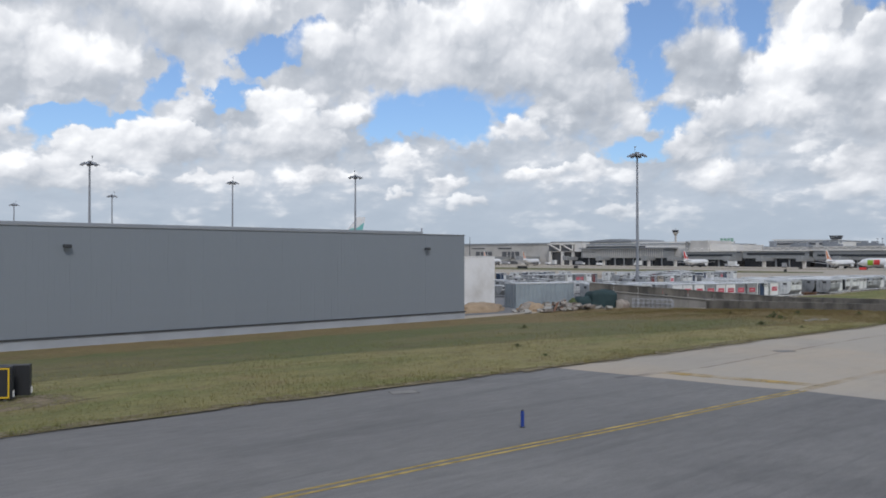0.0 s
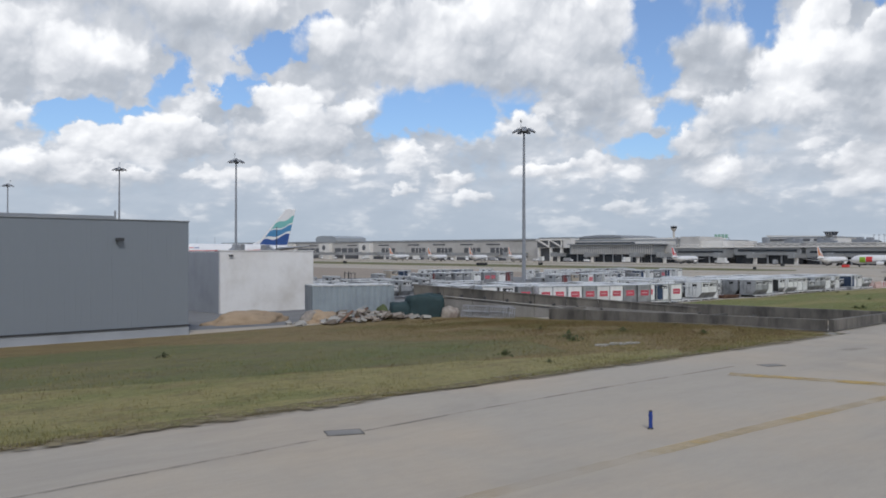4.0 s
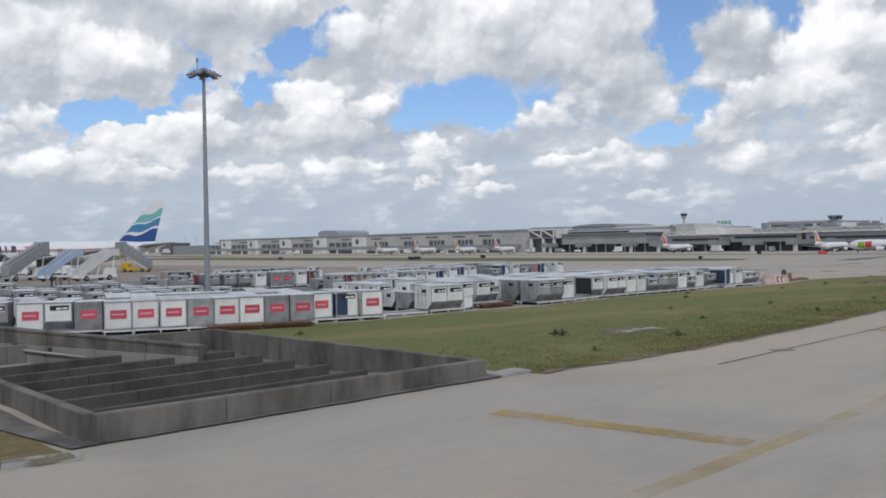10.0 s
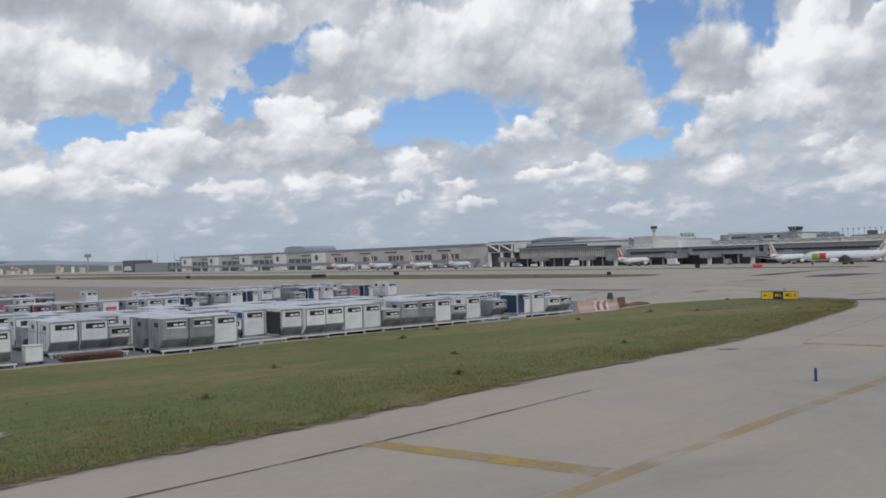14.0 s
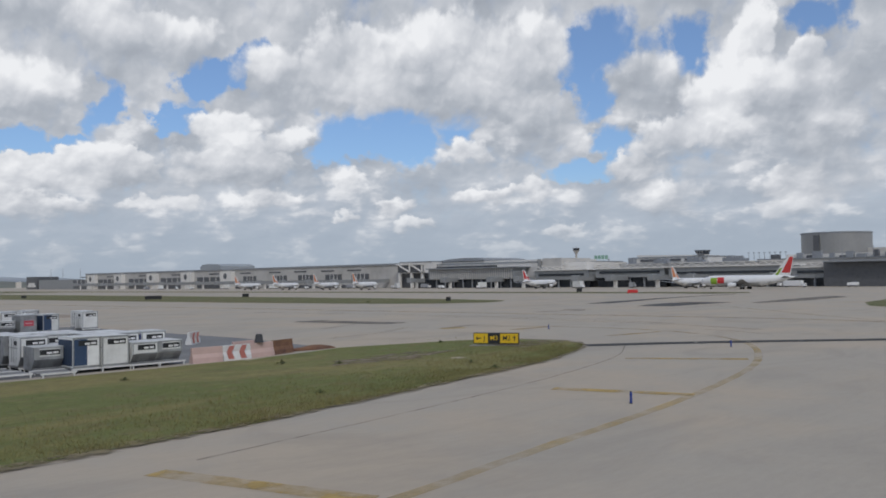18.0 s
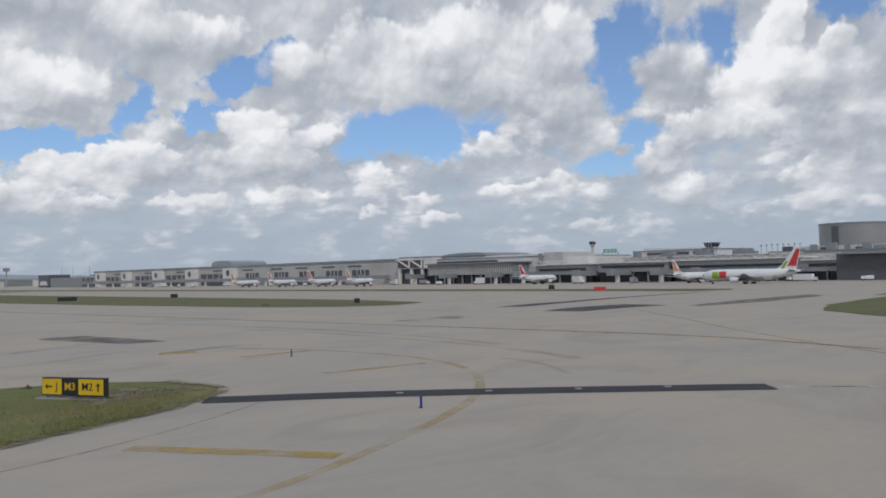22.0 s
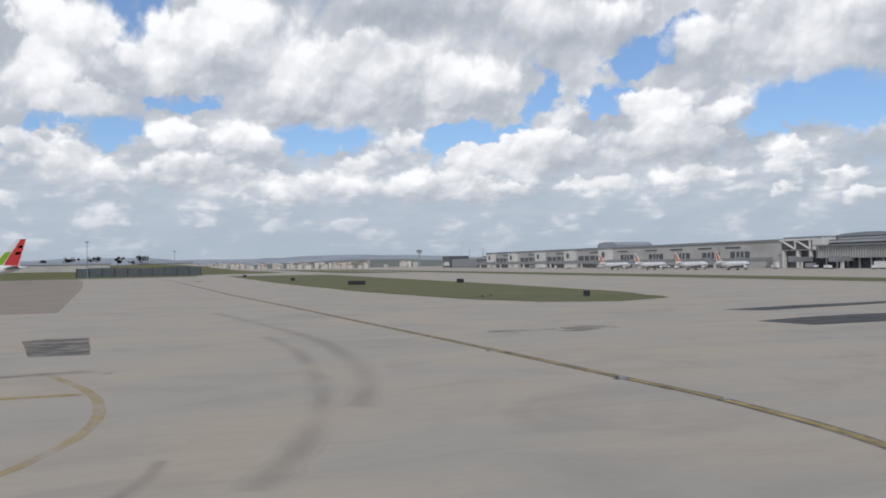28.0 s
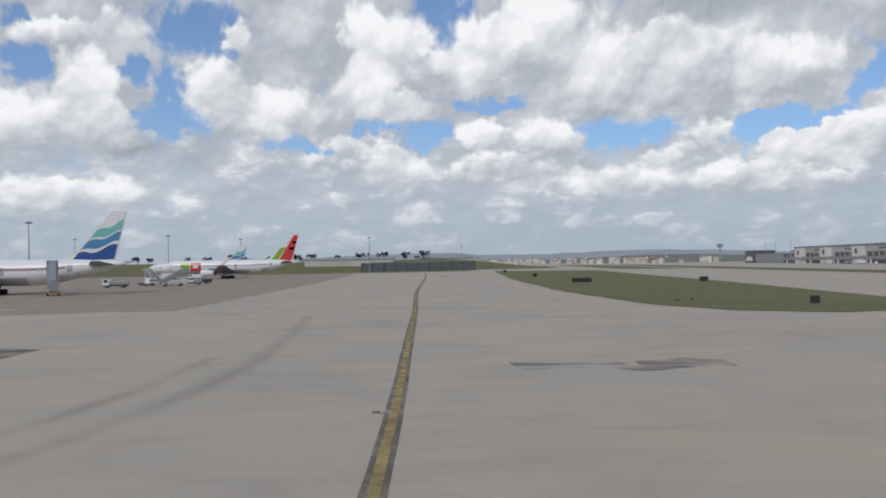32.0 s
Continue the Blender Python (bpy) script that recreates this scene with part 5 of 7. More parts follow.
def weed(seed, size):
    rnd = random.Random(seed)
    bm = bmesh.new()
    for i in range(140):
        a, r = rnd.uniform(0, math.tau), abs(rnd.gauss(0, 0.42)) * size
        z = rnd.uniform(0, 0.55) * size * max(0.2, 1 - r / size)
        p = Vector((math.cos(a) * r, math.sin(a) * r, z))
        s = rnd.uniform(0.05, 0.13) * size
        d = Vector((rnd.uniform(-1, 1), rnd.uniform(-1, 1), rnd.uniform(0.1, 1))).normalized()
        e = d.orthogonal().normalized() * s * 0.45
        bm.faces.new([bm.verts.new(q) for q in (p - d * s, p + e, p + d * s, p - e)])
    t = thing("weed_clump", pose(0, 0, 0), "small dark green weed clump in grass", "weed", "weeds in the verge")
    part("leaves", bm, LEAF, t)
    bm = bmesh.new()
    for i in range(7):
        a = i * 0.9
        tube(bm, (0, 0, 0), (math.cos(a) * 0.3 * size, math.sin(a) * 0.3 * size, 0.4 * size), 0.012, 0.004, 5)
    part("stems", bm, BARK, t)
    return t


weeds = [weed(i, 0.6) for i in range(4)]
spots = [(62.0, 27.8, 1.9), (61.2, 26.9, 1.1), (54.6, 25.3, 1.1), (33, 27, 0.8), (100.1, 27.3, 1.3), (100.4, 28.0, 1.0), (103.1, 22.9, 1.2), (96.4, 22.4, 0.8), (118, 33, 0.9), (126, 30, 0.8), (131, 40, 1.0), (148, 40, 0.8),
         (157.5, 40, 1.1), (159, 36.6, 0.9), (150, 27, 0.7), (163, 30.2, 0.8), (161.4, 27.2, 0.9), (112, 27, 0.8), (93, 40, 1.0), (66, 33, 1.0), (44, 36, 1.1), (69.5, 24.6, 1.1),
         (67.6, 28.4, 1.3), (54, 22.4, 0.7), (31.4, 24, 0.6), (134, 26, 0.8), (121, 24.4, 0.9), (73.4, 28.6, 0.8), (172.4, 41.4, 0.8), (137, 43.6, 0.9), (237.4, 122.8, 1.3), (239.4, 124.6, 1.1)]
for i, (x, y, k) in enumerate(spots):
    x, y = settle((x, y))
    m = pose(x, y, lie(x, y) + 0.02, 0, 0, 47 * i)
    if i < 4:
        weeds[i].matrix_basis = m
        whole = weeds[i]
    else:
        whole = copy_thing(weeds[i % 4], m)
    whole.scale = (k * 0.72, k * 0.72, k * 0.72)


# ---- air cargo containers ----
def container(kind):
    """One unit load container; its front looks to -y, the origin is at its front foot. Kinds differ in shape and panels."""
    low = kind in ("half", "half_grey")
    h = 1.14 if low else 1.62
    w, d = 1.53, 1.95
    cut = 0.42 if kind in ("white", "grey", "half", "half_grey", "tan", "open") else 0.0
    rise = 0.48 if cut else 0.0
    skin = {"white": OFFWHITE, "grey": ALU, "half": OFFWHITE, "half_grey": ALU, "flat": OFFWHITE, "red": OFFWHITE, "red_grey": ALU, "blue": OFFWHITE, "navy": OFFWHITE, "maroon": ALU, "tan": TAN, "open": OFFWHITE}[kind]
    words = {"white": "scuffed white aluminium air cargo container with black label", "grey": "dull grey aluminium air cargo container with black label", "half": "low white air cargo container with black label",
             "half_grey": "low grey air cargo container with black label", "flat": "flat-fronted white air cargo container with black label", "red": "white air cargo box with large red label",
             "red_grey": "grey metal air cargo box with red label", "blue": "white air cargo container with open blue curtain side", "navy": "air cargo container with dark navy curtain", "maroon": "grey air cargo container with dull red panel",
             "tan": "tan boarded air cargo container", "open": "white air cargo container with dark open side"}[kind]
    t = thing("cargo_container", pose(0, 0, 0), words, "cargo container", "containers in the yard")
    b = 0.34
    body = prism([(cut, b), (d, b), (d, b + h), (0.0, b + h), (0.0, b + rise)] if cut else [(0, b), (d, b), (d, b + h), (0, b + h)], 0, w, "x")
    part("body", body, skin, t)
    part("roof", cube(-0.015, -0.015, b + h, w + 0.015, d + 0.015, b + h + 0.03), ROOFALU, t)
    frame_rows = [(0, -0.02, b + rise, 0.06, 0, b + h), (w - 0.06, -0.02, b + rise, w, 0, b + h), (0.06, -0.02, b + h - 0.07, w - 0.06, 0, b + h), (0.06, -0.02, b + rise, w - 0.06, 0, b + rise + 0.05)]
    part("front_frame", boxes(frame_rows), ALU, t)
    part("base_plate", cube(-0.02, max(0, cut - 0.05), b - 0.07, w + 0.02, d + 0.02, b), ALU, t)
    if cut:
        # sloped panel is grey on every container colour
        bm = prism([(cut - 0.012, b), (cut, b), (0.0, b + rise), (-0.012, b + rise)], 0.03, w - 0.03, "x")
        part("sloped_panel", bm, ALU, t, "grey sloped lower panel")
    # open kind has no curtain: its black sheet paints the unlit inside
    side = {"blue": BLUE, "navy": NAVY, "maroon": BRICKRED, "open": BLACK}.get(kind)
    if side:
        folds = [(-0.016 - 0.014 * (k % 2), 0.08 + (d - 0.16) * k / 12) for k in range(13)]
        part("curtain", prism(folds + [(0.0, d - 0.08), (0.0, 0.08)], b + 0.08, b + h - 0.12, "z"), side, t)
        if kind in ("navy", "maroon"):
            part("front_curtain", boxes([(0.07, -0.014, b + 0.08, w * 0.52, 0, b + h - 0.09)]), side, t)
    else:
        part("side_ribs", boxes([(-0.014, 0.2 + 0.42 * k, b + rise * 0.4, 0, 0.25 + 0.42 * k, b + h - 0.08) for k in range(1, 4)] + [(-0.012, cut + 0.02, b + h * 0.6, 0, d - 0.05, b + h * 0.63)]), ALU, t)
    if kind.startswith("red"):
        lab = part("label", boxes([(0.34, -0.016, b + 0.60, w - 0.28, 0, b + 1.12)]), RED, t, "red label with pale print")
        part("print_bar", boxes([(0.46, -0.019, b + 0.82, w - 0.42, -0.016, b + 0.91)]), PINK, lab)
    else:
        y = b + h - (0.44 if not low else 0.40)
        lab = part("label", boxes([(w * 0.20, -0.024, y - 0.02, w * 0.88, -0.002, y + 0.27)]), BLACK, t, "black maker's label with white mark")
        for k in range(2):
            part("print_bar", boxes([(w * (0.43 + 0.22 * k), -0.027, y + 0.03 + 0.015 * k, w * (0.61 + 0.22 * k), -0.024, y + 0.14 + 0.015 * k)]), WHITE, lab)
        if kind in ("white", "half", "flat", "grey", "open"):
            part("side_label", boxes([(-0.024, 0.55, y - 0.02, -0.002, 1.05, y + 0.22)]), BLACK, t, "black label on side panel")
        if kind in ("grey", "half_grey"):
            part("label_border", boxes([(w * 0.18, -0.022, y - 0.10, w * 0.90, -0.001, y - 0.02), (w * 0.18, -0.022, y + 0.27, w * 0.90, -0.001, y + 0.33)]), OFFWHITE, t)
    return t


def rack(wide=1.75, mat=WHITEBAR):
    t = thing("container_rack", pose(0, 0, 0), "low white steel storage rack standing on legs", "rack", "racks in the yard")
    part("front_rail", cube(-0.08, -0.06, 0.18, wide, 0.04, 0.27), mat, t)
    part("rear_rail", cube(-0.08, 1.85, 0.18, wide, 1.95, 0.27), mat, t)
    roller = None
    for k in range(4):
        if roller is None:
            roller = part("roller", boxes([(-0.04, 0, 0.19, wide - 0.04, 0.08, 0.26)]), GALV, t).data
            t.children[-1].location.y = 0.2
        else:
            part_of("roller", roller, GALV, t).location.y = 0.2 + 0.45 * k
    for x in (0.0, wide - 0.14):
        for y in (-0.03, 1.86):
            part("leg", cube(x, y, 0, x + 0.06, y + 0.06, 0.18), mat, t)
    return t


MAKES = {}
RACKS = {}


def put_container(kind, x, y, turn=0.0, on_rack=True, z=None):
    g = lie(x, y) if z is None else z
    m = pose(x, y, g + 0.012, 0, 0, turn)
    if kind not in MAKES:
        MAKES[kind] = container(kind)
        MAKES[kind].matrix_basis = m
    else:
        copy_thing(MAKES[kind], m)
    if on_rack:
        put_rack(x, y, turn)


def put_rack(x, y, turn=0.0):
    m = pose(x, y, lie(x, y) + 0.006, 0, 0, turn)
    if not RACKS:
        RACKS["rack"] = rack()
        RACKS["rack"].matrix_basis = m
    else:
        copy_thing(RACKS["rack"], m)


rnd = random.Random(21)
# boxes with red labels: a slanting row, its far end stepping back
SLANT = math.degrees(math.atan(-0.27))
for kind, x, y in (("red", 81.7, 53.3), ("open", 83.0, 52.3), ("red_grey", 84.4, 51.3), ("grey", 78.6, 56.4), ("grey", 80.2, 55.2), ("red_grey", 82.4, 55.8), ("white", 84.2, 54.6), ("grey", 80.8, 58.2), ("white", 82.8, 58.4)):
    put_container(kind, x, y, -24, True)
order = ["red", "red", "red", "red_grey", "red", "red", "red_grey", "red_grey"]
for i, kind in enumerate(order):
    x, y = 85.6 + 1.46 * i, 49.9 - 0.565 * i
    put_container(kind, x, y + rnd.uniform(-0.12, 0.12), -20 + rnd.uniform(-3, 3))
    for k in range(1, 4 if i % 3 else 5):
        put_container(rnd.choice(["red", "grey", "white", "flat", "red_grey", "half_grey"]), x + 0.75 * k + rnd.uniform(-0.1, 0.1), y + 2.05 * k, -20, k < 2)
for kind, x, y in (("red", 97.7, 46.6), ("navy", 99.4, 46.1), ("red", 101.1, 45.6), ("grey", 100.4, 48.6), ("half_grey", 98.2, 49.6)):
    put_container(kind, x, y, -16)
for x, y in ((103.2, 46.2), (105.0, 45.8)):
    put_rack(x, y, SLANT)
# the white block, with its uneven front; then grey and white boxes up to the barriers
TURN = -3.0
FRONT = [("white", 107.4, 45.8), ("white", 109.0, 45.9), ("white", 113.4, 49.3), ("white", 115.0, 49.1), ("half", 116.6, 49.5), ("grey", 118.0, 45.1), ("grey", 119.6, 45.1), ("flat", 121.2, 45.4), ("half", 122.9, 48.0), ("blue", 124.7, 48.2),
         ("open", 126.3, 46.3), ("white", 127.9, 46.0), ("white", 129.5, 46.4), ("flat", 131.1, 46.5), ("flat", 132.7, 46.7), ("half_grey", 134.3, 46.7), ("grey", 135.9, 46.8), ("grey", 137.5, 46.9), ("flat", 139.1, 47.1),
         ("half_grey", 140.7, 47.2), ("flat", 142.3, 47.4), ("half_grey", 146.4, 48.6), ("navy", 148.0, 47.4), ("flat", 149.6, 47.3), ("half", 151.3, 47.1), ("half_grey", 152.9, 47.2)]
for i, (kind, x, y) in enumerate(FRONT):
    y -= 1.3 * smoothstep(125, 145, x)
    put_container(kind, x, y, TURN + rnd.uniform(-3, 3))
    for k in range(1, 6 if x < 140 else 4):
        if rnd.random() < 0.06:
            continue
        put_container(rnd.choice(["white", "flat", "grey", "half", "white", "flat", "blue", "half_grey"]), x + rnd.uniform(-0.12, 0.12), y + 2.15 * k, TURN, k < 2)
for x, y in ((113.3, 47.1), (115.1, 47.0), (122.8, 45.8), (124.6, 45.8), (144.1, 46.1), (144.1, 48.3), (146.0, 45.1)):
    put_rack(x, y, TURN)
# far clusters behind a lane
KINDS = ["grey", "white", "maroon", "red", "navy", "flat", "tan", "grey", "half_grey", "white", "half_grey", "red_grey", "flat"]
for x0, x1, y0, rows, step in ((107, 126, 90.5, 2, 1.75), (118, 134, 75.0, 2, 1.7), (132, 166, 84.0, 2, 1.8), (137, 164, 93.0, 2, 2.0), (109, 136, 104.0, 1, 2.3)):
    for r in range(rows):
        x = x0 + rnd.uniform(0, 1)
        while x < x1:
            if rnd.random() < 0.84:
                put_container(rnd.choice(KINDS), x, y0 + 2.4 * r + rnd.uniform(-0.3, 0.3), rnd.uniform(-4, 4), r == 0)
            x += step + rnd.uniform(0, 0.35)
# low racks and half boxes on the lane near the retaining wall
for row in range(5):
    x = 78.5 + row * 1.2
    while x < 103 - row:
        y = 70 + row * 4.4
        if rnd.random() < 0.72:
            put_container(rnd.choice(["half_grey", "half", "grey", "half_grey"]), x, y, rnd.uniform(-3, 3), False)
        else:
            put_rack(x, y, rnd.uniform(-2, 2))
        x += 1.85


def pallet_stack(x, y, turn):
    t = thing("timber_pallets", pose(x, y, lie(x, y) + 0.01, 0, 0, turn), "low stack of rusty brown timber pallets", "pallets", "pallet stacks")
    for k in range(2):
        for i in range(3):
            part("bearer", boxes([(0, 0.1 + i * 0.5, k * 0.17, 3.1, 0.2 + i * 0.5, k * 0.17 + 0.1)]), RUST, t)
        for i in range(9):
            part("board", boxes([(0.02 + i * 0.35, 0.02, k * 0.17 + 0.1, 0.24 + i * 0.35, 1.38, k * 0.17 + 0.13)]), RUST, t)
    part("loose_board", boxes([(-0.4, -0.3, 0.34, 2.8, -0.15, 0.38)]), RUST, t)


pallet_stack(90.6, 46.6, -20)
pallet_stack(93.7, 45.5, -20)
pallet_stack(113.2, 46.3, -3)
pallet_stack(152.4, 104.4, -10)
pallet_stack(155.8, 103.6, -12)
pallet_stack(159.2, 102.8, -10)
pallet_stack(153.6, 106.6, -14)
pallet_stack(157.4, 105.6, -8)


def small_bin(x, y):
    t = thing("white_bin", pose(x, y, lie(x, y) + 0.01), "small white plastic bin on wheels", "bin")
    part("tub", cube(0, 0, 0.15, 0.85, 0.7, 0.95, 0.04), OFFWHITE, t)
    part("lid", cube(-0.03, -0.03, 0.95, 0.88, 0.73, 1.02, 0.02), OFFWHITE, t)
    for dx in (0.1, 0.75):
        part("wheel", rod((dx, 0.05, 0.08), (dx, 0.12, 0.08), 0.08), RUBBER, t)


small_bin(111.4, 46.6)


def roadblock(x, y, turn, kind):
    words = {"pink": "sun-bleached pink plastic road barrier", "stripe": "red and white striped plastic road barrier", "brown": "weathered brown block barrier"}[kind]
    t = thing("road_barrier", pose(x, y, lie(x, y) + 0.01, 0, 0, turn), words, "barrier", "barriers at the yard end")
    outline = [(-0.26, 0), (0.26, 0), (0.22, 0.3), (0.10, 0.55), (0.08, 0.95), (-0.08, 0.95), (-0.10, 0.55), (-0.22, 0.3)]
    mat = {"pink": REDPLASTIC, "stripe": WHITEBAR, "brown": RUST}[kind]
    part("shell", prism(outline, 0, 2.0, "x"), mat, t)
    if kind == "stripe":
        for k in range(2):
            bm = prism([(0.35 + k * 0.9, 0.10), (0.75 + k * 0.9, 0.10), (0.55 + k * 0.9, 0.52), (0.75 + k * 0.9, 0.92), (0.38 + k * 0.9, 0.92), (0.2 + k * 0.9, 0.52)], -0.27, -0.24)
            part("stripe", bm, REDSTRIPE, t)
    part("hook", boxes([(1.98, -0.05, 0.2, 2.06, 0.05, 0.8)]), mat, t)


for x, y, turn, kind in ((154.9, 45.6, -4, "pink"), (156.95, 45.5, 0, "stripe"), (159.05, 45.7, 8, "pink"), (161.1, 46.1, 14, "brown"), (159.2, 47.8, 12, "pink"), (157.4, 61.0, 20, "stripe"), (159.8, 62.0, 10, "stripe"), (162.4, 59, 40, "stripe")):
    roadblock(x, y, turn, kind)
lumpy(31, (1.6, 0.35, 0.35), RUST, "fallen_pipe", pose(164.8, 46.4, lie(164, 46), 0, 0, -14), "rusty bent pipe lying on pavement", "pipe", 3, 0.2)
tagged(part("rubber_cone", rod((159.9, 45.82, lie(159.9, 45.8) + 0.955), (159.9, 45.82, lie(159.9, 45.8) + 1.5), 0.3, 0.2, 12), DARKSTEEL), "dark rubber tub resting on barrier", "tub")


# ---- aircraft ----
def airliner(name, words, length, radius, span, tail_h, mats, belly=1.9, windows=60, engines=True, detail=True, group=""):
    """Nose at the origin, tail towards +x, wheels on z = 0."""
    t = thing(name, pose(0, 0, 0), words, "aircraft", group)
    zc = belly + radius
    k = length / 55.0
    rings = [(0.0, 0.04, -0.22), (0.012, 0.22, -0.2), (0.035, 0.50, -0.14), (0.07, 0.78, -0.06), (0.115, 0.96, -0.01), (0.15, 1, 0), (0.66, 1, 0), (0.74, 0.93, 0.06), (0.83, 0.72, 0.24), (0.91, 0.46, 0.42), (0.97, 0.22, 0.56), (1.0, 0.07, 0.60)]
    seg = 28
    bm = bmesh.new()
    loops = []
    for u, s, up in rings:
        loops.append([bm.verts.new((u * length, radius * s * math.sin(i * math.tau / seg), zc + up * radius + radius * s * math.cos(i * math.tau / seg))) for i in range(seg)])
    for a, b in zip(loops, loops[1:]):
        for i in range(seg):
            bm.faces.new((a[i], b[i], b[(i + 1) % seg], a[(i + 1) % seg]))
    bm.faces.new(loops[0])
    bm.faces.new(loops[-1][::-1])
    bmesh.ops.recalc_face_normals(bm, faces=bm.faces[:])
    part("fuselage", bm, mats.get("body", WHITE), t, smooth=True)

    def hull(u):
        for (ua, sa, pa), (ub, sb, pb) in zip(rings, rings[1:]):
            if ua <= u <= ub:
                f = (u - ua) / (ub - ua)
                return radius * (sa + (sb - sa) * f), zc + radius * (pa + (pb - pa) * f)
        return radius, zc

    def patch(u0, u1, a0, a1, mat, pname, grow=1.006, parent=t, nu=8, na=6):
        """A painted area on the skin between two stations and two angles from the crown (degrees); both sides."""
        bm = bmesh.new()
        for side in (-1, 1):
            rows = []
            for i in range(nu + 1):
                u = u0 + (u1 - u0) * i / nu
                r, c = hull(u)
                rows.append([bm.verts.new((u * length, side * r * grow * math.sin(radians(a0 + (a1 - a0) * j / na)), c + r * grow * math.cos(radians(a0 + (a1 - a0) * j / na)))) for j in range(na + 1)])
            for a, b in zip(rows, rows[1:]):
                for j in range(na):
                    f = bm.faces.new((a[j], a[j + 1], b[j + 1], b[j]))
                    f.normal_update()
                    if f.normal.y * side < 0:
                        f.normal_flip()
        return part(pname, bm, mat, parent, smooth=True)

    # lower hull is grey, the crown keeps the body colour
    patch(0.10, 0.84, 112, 180, BELLY, "belly_paint", 1.003)
    patch(0.022, 0.040, 42, 78, GLASS_SHADE, "windscreen", 1.012, nu=2, na=3)
    if detail:
        bm = bmesh.new()
        for side in (-1, 1):
            for i in range(windows):
                u = 0.14 + 0.66 * i / windows
                r, c = hull(u)
                x = u * length
                z = c + r * 0.20
                y = side * r * 0.985
                box(bm, x - 0.13, min(y, y + side * 0.03), z - 0.2, x + 0.13, max(y, y + side * 0.03), z + 0.2)
        tagged(part("windows", bm, GLASS_SHADE, t), kind="stuff")
        if "line" in mats:
            patch(0.09, 0.86, 70, 73, mats["line"], "cheat_line", 1.008, nu=16, na=1)
        for u in (0.105, 0.30, 0.56, 0.80):
            patch(u, u + 1.1 / length, 66, 104, BELLY, "door", 1.006, nu=1, na=4)
    # wing: root and tip sections
    for side in (-1, 1):
        def foil(x, y, z, c, th):
            return [(x, y, z), (x + c * 0.3, y, z + th), (x + c, y, z + th * 0.2), (x + c * 0.4, y, z - th * 0.7)]
        half = span / 2
        secs = [foil(0.36 * length, 0, zc - radius * 0.55, 0.21 * length, 0.055 * length * 0.3), foil(0.46 * length, side * half * 0.36, zc - radius * 0.42, 0.12 * length, 0.010 * length), foil(0.60 * length, side * half, zc + radius * 0.25, 0.035 * length, 0.003 * length)]
        bm = bmesh.new()
        vs = [[bm.verts.new(p) for p in s] for s in secs]
        for a, b in zip(vs, vs[1:]):
            for i in range(4):
                bm.faces.new((a[i], a[(i + 1) % 4], b[(i + 1) % 4], b[i]))
        bm.faces.new(vs[0])
        bm.faces.new(vs[-1])
        bmesh.ops.recalc_face_normals(bm, faces=bm.faces[:])
        wing = part("wing", bm, WINGGREY, t)
        if mats.get("winglet"):
            bm = prism([(0.60 * length, zc + radius * 0.25), (0.635 * length, zc + radius * 0.25), (0.665 * length, zc + radius * 0.25 + 2.4), (0.65 * length, zc + radius * 0.25 + 2.4)], side * half - 0.1, side * half + 0.1)
            part("winglet", bm, mats["winglet"], wing)
        secs = [foil(0.86 * length, 0, zc + radius * 0.45, 0.10 * length, 0.010 * length), foil(0.945 * length, side * span * 0.19, zc + radius * 0.75, 0.035 * length, 0.003 * length)]
        bm = bmesh.new()
        vs = [[bm.verts.new(p) for p in s] for s in secs]
        for i in range(4):
            bm.faces.new((vs[0][i], vs[0][(i + 1) % 4], vs[1][(i + 1) % 4], vs[1][i]))
        bm.faces.new(vs[0])
        bm.faces.new(vs[1])
        bmesh.ops.recalc_face_normals(bm, faces=bm.faces[:])
        part("stabiliser", bm, WINGGREY, t)
        if engines:
            ex, ey, ez, er = 0.37 * length, side * span * 0.165, belly + radius * 0.15, radius * 0.50
            bm = bmesh.new()
            tube(bm, (ex, ey, ez), (ex + 0.03 * length, ey, ez), er * 0.92, er, 18, cap=False)
            tube(bm, (ex + 0.03 * length, ey, ez), (ex + 0.085 * length, ey, ez), er, er * 0.72, 18)
            eng = part("engine", bm, mats.get("engine", WHITE), t)
            part("intake", rod((ex + 0.01, ey, ez), (ex + 0.03, ey, ez), er * 0.9, sides=18), BLACK, eng)
            part("exhaust", rod((ex + 0.08 * length, ey, ez), (ex + 0.105 * length, ey, ez), er * 0.5, er * 0.3, 14), DARKSTEEL, eng)
            part("pylon", prism([(ex + 0.03 * length, ez + er * 0.8), (ex + 0.12 * length, ez + er * 0.7), (ex + 0.14 * length, ez + er * 1.5), (ex + 0.06 * length, ez + er * 1.5)], ey - 0.15, ey + 0.15), WINGGREY, eng)
        gear = part("main_gear", rod((0.50 * length, side * radius * 1.55, 0.5), (0.50 * length, side * radius * 1.4, zc - radius * 0.5), 0.16 * k + 0.05), GALV, t)
        for dx in (-0.7 * k, 0.7 * k):
            for dy in (-0.35, 0.35):
                y = side * radius * 1.55 + dy
                part("wheel", rod((0.50 * length + dx, y - 0.18, 0.55 * max(k, 0.8)), (0.50 * length + dx, y + 0.18, 0.55 * max(k, 0.8)), 0.55 * max(k, 0.8), sides=14), RUBBER, gear)
    gear = part("nose_gear", rod((0.12 * length, 0, 0.4), (0.12 * length, 0, zc - radius * 0.8), 0.1), GALV, t)
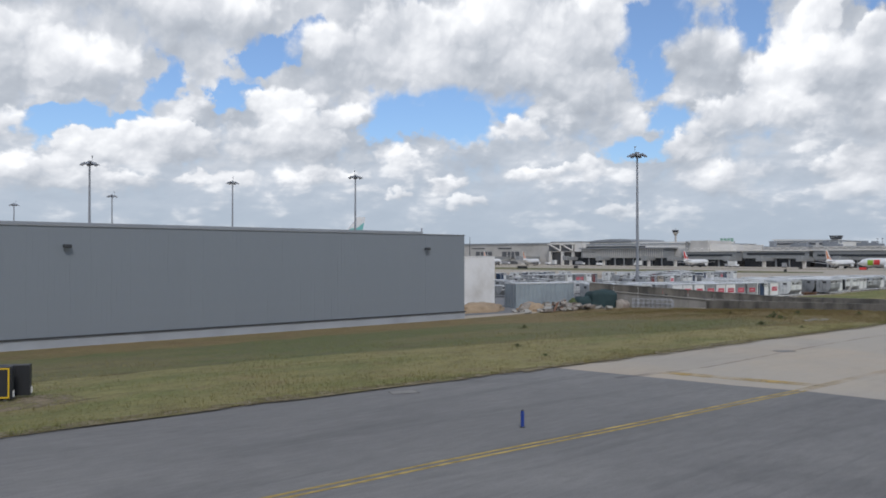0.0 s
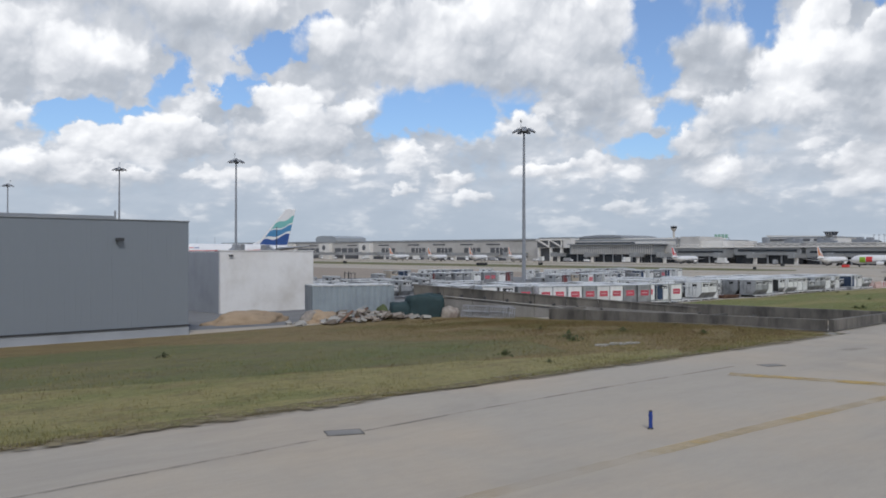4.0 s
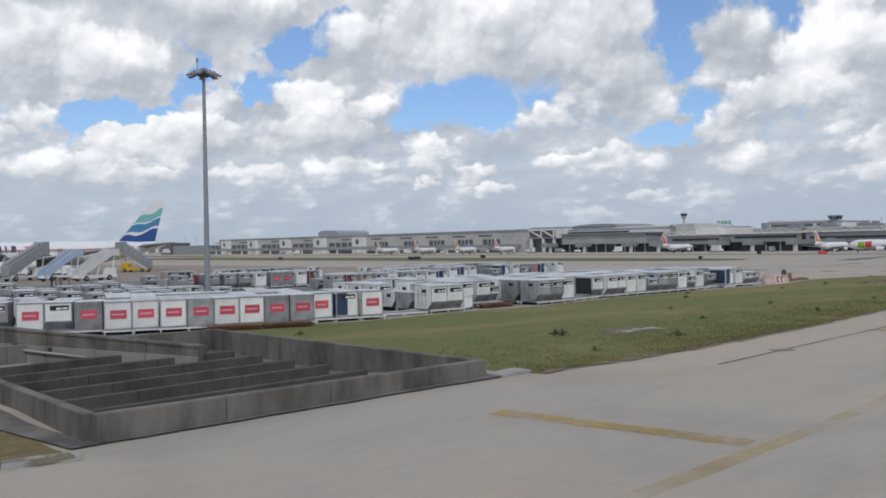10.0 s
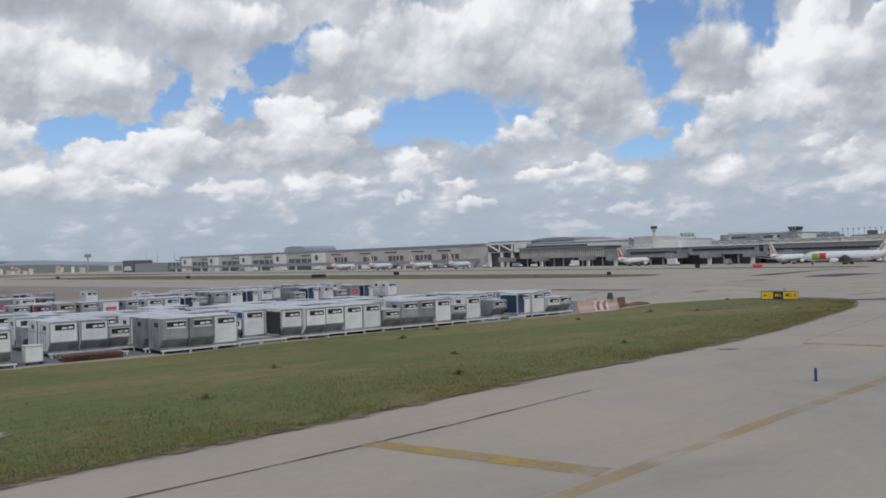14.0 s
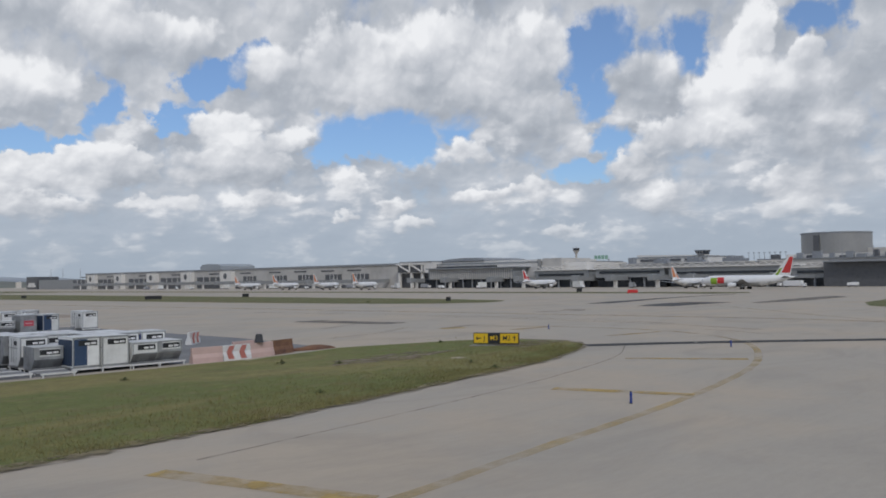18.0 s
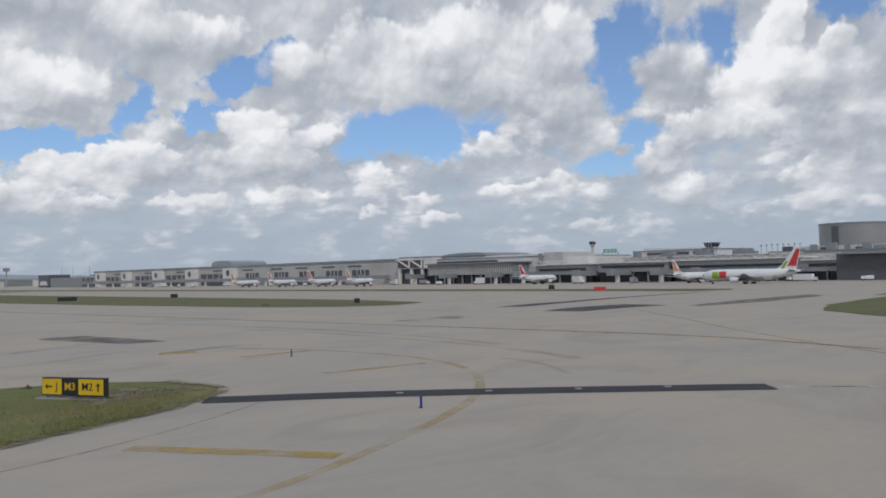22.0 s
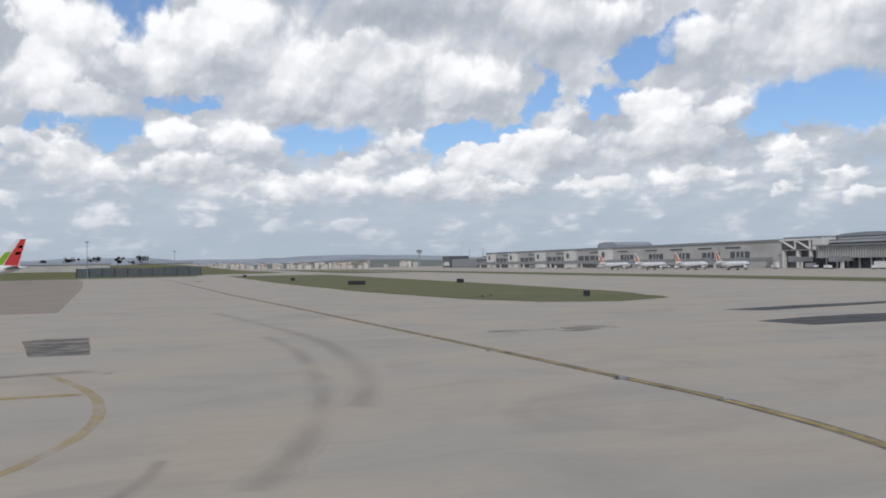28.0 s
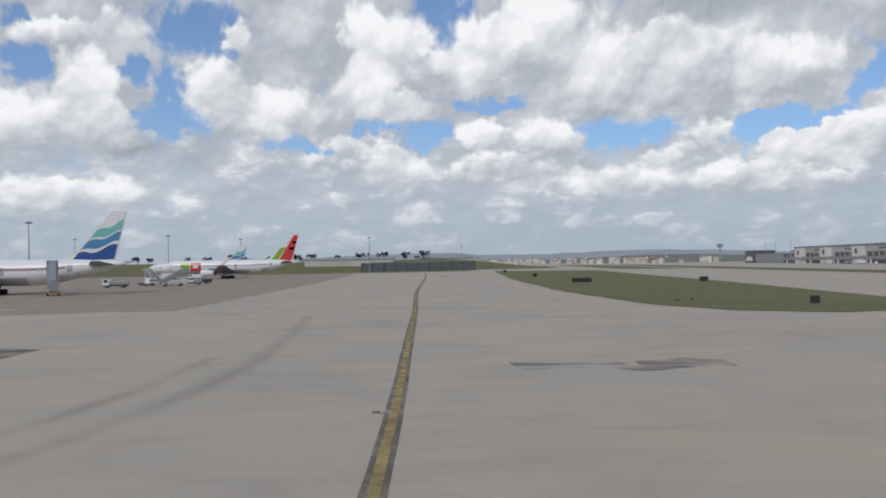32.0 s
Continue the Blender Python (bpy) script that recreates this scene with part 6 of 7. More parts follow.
    for y in (-0.3, 0.3):
        part("wheel", rod((0.12 * length, y - 0.12, 0.42), (0.12 * length, y + 0.12, 0.42), 0.42, sides=12), RUBBER, gear)
    # fin
    root, tip = zc + radius * 0.78, tail_h
    le0, le1, te0, te1 = 0.795 * length, 0.948 * length, 0.955 * length, 1.0 * length

    def fin_x(v, u):
        return (le0 + (le1 - le0) * v) * (1 - u) + (te0 + (te1 - te0) * v) * u

    fin = part("fin", prism([(le0 - 0.05 * length, root - 0.1), (le0 + (le1 - le0) * 0.12, root + (tip - root) * 0.16), (le1, tip), (te1, tip), (te0, root - 0.1)], -0.16, 0.16), mats.get("fin", WHITE), t)
    part("rudder_gap", prism([(fin_x(0.05, 0.68), root + (tip - root) * 0.05), (fin_x(0.97, 0.68), root + (tip - root) * 0.97), (fin_x(0.97, 0.69), root + (tip - root) * 0.97), (fin_x(0.05, 0.69), root + (tip - root) * 0.05)], -0.165, 0.165), BELLY, fin)

    def fin_band(low, high, mat, u0=0.03, u1=0.985, n=16):
        """A band of paint on both faces of the fin, between two heights given along the chord."""
        pts = [(u0 + (u1 - u0) * i / n) for i in range(n + 1)]
        outline = [(fin_x(min(0.99, max(0.0, low(u))), u), root + (tip - root) * min(0.99, max(0.0, low(u)))) for u in pts] + [(fin_x(min(0.99, max(0.0, high(u))), u), root + (tip - root) * min(0.99, max(0.0, high(u)))) for u in reversed(pts)]
        part("fin_band", prism(outline, -0.185, 0.185), mat, fin)

    return t, patch, fin_band, hull


def wave(base, tilt, amp, phase):
    return lambda u: base + tilt * u + amp * math.sin(u * 8.5 + phase)


def teal_wave_jet(m, words, group=""):
    t, patch, band, hull = airliner("passenger_jet", words, 54.9, 2.52, 47.6, 15.85, {"line": TAILRED, "engine": WHITE}, 1.75, 74, group=group)
    band(wave(0.42, 0.20, 0.03, 0.4), wave(0.60, 0.22, 0.03, 0.4), TEAL)
    band(wave(0.20, 0.20, 0.035, 0.7), wave(0.38, 0.20, 0.03, 0.4), MIDBLUE)
    band(wave(0.02, 0.02, 0.0, 0), wave(0.13, 0.20, 0.045, 0.9), DEEPBLUE)
    # airline title as plain bars of the letters' size
    for i, w in enumerate((1.0, 1.0, 0.8, 1.1, 1.3, 0.6, 0.6, 1.0, 0.9, 0.6, 0.4, 1.0)):
        u = 0.165 + i * 0.0215
        patch(u, u + w * 0.0155, 38 if i in (4, 5, 6) else 48, 80, TITLEGREY, "title_bar", 1.008, nu=1, na=3)
    patch(0.445, 0.465, 52, 58, TAILRED, "flag_bar", 1.008, nu=1, na=2)
    patch(0.47, 0.49, 52, 58, DEEPBLUE, "flag_bar", 1.008, nu=1, na=2)
    t.matrix_basis = m
    return t


teal_wave_jet(pose(92.0, 186.0, 0.0), "white wide-body jet with teal and blue waves on fin")
teal_wave_jet(pose(36.0, 470.0, 0.0), "far white jet with teal wave fin behind another jet")


def red_green_jet():
    t, patch, band, hull = airliner("passenger_jet", "white wide-body jet with red and green nose paint and fin", 58.8, 2.82, 60.3, 17.4, {"winglet": WHITE, "engine": WHITE}, 1.9, 80)
    patch(0.185, 0.245, 55, 128, TAILGREEN, "green_panel", 1.010, nu=4, na=6)
    patch(0.252, 0.325, 50, 120, TAILRED, "red_panel", 1.010, nu=4, na=6)
    patch(0.27, 0.305, 68, 96, WHITE, "white_mark", 1.014, nu=3, na=3)
    band(lambda u: 0.0, lambda u: 0.50 + 0.1 * u, TAILGREEN, 0.03, 0.36)
    band(lambda u: 0.0 if u > 0.5 else 0.02, lambda u: 0.985, TAILRED, 0.40, 0.97)
    band(lambda u: 0.42, lambda u: 0.52, WHITE, 0.62, 0.90)
    band(lambda u: 0.66, lambda u: 0.75, WHITE, 0.62, 0.92)
    t.matrix_basis = pose(82.5, 366.0, -0.1)


red_green_jet()


def short_jet(m, words, fin, nose=None, length=37.6, radius=2.0, high=11.8):
    t, patch, band, hull = airliner("narrow_body_jet", words, length, radius, 34.1, high, {"engine": WHITE, "fin": WHITE}, 1.55, 40, detail=False, group="jets at the terminal")
    band(lambda u: 0.16, lambda u: 0.93, fin, 0.38, 0.97, 6)
    band(lambda u: 0.0, lambda u: 0.35 + 0.2 * u, TAILGREEN if nose else fin, 0.04, 0.24, 4)
    if nose:
        patch(0.14, 0.21, 55, 130, TAILGREEN, "green_panel", 1.02, nu=3, na=4)
        patch(0.215, 0.29, 50, 120, TAILRED, "red_panel", 1.02, nu=3, na=4)
    t.matrix_basis = m
    return t


for y, fin in ((616, TAILORANGE), (563, TAILORANGE), (512, TAILORANGE), (468, TAILORANGE)):
    short_jet(pose(548, y - 6, lie(548, y), 0, 0, 200), "white narrow-body jet nosed in to terminal with painted fin", fin)
short_jet(pose(577, 321, lie(576, 312), 0, 0, 182), "white narrow-body jet nosed in, red fin and engines", TAILRED)
short_jet(pose(575, 215, lie(575, 215), 0, 0, 175), "white narrow-body jet nosed in to terminal", TAILORANGE)
short_jet(pose(515, 190.5, lie(515, 190), 0, 0, -90), "white jet with green and red nose parked before terminal", TAILRED, True, 45.5, 2.5, 15.4)


# ---- mobile stairs and service vehicles ----
def wheels(parent, spots, r=0.42):
    for x, y in spots:
        w = part("wheel", rod((x, y - 0.13, r), (x, y + 0.13, r), r, sides=14), RUBBER, parent)
        part("hub", rod((x, y - 0.14, r), (x, y + 0.14, r), r * 0.5, sides=10), GALV, w)


def air_stairs(m, paint, side_mat, canopy, words, top=4.2, run=6.4):
    """Foot of the flight at the origin, climbing along +x."""
    t = thing("passenger_stairs", m, words, "airstairs", "passenger stairs")
    part("chassis", cube(0.3, -1.0, 0.45, run + 1.0, 1.0, 0.85, 0.03), paint, t)
    wheels(t, [(1.2, -0.95), (1.2, 0.95), (run - 0.6, -0.95), (run - 0.6, 0.95)])
    n = 18
    for i in range(n):
        x, z = 0.2 + run * i / n, 0.45 + (top - 0.45) * i / n
        part("step", boxes([(x, -0.75, z, x + run / n + 0.05, 0.75, z + 0.05)]), GALV, t)
    for y in (-0.85, 0.80):
        part("side_panel", prism([(0, 0.35), (run, top - 0.1), (run + 1.6, top - 0.1), (run + 1.6, top + 1.05), (run, top + 1.05), (0, 1.45)], y, y + 0.05), side_mat, t)
        part("handrail", rod((0, y, 1.55), (run, y, top + 1.15), 0.04, sides=6), WHITEBAR, t)
    part("platform", cube(run, -0.85, top - 0.12, run + 1.6, 0.85, top, 0.02), paint, t)
    for x in (run * 0.55, run + 0.2):
        part("strut", rod((x, -0.7, 0.8), (x + 0.5, -0.7, top * 0.55 if x < run else top - 0.1), 0.08), paint, t)
        part("strut", rod((x, 0.7, 0.8), (x + 0.5, 0.7, top * 0.55 if x < run else top - 0.1), 0.08), paint, t)
    part("cab", cube(run - 0.9, -0.95, 0.85, run + 0.9, 0.2, 1.9, 0.08), paint, t)
    if canopy:
        for i in range(10):
            f = i / 10
            x, z = run * f, 0.9 + (top - 0.9) * f
            half, dz = (0.98, (top - 0.9) / 10) if i % 2 else (0.93, (top - 0.9) / 10)
            bm = prism([(x, z), (x + run / 10, z + dz), (x + run / 10, z + dz + half + 1.05), (x, z + half + 1.05)], -half, half)
            bmesh.ops.bevel(bm, geom=[e for e in bm.edges if min(v.co.z for v in e.verts) > z + 1.2 and abs(e.verts[0].co.y - e.verts[1].co.y) < 0.1], offset=0.42, segments=2, affect="EDGES")
            part("canopy_rib", bm, canopy if i % 2 else WINGGREY, t)
        part("canopy_hood", prism([(run, top + 0.1), (run + 1.7, top + 0.1), (run + 1.7, top + 2.3), (run + 0.3, top + 2.3)], -1.0, 1.0), canopy, t)
    return t


air_stairs(pose(138.4, 174.2, 0, 0, 0, math.degrees(math.atan2(8.4, -4.6))), VEHICLEYELLOW, WHITEBAR, MASTGREY, "yellow passenger stairs with ribbed grey canopy at rear door")
air_stairs(pose(112.6, 176.2, 0, 0, 0, math.degrees(math.atan2(7.0, -5.6))), VEHICLEYELLOW, DARKSTEEL, BLACK, "yellow passenger stairs with black canopy at front door")
air_stairs(pose(107.2, 139.5, 0.02, 0, 0, 25), WHITE, PALEBLUE, None, "white and blue mobile passenger stairs parked on apron", 3.9, 6.0)
air_stairs(pose(110.4, 133.4, 0.02, 0, 0, 22), WHITE, WHITEBAR, None, "white mobile passenger stairs with cab parked on apron", 3.9, 6.2)
air_stairs(pose(103.6, 146.0, 0.02, 0, 0, 28), WHITEBAR, BELLY, WINGGREY, "pale covered mobile stairs parked on apron", 4.0, 6.4)


def truck(m, words, body, cab, box_mat, length=6.0, high=2.6):
    t = thing("service_truck", m, words, "truck", "apron vehicles")
    part("chassis", cube(0, -0.9, 0.45, length, 0.9, 0.75, 0.03), DARKSTEEL, t)
    c = part("cab", cube(0, -1.0, 0.6, 1.7, 1.0, 2.1, 0.12), cab, t)
    part("windscreen", prism([(-0.02, 1.35), (0.02, 2.0), (0.05, 2.0), (0.02, 1.35)], -0.85, 0.85), GLASS_SHADE, c)
    part("side_window", boxes([(0.3, -1.02, 1.35, 1.3, -1.0, 1.95)]), GLASS_SHADE, c)
    part("box_body", cube(1.9, -1.1, 0.75, length, 1.1, high, 0.04), box_mat, t)
    wheels(t, [(0.9, -0.85), (0.9, 0.85), (length - 1.2, -0.85), (length - 1.2, 0.85)])


truck(pose(113, 168, 0.0, 0, 0, 150), "white service truck with blue panel on apron", WHITE, WHITE, WHITE, 6.5, 2.9)
truck(pose(118, 160, 0.0, 0, 0, 175), "white pickup truck on apron", WHITE, WHITE, WHITE, 5.2, 1.4)
truck(pose(96, 330, 0.0, 0, 0, 20), "white catering truck beside far jet", WHITE, WHITE, WHITE, 6.0, 2.8)
truck(pose(104, 342, 0.0, 0, 0, 10), "white apron van beside far jet", WHITE, WHITE, WHITE, 5.0, 2.0)
truck(pose(122, 230, 0.0, 0, 0, 10), "low grey belt loader behind parked jet", GALV, WHITE, GALV, 6.0, 1.5)
truck(pose(134, 262, 0.0, 0, 0, 30), "low baggage tug behind parked jet", GALV, WHITE, DARKSTEEL, 4.6, 1.3)
truck(pose(128, 246, 0.0, 0, 0, 160), "small white baggage tug on apron", WHITE, WHITE, GALV, 4.2, 1.2)
truck(pose(140, 250, 0.0, 0, 0, 190), "long grey dolly train on apron", GALV, GALV, OFFWHITE, 9.0, 1.3)
air_stairs(pose(126, 256, 0, 0, 0, 140), WHITE, GALV, None, "white open mobile stairs parked on apron", 3.6, 6.0)
air_stairs(pose(134, 236, 0, 0, 0, 35), WHITEBAR, GALV, None, "white open mobile stairs parked on apron", 3.4, 5.6)
truck(pose(570, 160, lie(570, 160), 0, 0, 80), "white box truck before terminal", WHITE, WHITE, WHITE, 12.0, 3.6)


def apron_clutter():
    """White vans, tugs and loaders standing under the gates."""
    rnd = random.Random(5)
    first = None
    for i in range(26):
        y = 140 + 29 * i + rnd.uniform(-9, 9)
        x = rnd.uniform(556, 584)
        m = pose(x, y, lie(x, y), 0, 0, rnd.uniform(0, 360))
        if i < 3:
            t = thing("service_truck", m, ("white service van under terminal gates", "grey baggage loader under terminal gates", "pale catering truck under terminal gates")[i], "truck", "vehicles at the terminal")
            long, high = ((5.4, 2.4), (8.0, 3.4), (8.5, 4.4))[i]
            part("chassis", cube(0, -0.9, 0.45, long, 0.9, 0.8), DARKSTEEL, t)
            part("cab", cube(0, -1.0, 0.8, 1.8, 1.0, 2.2, 0.12), WHITE, t)
            part("box_body", cube(1.9, -1.15, 0.8, long, 1.15, high, 0.05), (WHITE, GALV, OFFWHITE)[i], t)
            wheels(t, [(0.9, -0.85), (0.9, 0.85), (long - 1.2, -0.85), (long - 1.2, 0.85)])
            first = (first or []) + [t]
        else:
            copy_thing(first[i % 3], m)


apron_clutter()


def forklift(x, y):
    t = thing("forklift", pose(x, y, lie(x, y) + 0.01, 0, 0, 30), "small black forklift standing in the yard", "forklift")
    part("body", cube(0, -0.55, 0.3, 1.9, 0.55, 1.0, 0.06), BLACK, t)
    part("counterweight", cube(1.5, -0.55, 0.3, 2.1, 0.55, 1.2, 0.08), DARKSTEEL, t)
    for dx in (0.2, 1.5):
        for dy in (-0.5, 0.5):
            part("roof_post", rod((dx, dy, 1.0), (dx, dy, 2.1), 0.04, sides=6), BLACK, t)
    part("overhead_guard", cube(0.1, -0.55, 2.1, 1.6, 0.55, 2.16), BLACK, t)
    for dy in (-0.3, 0.3):
        part("mast_rail", rod((-0.15, dy, 0.1), (-0.15, dy, 2.4), 0.05, sides=6), BLACK, t)
        part("fork", boxes([(-1.2, dy - 0.06, 0.1, -0.15, dy + 0.06, 0.15)]), DARKSTEEL, t)
    wheels(t, [(0.2, -0.5), (0.2, 0.5), (1.6, -0.5), (1.6, 0.5)], 0.3)


forklift(95.6, 93.2)
tagged(part("white_tub", cube(103.4, 98.6, lie(104, 99), 105.4, 100.0, lie(104, 99) + 0.9, 0.1), OFFWHITE), "white plastic tub on yard", "tub")


# ---- terminal ----
def terminal():
    zb = -3.2

    def block(name, y0, y1, x0, x1, z0, z1, mat, words, roof=TERMROOF):
        t = thing(name, pose(0, 0, 0), words, "terminal building")
        part("wall", cube(x0, y0, z0, x1, y1, z1), mat, t)
        part("roof_edge", boxes([(x0 - 0.5, y0 - 0.4, z1, x1 + 0.5, y1 + 0.4, z1 + 0.6)]), roof, t)
        return t

    # long pier with white gate boxes
    t = block("terminal_pier", 494, 1085, 604, 660, zb, 15.6, TERMGREY, "long grey terminal pier with dark gate openings")
    part("roof_band", boxes([(603.2, 494, 15.6, 604.2, 1085, 17.0)]), TERMROOF, t, "dark roof band")
    ys = [524, 560, 600, 640, 690, 748, 826, 903, 985, 1060]
    for i, y in enumerate(ys):
        if i >= 5:
            g = part("gate_tower", cube(599, y - 10, zb, 604, y + 10, 14.5), TERMWHITE, t, "pale square gate tower")
            part("round_mark", rod((598.7, y, 9.6), (599.0, y, 9.6), 3.0, sides=20), TERMDARK, g)
        w = part("gate_opening", cube(603.4, y + (13 if i >= 5 else 10), 2.2 if i < 5 else -2.4, 604.3, y + (62 if i >= 5 else 32), 9.0), TERMDARK, t)
        for k in range(3):
            part("glazing_bar", cube(603.1, y + (24 if i >= 5 else 15) + k * (12 if i >= 5 else 5), 2.4, 603.4, y + (24.6 if i >= 5 else 15.4) + k * (12 if i >= 5 else 5), 9.0), TERMWHITE, w)
        # flat dark panel painted as the shade of a ground-level opening
        part("lower_opening", boxes([(603.5, y + 12, zb, 604.3, y + 46, -0.2)]), TERMDARK, t)
        part("upper_window", boxes([(603.6, y + 20, 11.6, 604.2, y + 38, 12.8)]), TERMDARK, t)
    for i, y in enumerate(list(range(510, 1080, 36)) + [455, 420, 376, 352, 305, 280, 251, 226, 178]):
        b = thing("jet_bridge", pose(603.5, y, 0), "grey enclosed jet bridge on legs at pier", "jet bridge", "jet bridges")
        part("tunnel", cube(-26, -1.6, 1.2, 0, 1.6, 4.2), JETBRIDGE, b)
        part("head", cube(-30, -2.2, 1.0, -26, 2.2, 4.8, 0.3), JETBRIDGE, b)
        part("leg", boxes([(-22, -1.2, zb, -21, 1.2, 1.2)]), TERMWHITE, b)
    # truss block
    t = block("terminal_link", 456, 492, 600, 650, 8.6, 17.2, TERMWHITE, "pale terminal link with white roof truss", TERMROOF)
    part("recess", cube(599.6, 465, 9.2, 600.4, 494, 15.6), TERMDARK, t)
    bm = bmesh.new()
    for k in range(2):
        tube(bm, (599, 466 + 14 * k, 9.4), (599, 479 + 14 * k, 15.4), 0.7, sides=6)
        tube(bm, (599, 466 + 14 * k, 9.4), (599, 466 + 14 * k, 16), 0.7, sides=6)
    tube(bm, (599, 464, 15.6), (599, 495, 15.6), 0.7, sides=6)
    part("truss", bm, TERMWHITE, t)
    # dark block stands in for the shade under the link
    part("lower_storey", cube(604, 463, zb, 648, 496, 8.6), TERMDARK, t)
    for y in (466, 478, 492):
        part("column", cube(600, y, zb, 602, y + 2.2, 8.6), TERMWHITE, t)
    # concourse with ribbed gallery
    t = block("terminal_hall", 340, 456, 606, 690, zb, 14.6, TERMWHITE, "large pale terminal hall with stepped roofs")
    part("upper_storey", cube(612, 344, 14.6, 660, 455, 16.6), TERMWHITE, t)
    part("upper_roof", prism([(412, 17.0), (456, 17.0), (456, 17.9), (448, 18.9), (434, 19.5), (420, 19.4), (412, 18.4)], 611, 662, "x"), TERMROOF, t, "curved dark roof slab")
    part("strip_window", boxes([(605.4, 395, 11.2, 606.2, 458, 13.2)]), GLASS_SHADE, t)
    part("side_box", cube(604, 336, zb, 640, 352, 17.0), TERMGREY, t)
    part("chimney", cube(602, 353, zb, 603.4, 355, 16.5), DRUM, t)
    part("low_wing", cube(607, 318, zb, 660, 340, 13.8), TERMWHITE, t)
    t = thing("gate_gallery", pose(0, 0, 0), "grey ribbed gate gallery raised over dark undercroft", "terminal building")
    part("gallery_shell", cube(588, 366, 3.2, 604, 448, 11.0), JETBRIDGE, t)
    for k in range(40):
        part("rib", boxes([(587.6, 367.0 + 2 * k, 3.2, 588, 367.6 + 2 * k, 10.6)]), TERMGREY, t)
    part("gallery_roof", boxes([(586, 364, 11.0, 606, 449, 11.7)]), TERMROOF, t)
    # solid near-black fill, coloured as the shade below the gallery
    part("undercroft", cube(590, 352, zb, 604, 464, 3.2), GLASS_SHADE, t)
    for k in range(9):
        part("column", cube(588.6, 368 + 9 * k, zb, 589.4, 368.8 + 9 * k, 3.2), TERMROOF, t)
    # lower galleries towards the tower
    for y0, y1, z0, z1 in ((308, 351, 2.0, 8.2), (253, 302, 3.0, 8.4), (176, 250, 2.0, 8.6), (120, 176, 1.4, 7.0)):
        t = thing("gate_gallery", pose(0, 0, 0), "long grey raised gate gallery over dark undercroft", "terminal building")
        part("gallery_shell", cube(594, y0, z0, 612, y1, z1), JETBRIDGE, t)
        part("gallery_roof", boxes([(593, y0 - 1, z1, 613, y1 + 1, z1 + 0.7)]), TERMWHITE, t)
        part("strip_window", boxes([(593.6, y0 + 3, z0 + 2.6, 594.2, y1 - 3, z0 + 4.0)]), GLASS_SHADE, t)
        # fill coloured near black in place of the shade underneath
        part("undercroft", cube(596.4, y0, zb, 610, y1, z0), GLASS_SHADE, t)
        n = int((y1 - y0) / 6)
        for k in range(n):
            ya, yb = y0 + (y1 - y0) * k / n, y0 + (y1 - y0) * (k + 1) / n
            part("roof_brace", tube(rod((593.4, ya, z1 + 0.7), (593.4, (ya + yb) / 2, z1 + 2.6), 0.22, sides=5), (593.4, (ya + yb) / 2, z1 + 2.6), (593.4, yb, z1 + 0.7), 0.22, sides=5), TERMWHITE, t)
        part("brace_rail", boxes([(593.2, y0, z1 + 2.5, 593.6, y1, z1 + 2.9)]), TERMWHITE, t)
        for k in range(int((y1 - y0) / 10)):
            part("column", cube(595, y0 + 4 + 10 * k, zb, 596, y0 + 4.9 + 10 * k, z0), TERMROOF, t)
    t = block("terminal_offices", 214, 300, 620, 680, zb, 11.4, TERMGREY, "grey terminal office block with rooftop plant")
    for k in range(14):
        part("rooftop_unit", cube(626 + (k * 7) % 30, 216 + 6 * k, 12.0, 631 + (k * 7) % 30, 219.5 + 6 * k, 13.6 + (k * 3) % 5 * 0.6), TERMROOF, t)
    t = block("control_building", 256, 313, 660, 700, 8, 16.2, TERMWHITE, "pale multi-storey terminal building with window bands")
    for k in range(3):
        part("strip_window", boxes([(659.5, 259 + 17 * k, 13.6, 660.2, 273 + 17 * k, 15.2)]), TERMDARK, t)
    part("upper_storey", prism([(262, 16.2), (310, 16.2), (313, 18.4), (262, 17.4)], 664, 690, "x"), TERMWHITE, t)
    t = thing("apron_tower", pose(0, 0, 0), "small glazed apron control cab on terminal roof", "control tower")
    part("shaft", cube(661, 259.5, 12, 668, 264.5, 18.0), TERMGREY, t)
    part("glazed_cab", prism([(259.4, 17.8), (264.6, 17.8), (265.6, 20.2), (258.4, 20.2)], 660, 668, "x"), GLASS_SHADE, t)
    part("cab_roof", cube(659.6, 258.1, 20.2, 668.4, 265.9, 20.6), TERMROOF, t)
    for k in range(3):
        part("mullion", boxes([(659.7, 260.2 + 1.8 * k, 17.8, 659.95, 260.4 + 1.8 * k, 20.2)]), TERMWHITE, t)
    t = thing("roof_masts", pose(0, 0, 0), "row of thin steel masts on terminal roof", "mast")
    for k in range(8):
        p = part("mast_pole", rod((690, 216 + 3.6 * k, zb - 0.05), (690, 216 + 3.6 * k, 18.2), 0.2, 0.14, 6), MASTGREY, t)
        part("mast_head", cube(689.6, 215.4 + 3.6 * k, 17.9, 690.4, 216.6 + 3.6 * k, 18.4), MASTGREY, p)
    t = block("terminal_east", 60, 214, 640, 720, zb, 12.4, TERMGREY, "long grey terminal wing with recessed dark bays")
    # bays are flat panels with their shade put into the colour
    for k in range(9):
        part("dark_bay", cube(639.4, 70 + 16 * k, 2, 640.3, 80 + 16 * k, 8), TERMDARK, t)
    part("upper_deck", cube(650, 96, 12.4, 700, 200, 15.4), TERMWHITE, t)
    for k in range(22):
        y, h = 74 + 6.1 * k, 1.2 + (k * 7) % 5 * 0.7
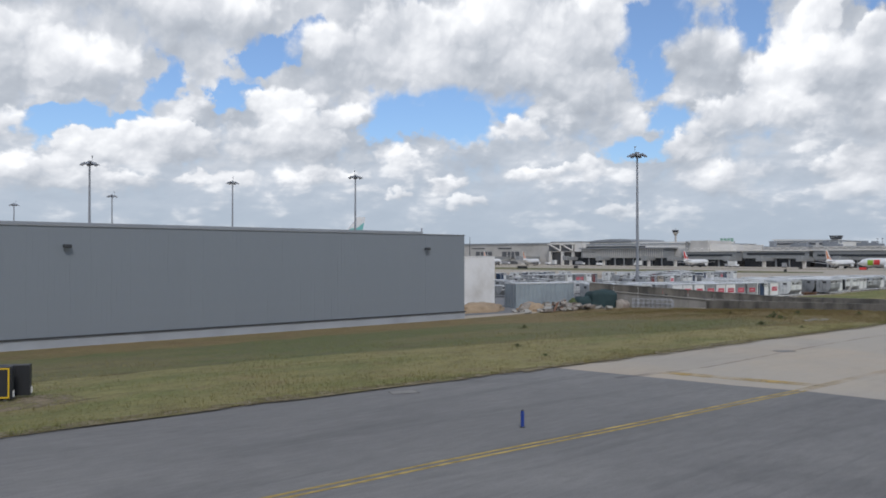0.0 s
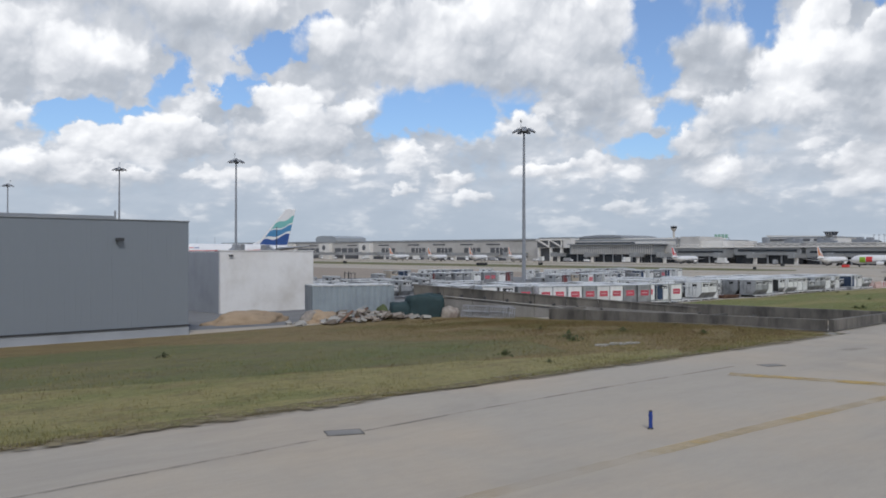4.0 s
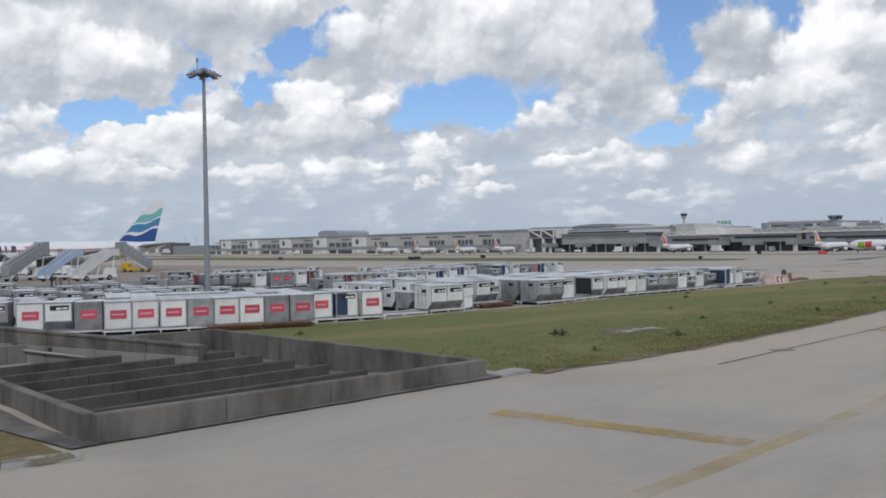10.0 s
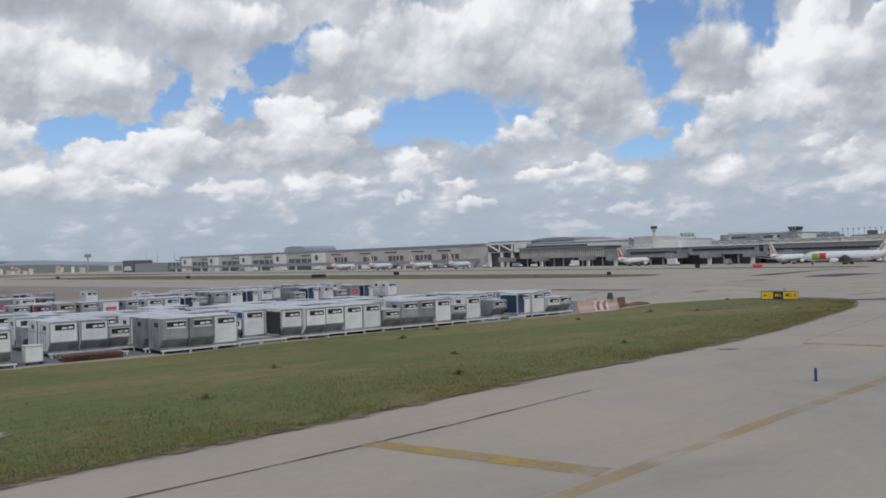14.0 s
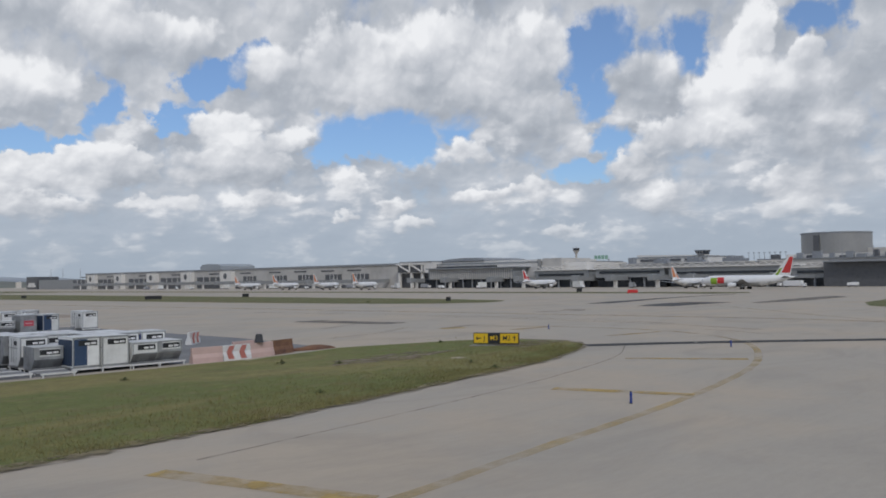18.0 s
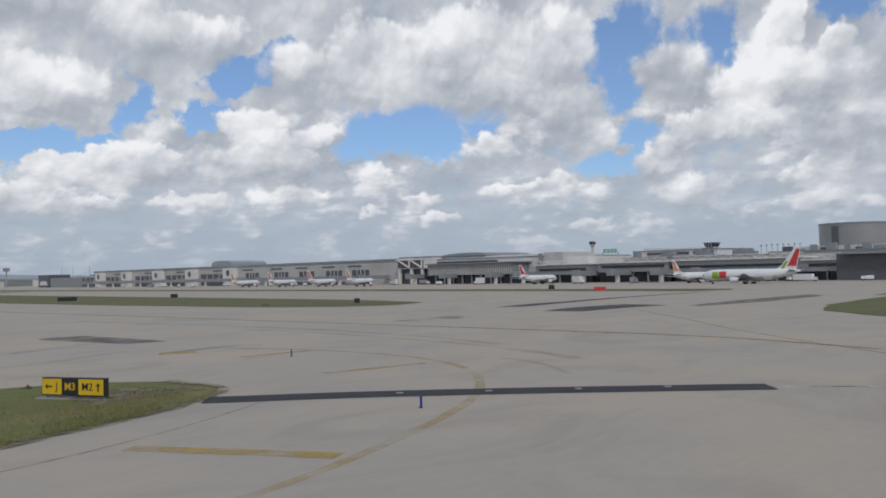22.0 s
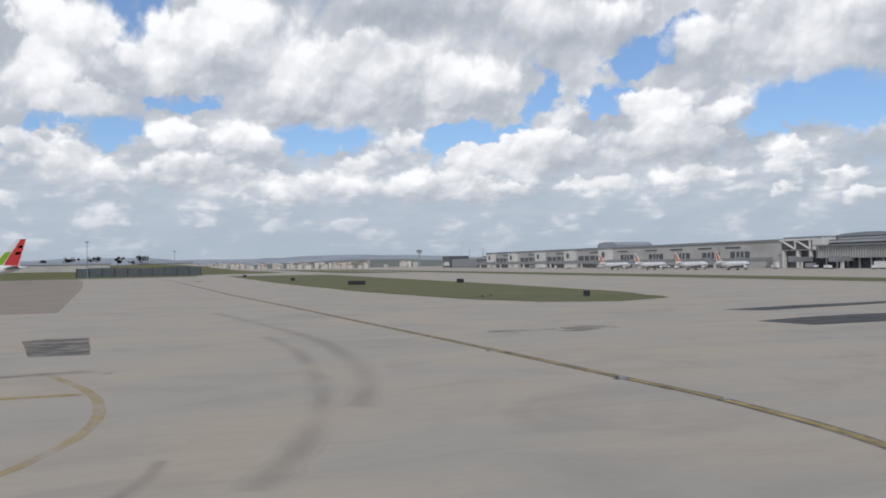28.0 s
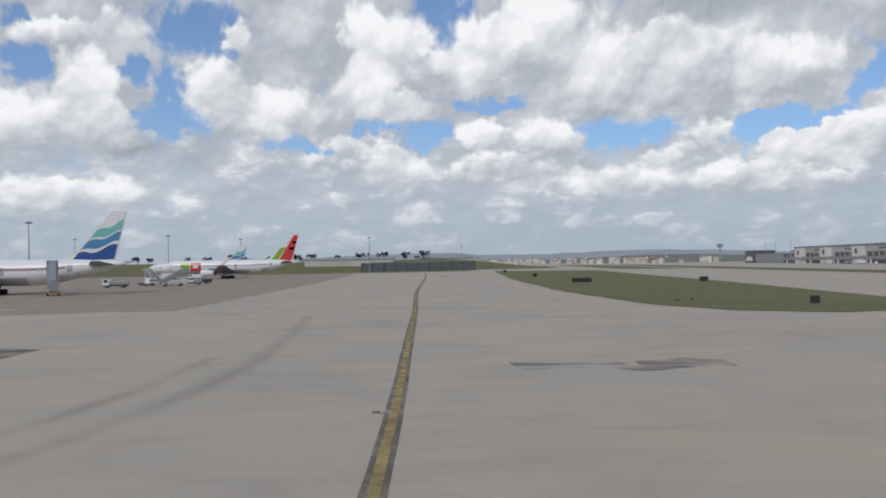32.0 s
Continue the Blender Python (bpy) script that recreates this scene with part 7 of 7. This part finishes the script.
        part("rooftop_unit", cube(643 + (k * 5) % 7, y, 13.0, 646 + (k * 5) % 7, y + 2.2 + (k * 3) % 4, 13.0 + h), TERMROOF if k % 3 else TERMDARK, t)
    for k in range(7):
        part("vent_stack", rod((648, 82 + 17 * k, 12.8), (648, 82 + 17 * k, 17.4 + (k * 5) % 3), 0.22, 0.16, 6), TERMROOF, t)
    t = block("dark_gallery", 84, 158, 590, 622, zb, 9.6, TERMDARK, "dark steel and glass gate building")
    part("roof_slab", boxes([(586, 80, 9.6, 626, 154, 10.8)]), TERMROOF, t)
    t = thing("drum_building", pose(806, 222, 0), "tall curved grey concrete drum building with dark slot", "building")
    bm = rod((0, 0, zb), (0, 0, 33.4), 25, sides=48)
    part("drum", bm, DRUM, t, smooth=False)
    part("slot", cube(-25.6, 4.0, 17, -23.4, 8.2, 32), TERMDARK, t)
    part("cap", rod((0, 0, 33.4), (0, 0, 34.4), 25.4, sides=48), TERMROOF, t)
    part("annex", cube(-6, -60, zb, 20, -20, 22), TERMGREY, t)
    t = thing("radar_tower", pose(1180, 716, -3), "slender concrete control tower with flared cab", "control tower")
    part("shaft", rod((0, 0, 0), (0, 0, 40), 2.0, 1.6, 14), TERMGREY, t)
    part("flare", rod((0, 0, 40), (0, 0, 45), 1.6, 4.6, 16), TERMGREY, t)
    part("cab", rod((0, 0, 45), (0, 0, 48), 4.6, 5.0, 16), GLASS_SHADE, t)
    part("roof", rod((0, 0, 48), (0, 0, 49), 5.4, 4.6, 16), TERMROOF, t)
    part("aerial", rod((0, 0, 49), (0, 0, 52), 0.2), GALV, t)
    t = thing("sign_board", pose(760, 397, -3), "pale green illegible rooftop sign board on frame", "sign")
    part("frame", boxes([(0, -1, -0.3, 0.6, -0.4, 22), (0, 14.4, -0.3, 0.6, 15, 22)]), GALV, t)
    for k in range(4):
        part("letter_bar", boxes([(-0.3, 0.2 + 3.6 * k, 21.5, 0.3, 3.0 + 3.6 * k, 25)]), SIGNGREEN, t)
    t = thing("far_hall", pose(818, 1130, 0), "distant grey hall with low arched roof", "building")
    # hall takes the same grey with painted haze as the far hills
    part("roof", prism([(-22, -3), (-22, 27), (-14, 30), (14, 31), (30, 30), (36, 27), (36, -3)], 0, 60, "x"), HAZEGREY, t)
    # pieces at the pier's end
    t = thing("end_building", pose(612, 1120, -3), "dark glass-fronted building beyond pier end", "building")
    part("block", cube(0, 6, 0, 30, 138, 13), JETBRIDGE, t)
    part("dark_front", cube(-0.6, 143, 0, 30, 183, 18), TERMDARK, t)
    part("white_mark", prism([(147, 3), (179, 3), (173, 9), (153, 9)], -1.0, -0.6, "x"), TERMWHITE, t)
    for y in (4, 60, 100):
        part("flag_pole", rod((2, y, 15), (2, y, 28), 0.35, 0.2, 6), GALV, t)
    t = thing("weather_radar", pose(637, 1525, -3), "far dark box on radar tower", "radar tower")
    part("lattice", rod((0, 0, 0), (0, 0, 27), 1.4, 1.0, 8), HAZEGREY, t)
    part("box", cube(-4, -5.5, 27, 4, 5.5, 33, 0.8), TERMROOF, t)


terminal()


# ---- far surroundings ----
def tree(seed, height):
    rnd = random.Random(seed)
    t = thing("far_tree", pose(0, 0, 0), "dark round-crowned tree on far skyline", "tree", "trees on the skyline")
    bm = rod((0, 0, 0), (0, 0, height * 0.5), height * 0.035, height * 0.018, 7)
    for i in range(5):
        a = i * 1.3
        tube(bm, (0, 0, height * (0.3 + 0.04 * i)), (math.cos(a) * height * 0.25, math.sin(a) * height * 0.25, height * 0.66), height * 0.014, height * 0.006, 5)
    part("trunk", bm, BARK, t)
    verts, faces = [], []
    lumps = [(rnd.gauss(0, 0.22) * height, rnd.gauss(0, 0.22) * height, height * rnd.uniform(0.45, 0.92), height * rnd.uniform(0.10, 0.2)) for _ in range(11)]
    for i in range(900):
        x, y, z, r = rnd.choice(lumps)
        d = Vector((rnd.gauss(0, 1), rnd.gauss(0, 1), rnd.gauss(0, 1))).normalized() * r * rnd.uniform(0.6, 1.05)
        p = Vector((x, y, z)) + d
        e = Vector((rnd.uniform(-1, 1), rnd.uniform(-1, 1), rnd.uniform(-1, 1))).normalized() * height * 0.035
        f = e.orthogonal().normalized() * height * 0.03
        n = len(verts)
        verts += [p - e, p + f, p + e, p - f]
        faces.append((n, n + 1, n + 2, n + 3))
    me = bpy.data.meshes.new("crown")
    me.from_pydata([tuple(v) for v in verts], [], faces)
    part_of("crown", me, TREELEAF, t)
    return t


def embankment():
    bm = bmesh.new()
    rows = []
    for i in range(61):
        x = -420 + i * 11.5
        fade = smoothstep(270, 190, x)
        y0 = 566 + 0.05 * x
        top = 7.2 * fade + 0.8 * noise.noise((x * 0.02, 0, 0)) * fade
        rows.append([bm.verts.new(p) for p in ((x, y0, -0.05), (x, y0 + 22, top * 0.55), (x, y0 + 48, top), (x, y0 + 140, top + 0.5), (x, y0 + 200, -0.2))])
    for a, b in zip(rows, rows[1:]):
        for j in range(4):
            bm.faces.new((a[j], b[j], b[j + 1], a[j + 1]))
    tagged(part("grass_bank", bm, FARGRASS, smooth=True), "dark green grass bank at far airfield edge", "bank", "", "structure")


embankment()


def noise_wall():
    t = thing("dark_fence", pose(0, 0, 0), "dark blue-grey blast fence before grass bank", "fence")
    for k in range(10):
        x = 140 + 7.2 * k
        part("fence_panel", boxes([(x, 556, -0.1, x + 6.9, 557, 5.4 + 0.3 * math.sin(k))]), BRONZE, t)
    for k in range(11):
        part("fence_post", boxes([(139.7 + 7.2 * k, 555.6, -0.1, 140.0 + 7.2 * k, 556, 5.6)]), DARKSTEEL, t)


noise_wall()
t = thing("low_hut", pose(58, 520, 0), "low pale hut with flat roof by grass bank", "hut")
part("wall", cube(0, 0, 0, 16, 5, 3.0), TERMGREY, t)
part("roof", cube(-1, -1, 3.0, 17, 6, 3.5), TERMWHITE, t)
for k in range(4):
    part("window", boxes([(2 + 3.6 * k, -0.05, 1.0, 3.6 + 3.6 * k, 0.0, 2.2)]), TERMDARK, t)
for k, (x, y, w) in enumerate(((96, 592, 60), (20, 600, 46), (170, 640, 40))):
    t = thing("low_shed", pose(x, y, 5.0), "long low pale shed on grass bank", "shed", "sheds on the bank")
    part("wall", cube(0, 0, -3, w, 8, 3.2), TERMGREY, t)
    part("roof", prism([(-0.5, 3.2), (4, 4.6), (8.5, 3.2)], -0.5, w + 0.5, "x"), TERMROOF, t)

trees = [tree(i, 8.5) for i in range(3)]
rnd = random.Random(77)
spots = [(x, 640 + rnd.uniform(-10, 60)) for x in [-340 + 11.5 * q + rnd.uniform(-5, 5) for q in range(46)]]
for i, (x, y) in enumerate(spots):
    m = pose(x, y, 6.2, 0, 0, 40 * i)
    if i < 3:
        trees[i].matrix_basis = m
        whole = trees[i]
    else:
        whole = copy_thing(trees[i % 3], m)
    k = rnd.uniform(0.4, 0.95)
    whole.scale = (k, k, k)
for i in range(16):
    x, y = 690 + rnd.uniform(0, 60), 240 + 9 * i + rnd.uniform(-3, 3)
    whole = copy_thing(trees[i % 3], pose(x, y, -3.25, 0, 0, 30 * i))
    whole.scale = (1.3, 1.3, 2.0)


def house(seed):
    rnd = random.Random(seed)
    w, d, h = rnd.uniform(7, 15), rnd.uniform(7, 10), rnd.uniform(3, 9)
    t = thing("far_house", pose(0, 0, 0), "distant pale house with tiled or flat roof", "house", "houses on the horizon")
    part("wall", cube(-w / 2, -d / 2, -14, w / 2, d / 2, h), HOUSE, t)
    if seed % 3:
        part("roof", prism([(-d / 2 - 0.5, h), (0, h + 2.6), (d / 2 + 0.5, h)], -w / 2 - 0.5, w / 2 + 0.5, "x"), ROOFTILE, t)
    else:
        part("roof", cube(-w / 2 - 0.3, -d / 2 - 0.3, h, w / 2 + 0.3, d / 2 + 0.3, h + 0.6), TERMWHITE, t)
    return t


houses = [house(i) for i in range(9)]
for i in range(290):
    a = radians(rnd.uniform(-15, 13) if i < 220 else rnd.uniform(-45, 28))
    r = rnd.uniform(1350, 2250)
    x, y = 190 + math.sin(a) * r, math.cos(a) * r
    m = pose(x, y, (r - 1100) * 0.010 - 2, 0, 0, rnd.uniform(0, 180))
    if i < 9:
        houses[i].matrix_basis = m
        whole = houses[i]
    else:
        whole = copy_thing(houses[i % 9], m)
    whole.scale = (0.62, 0.62, 0.62)


def ridge(name, r, az0, az1, base, high, seed, mat, words):
    bm = bmesh.new()
    rows = []
    n = 90
    for i in range(n + 1):
        a = radians(az0 + (az1 - az0) * i / n)
        f = math.sin(math.pi * i / n) ** 0.5
        z = base + f * high * (0.45 + 0.75 * max(0, noise.noise((i * 0.07, seed, 0)) + 0.35) + 0.12 * noise.noise((i * 0.5, seed, 2)))
        x, y = 180 + math.sin(a) * r, math.cos(a) * r
        rows.append((bm.verts.new((x * 0.8, y * 0.8, base - 8)), bm.verts.new((x, y, z)), bm.verts.new((x * 1.2, y * 1.2, base - 8))))
    for a, b in zip(rows, rows[1:]):
        bm.faces.new((a[0], b[0], b[1], a[1]))
        bm.faces.new((a[1], b[1], b[2], a[2]))
    tagged(part(name, bm, mat, smooth=True), words, "hill", "", "structure")


ridge("far_hills", 3600, -40, 45, -6, 62, 1.3, HAZEGREY, "hazy blue-grey hills on horizon")
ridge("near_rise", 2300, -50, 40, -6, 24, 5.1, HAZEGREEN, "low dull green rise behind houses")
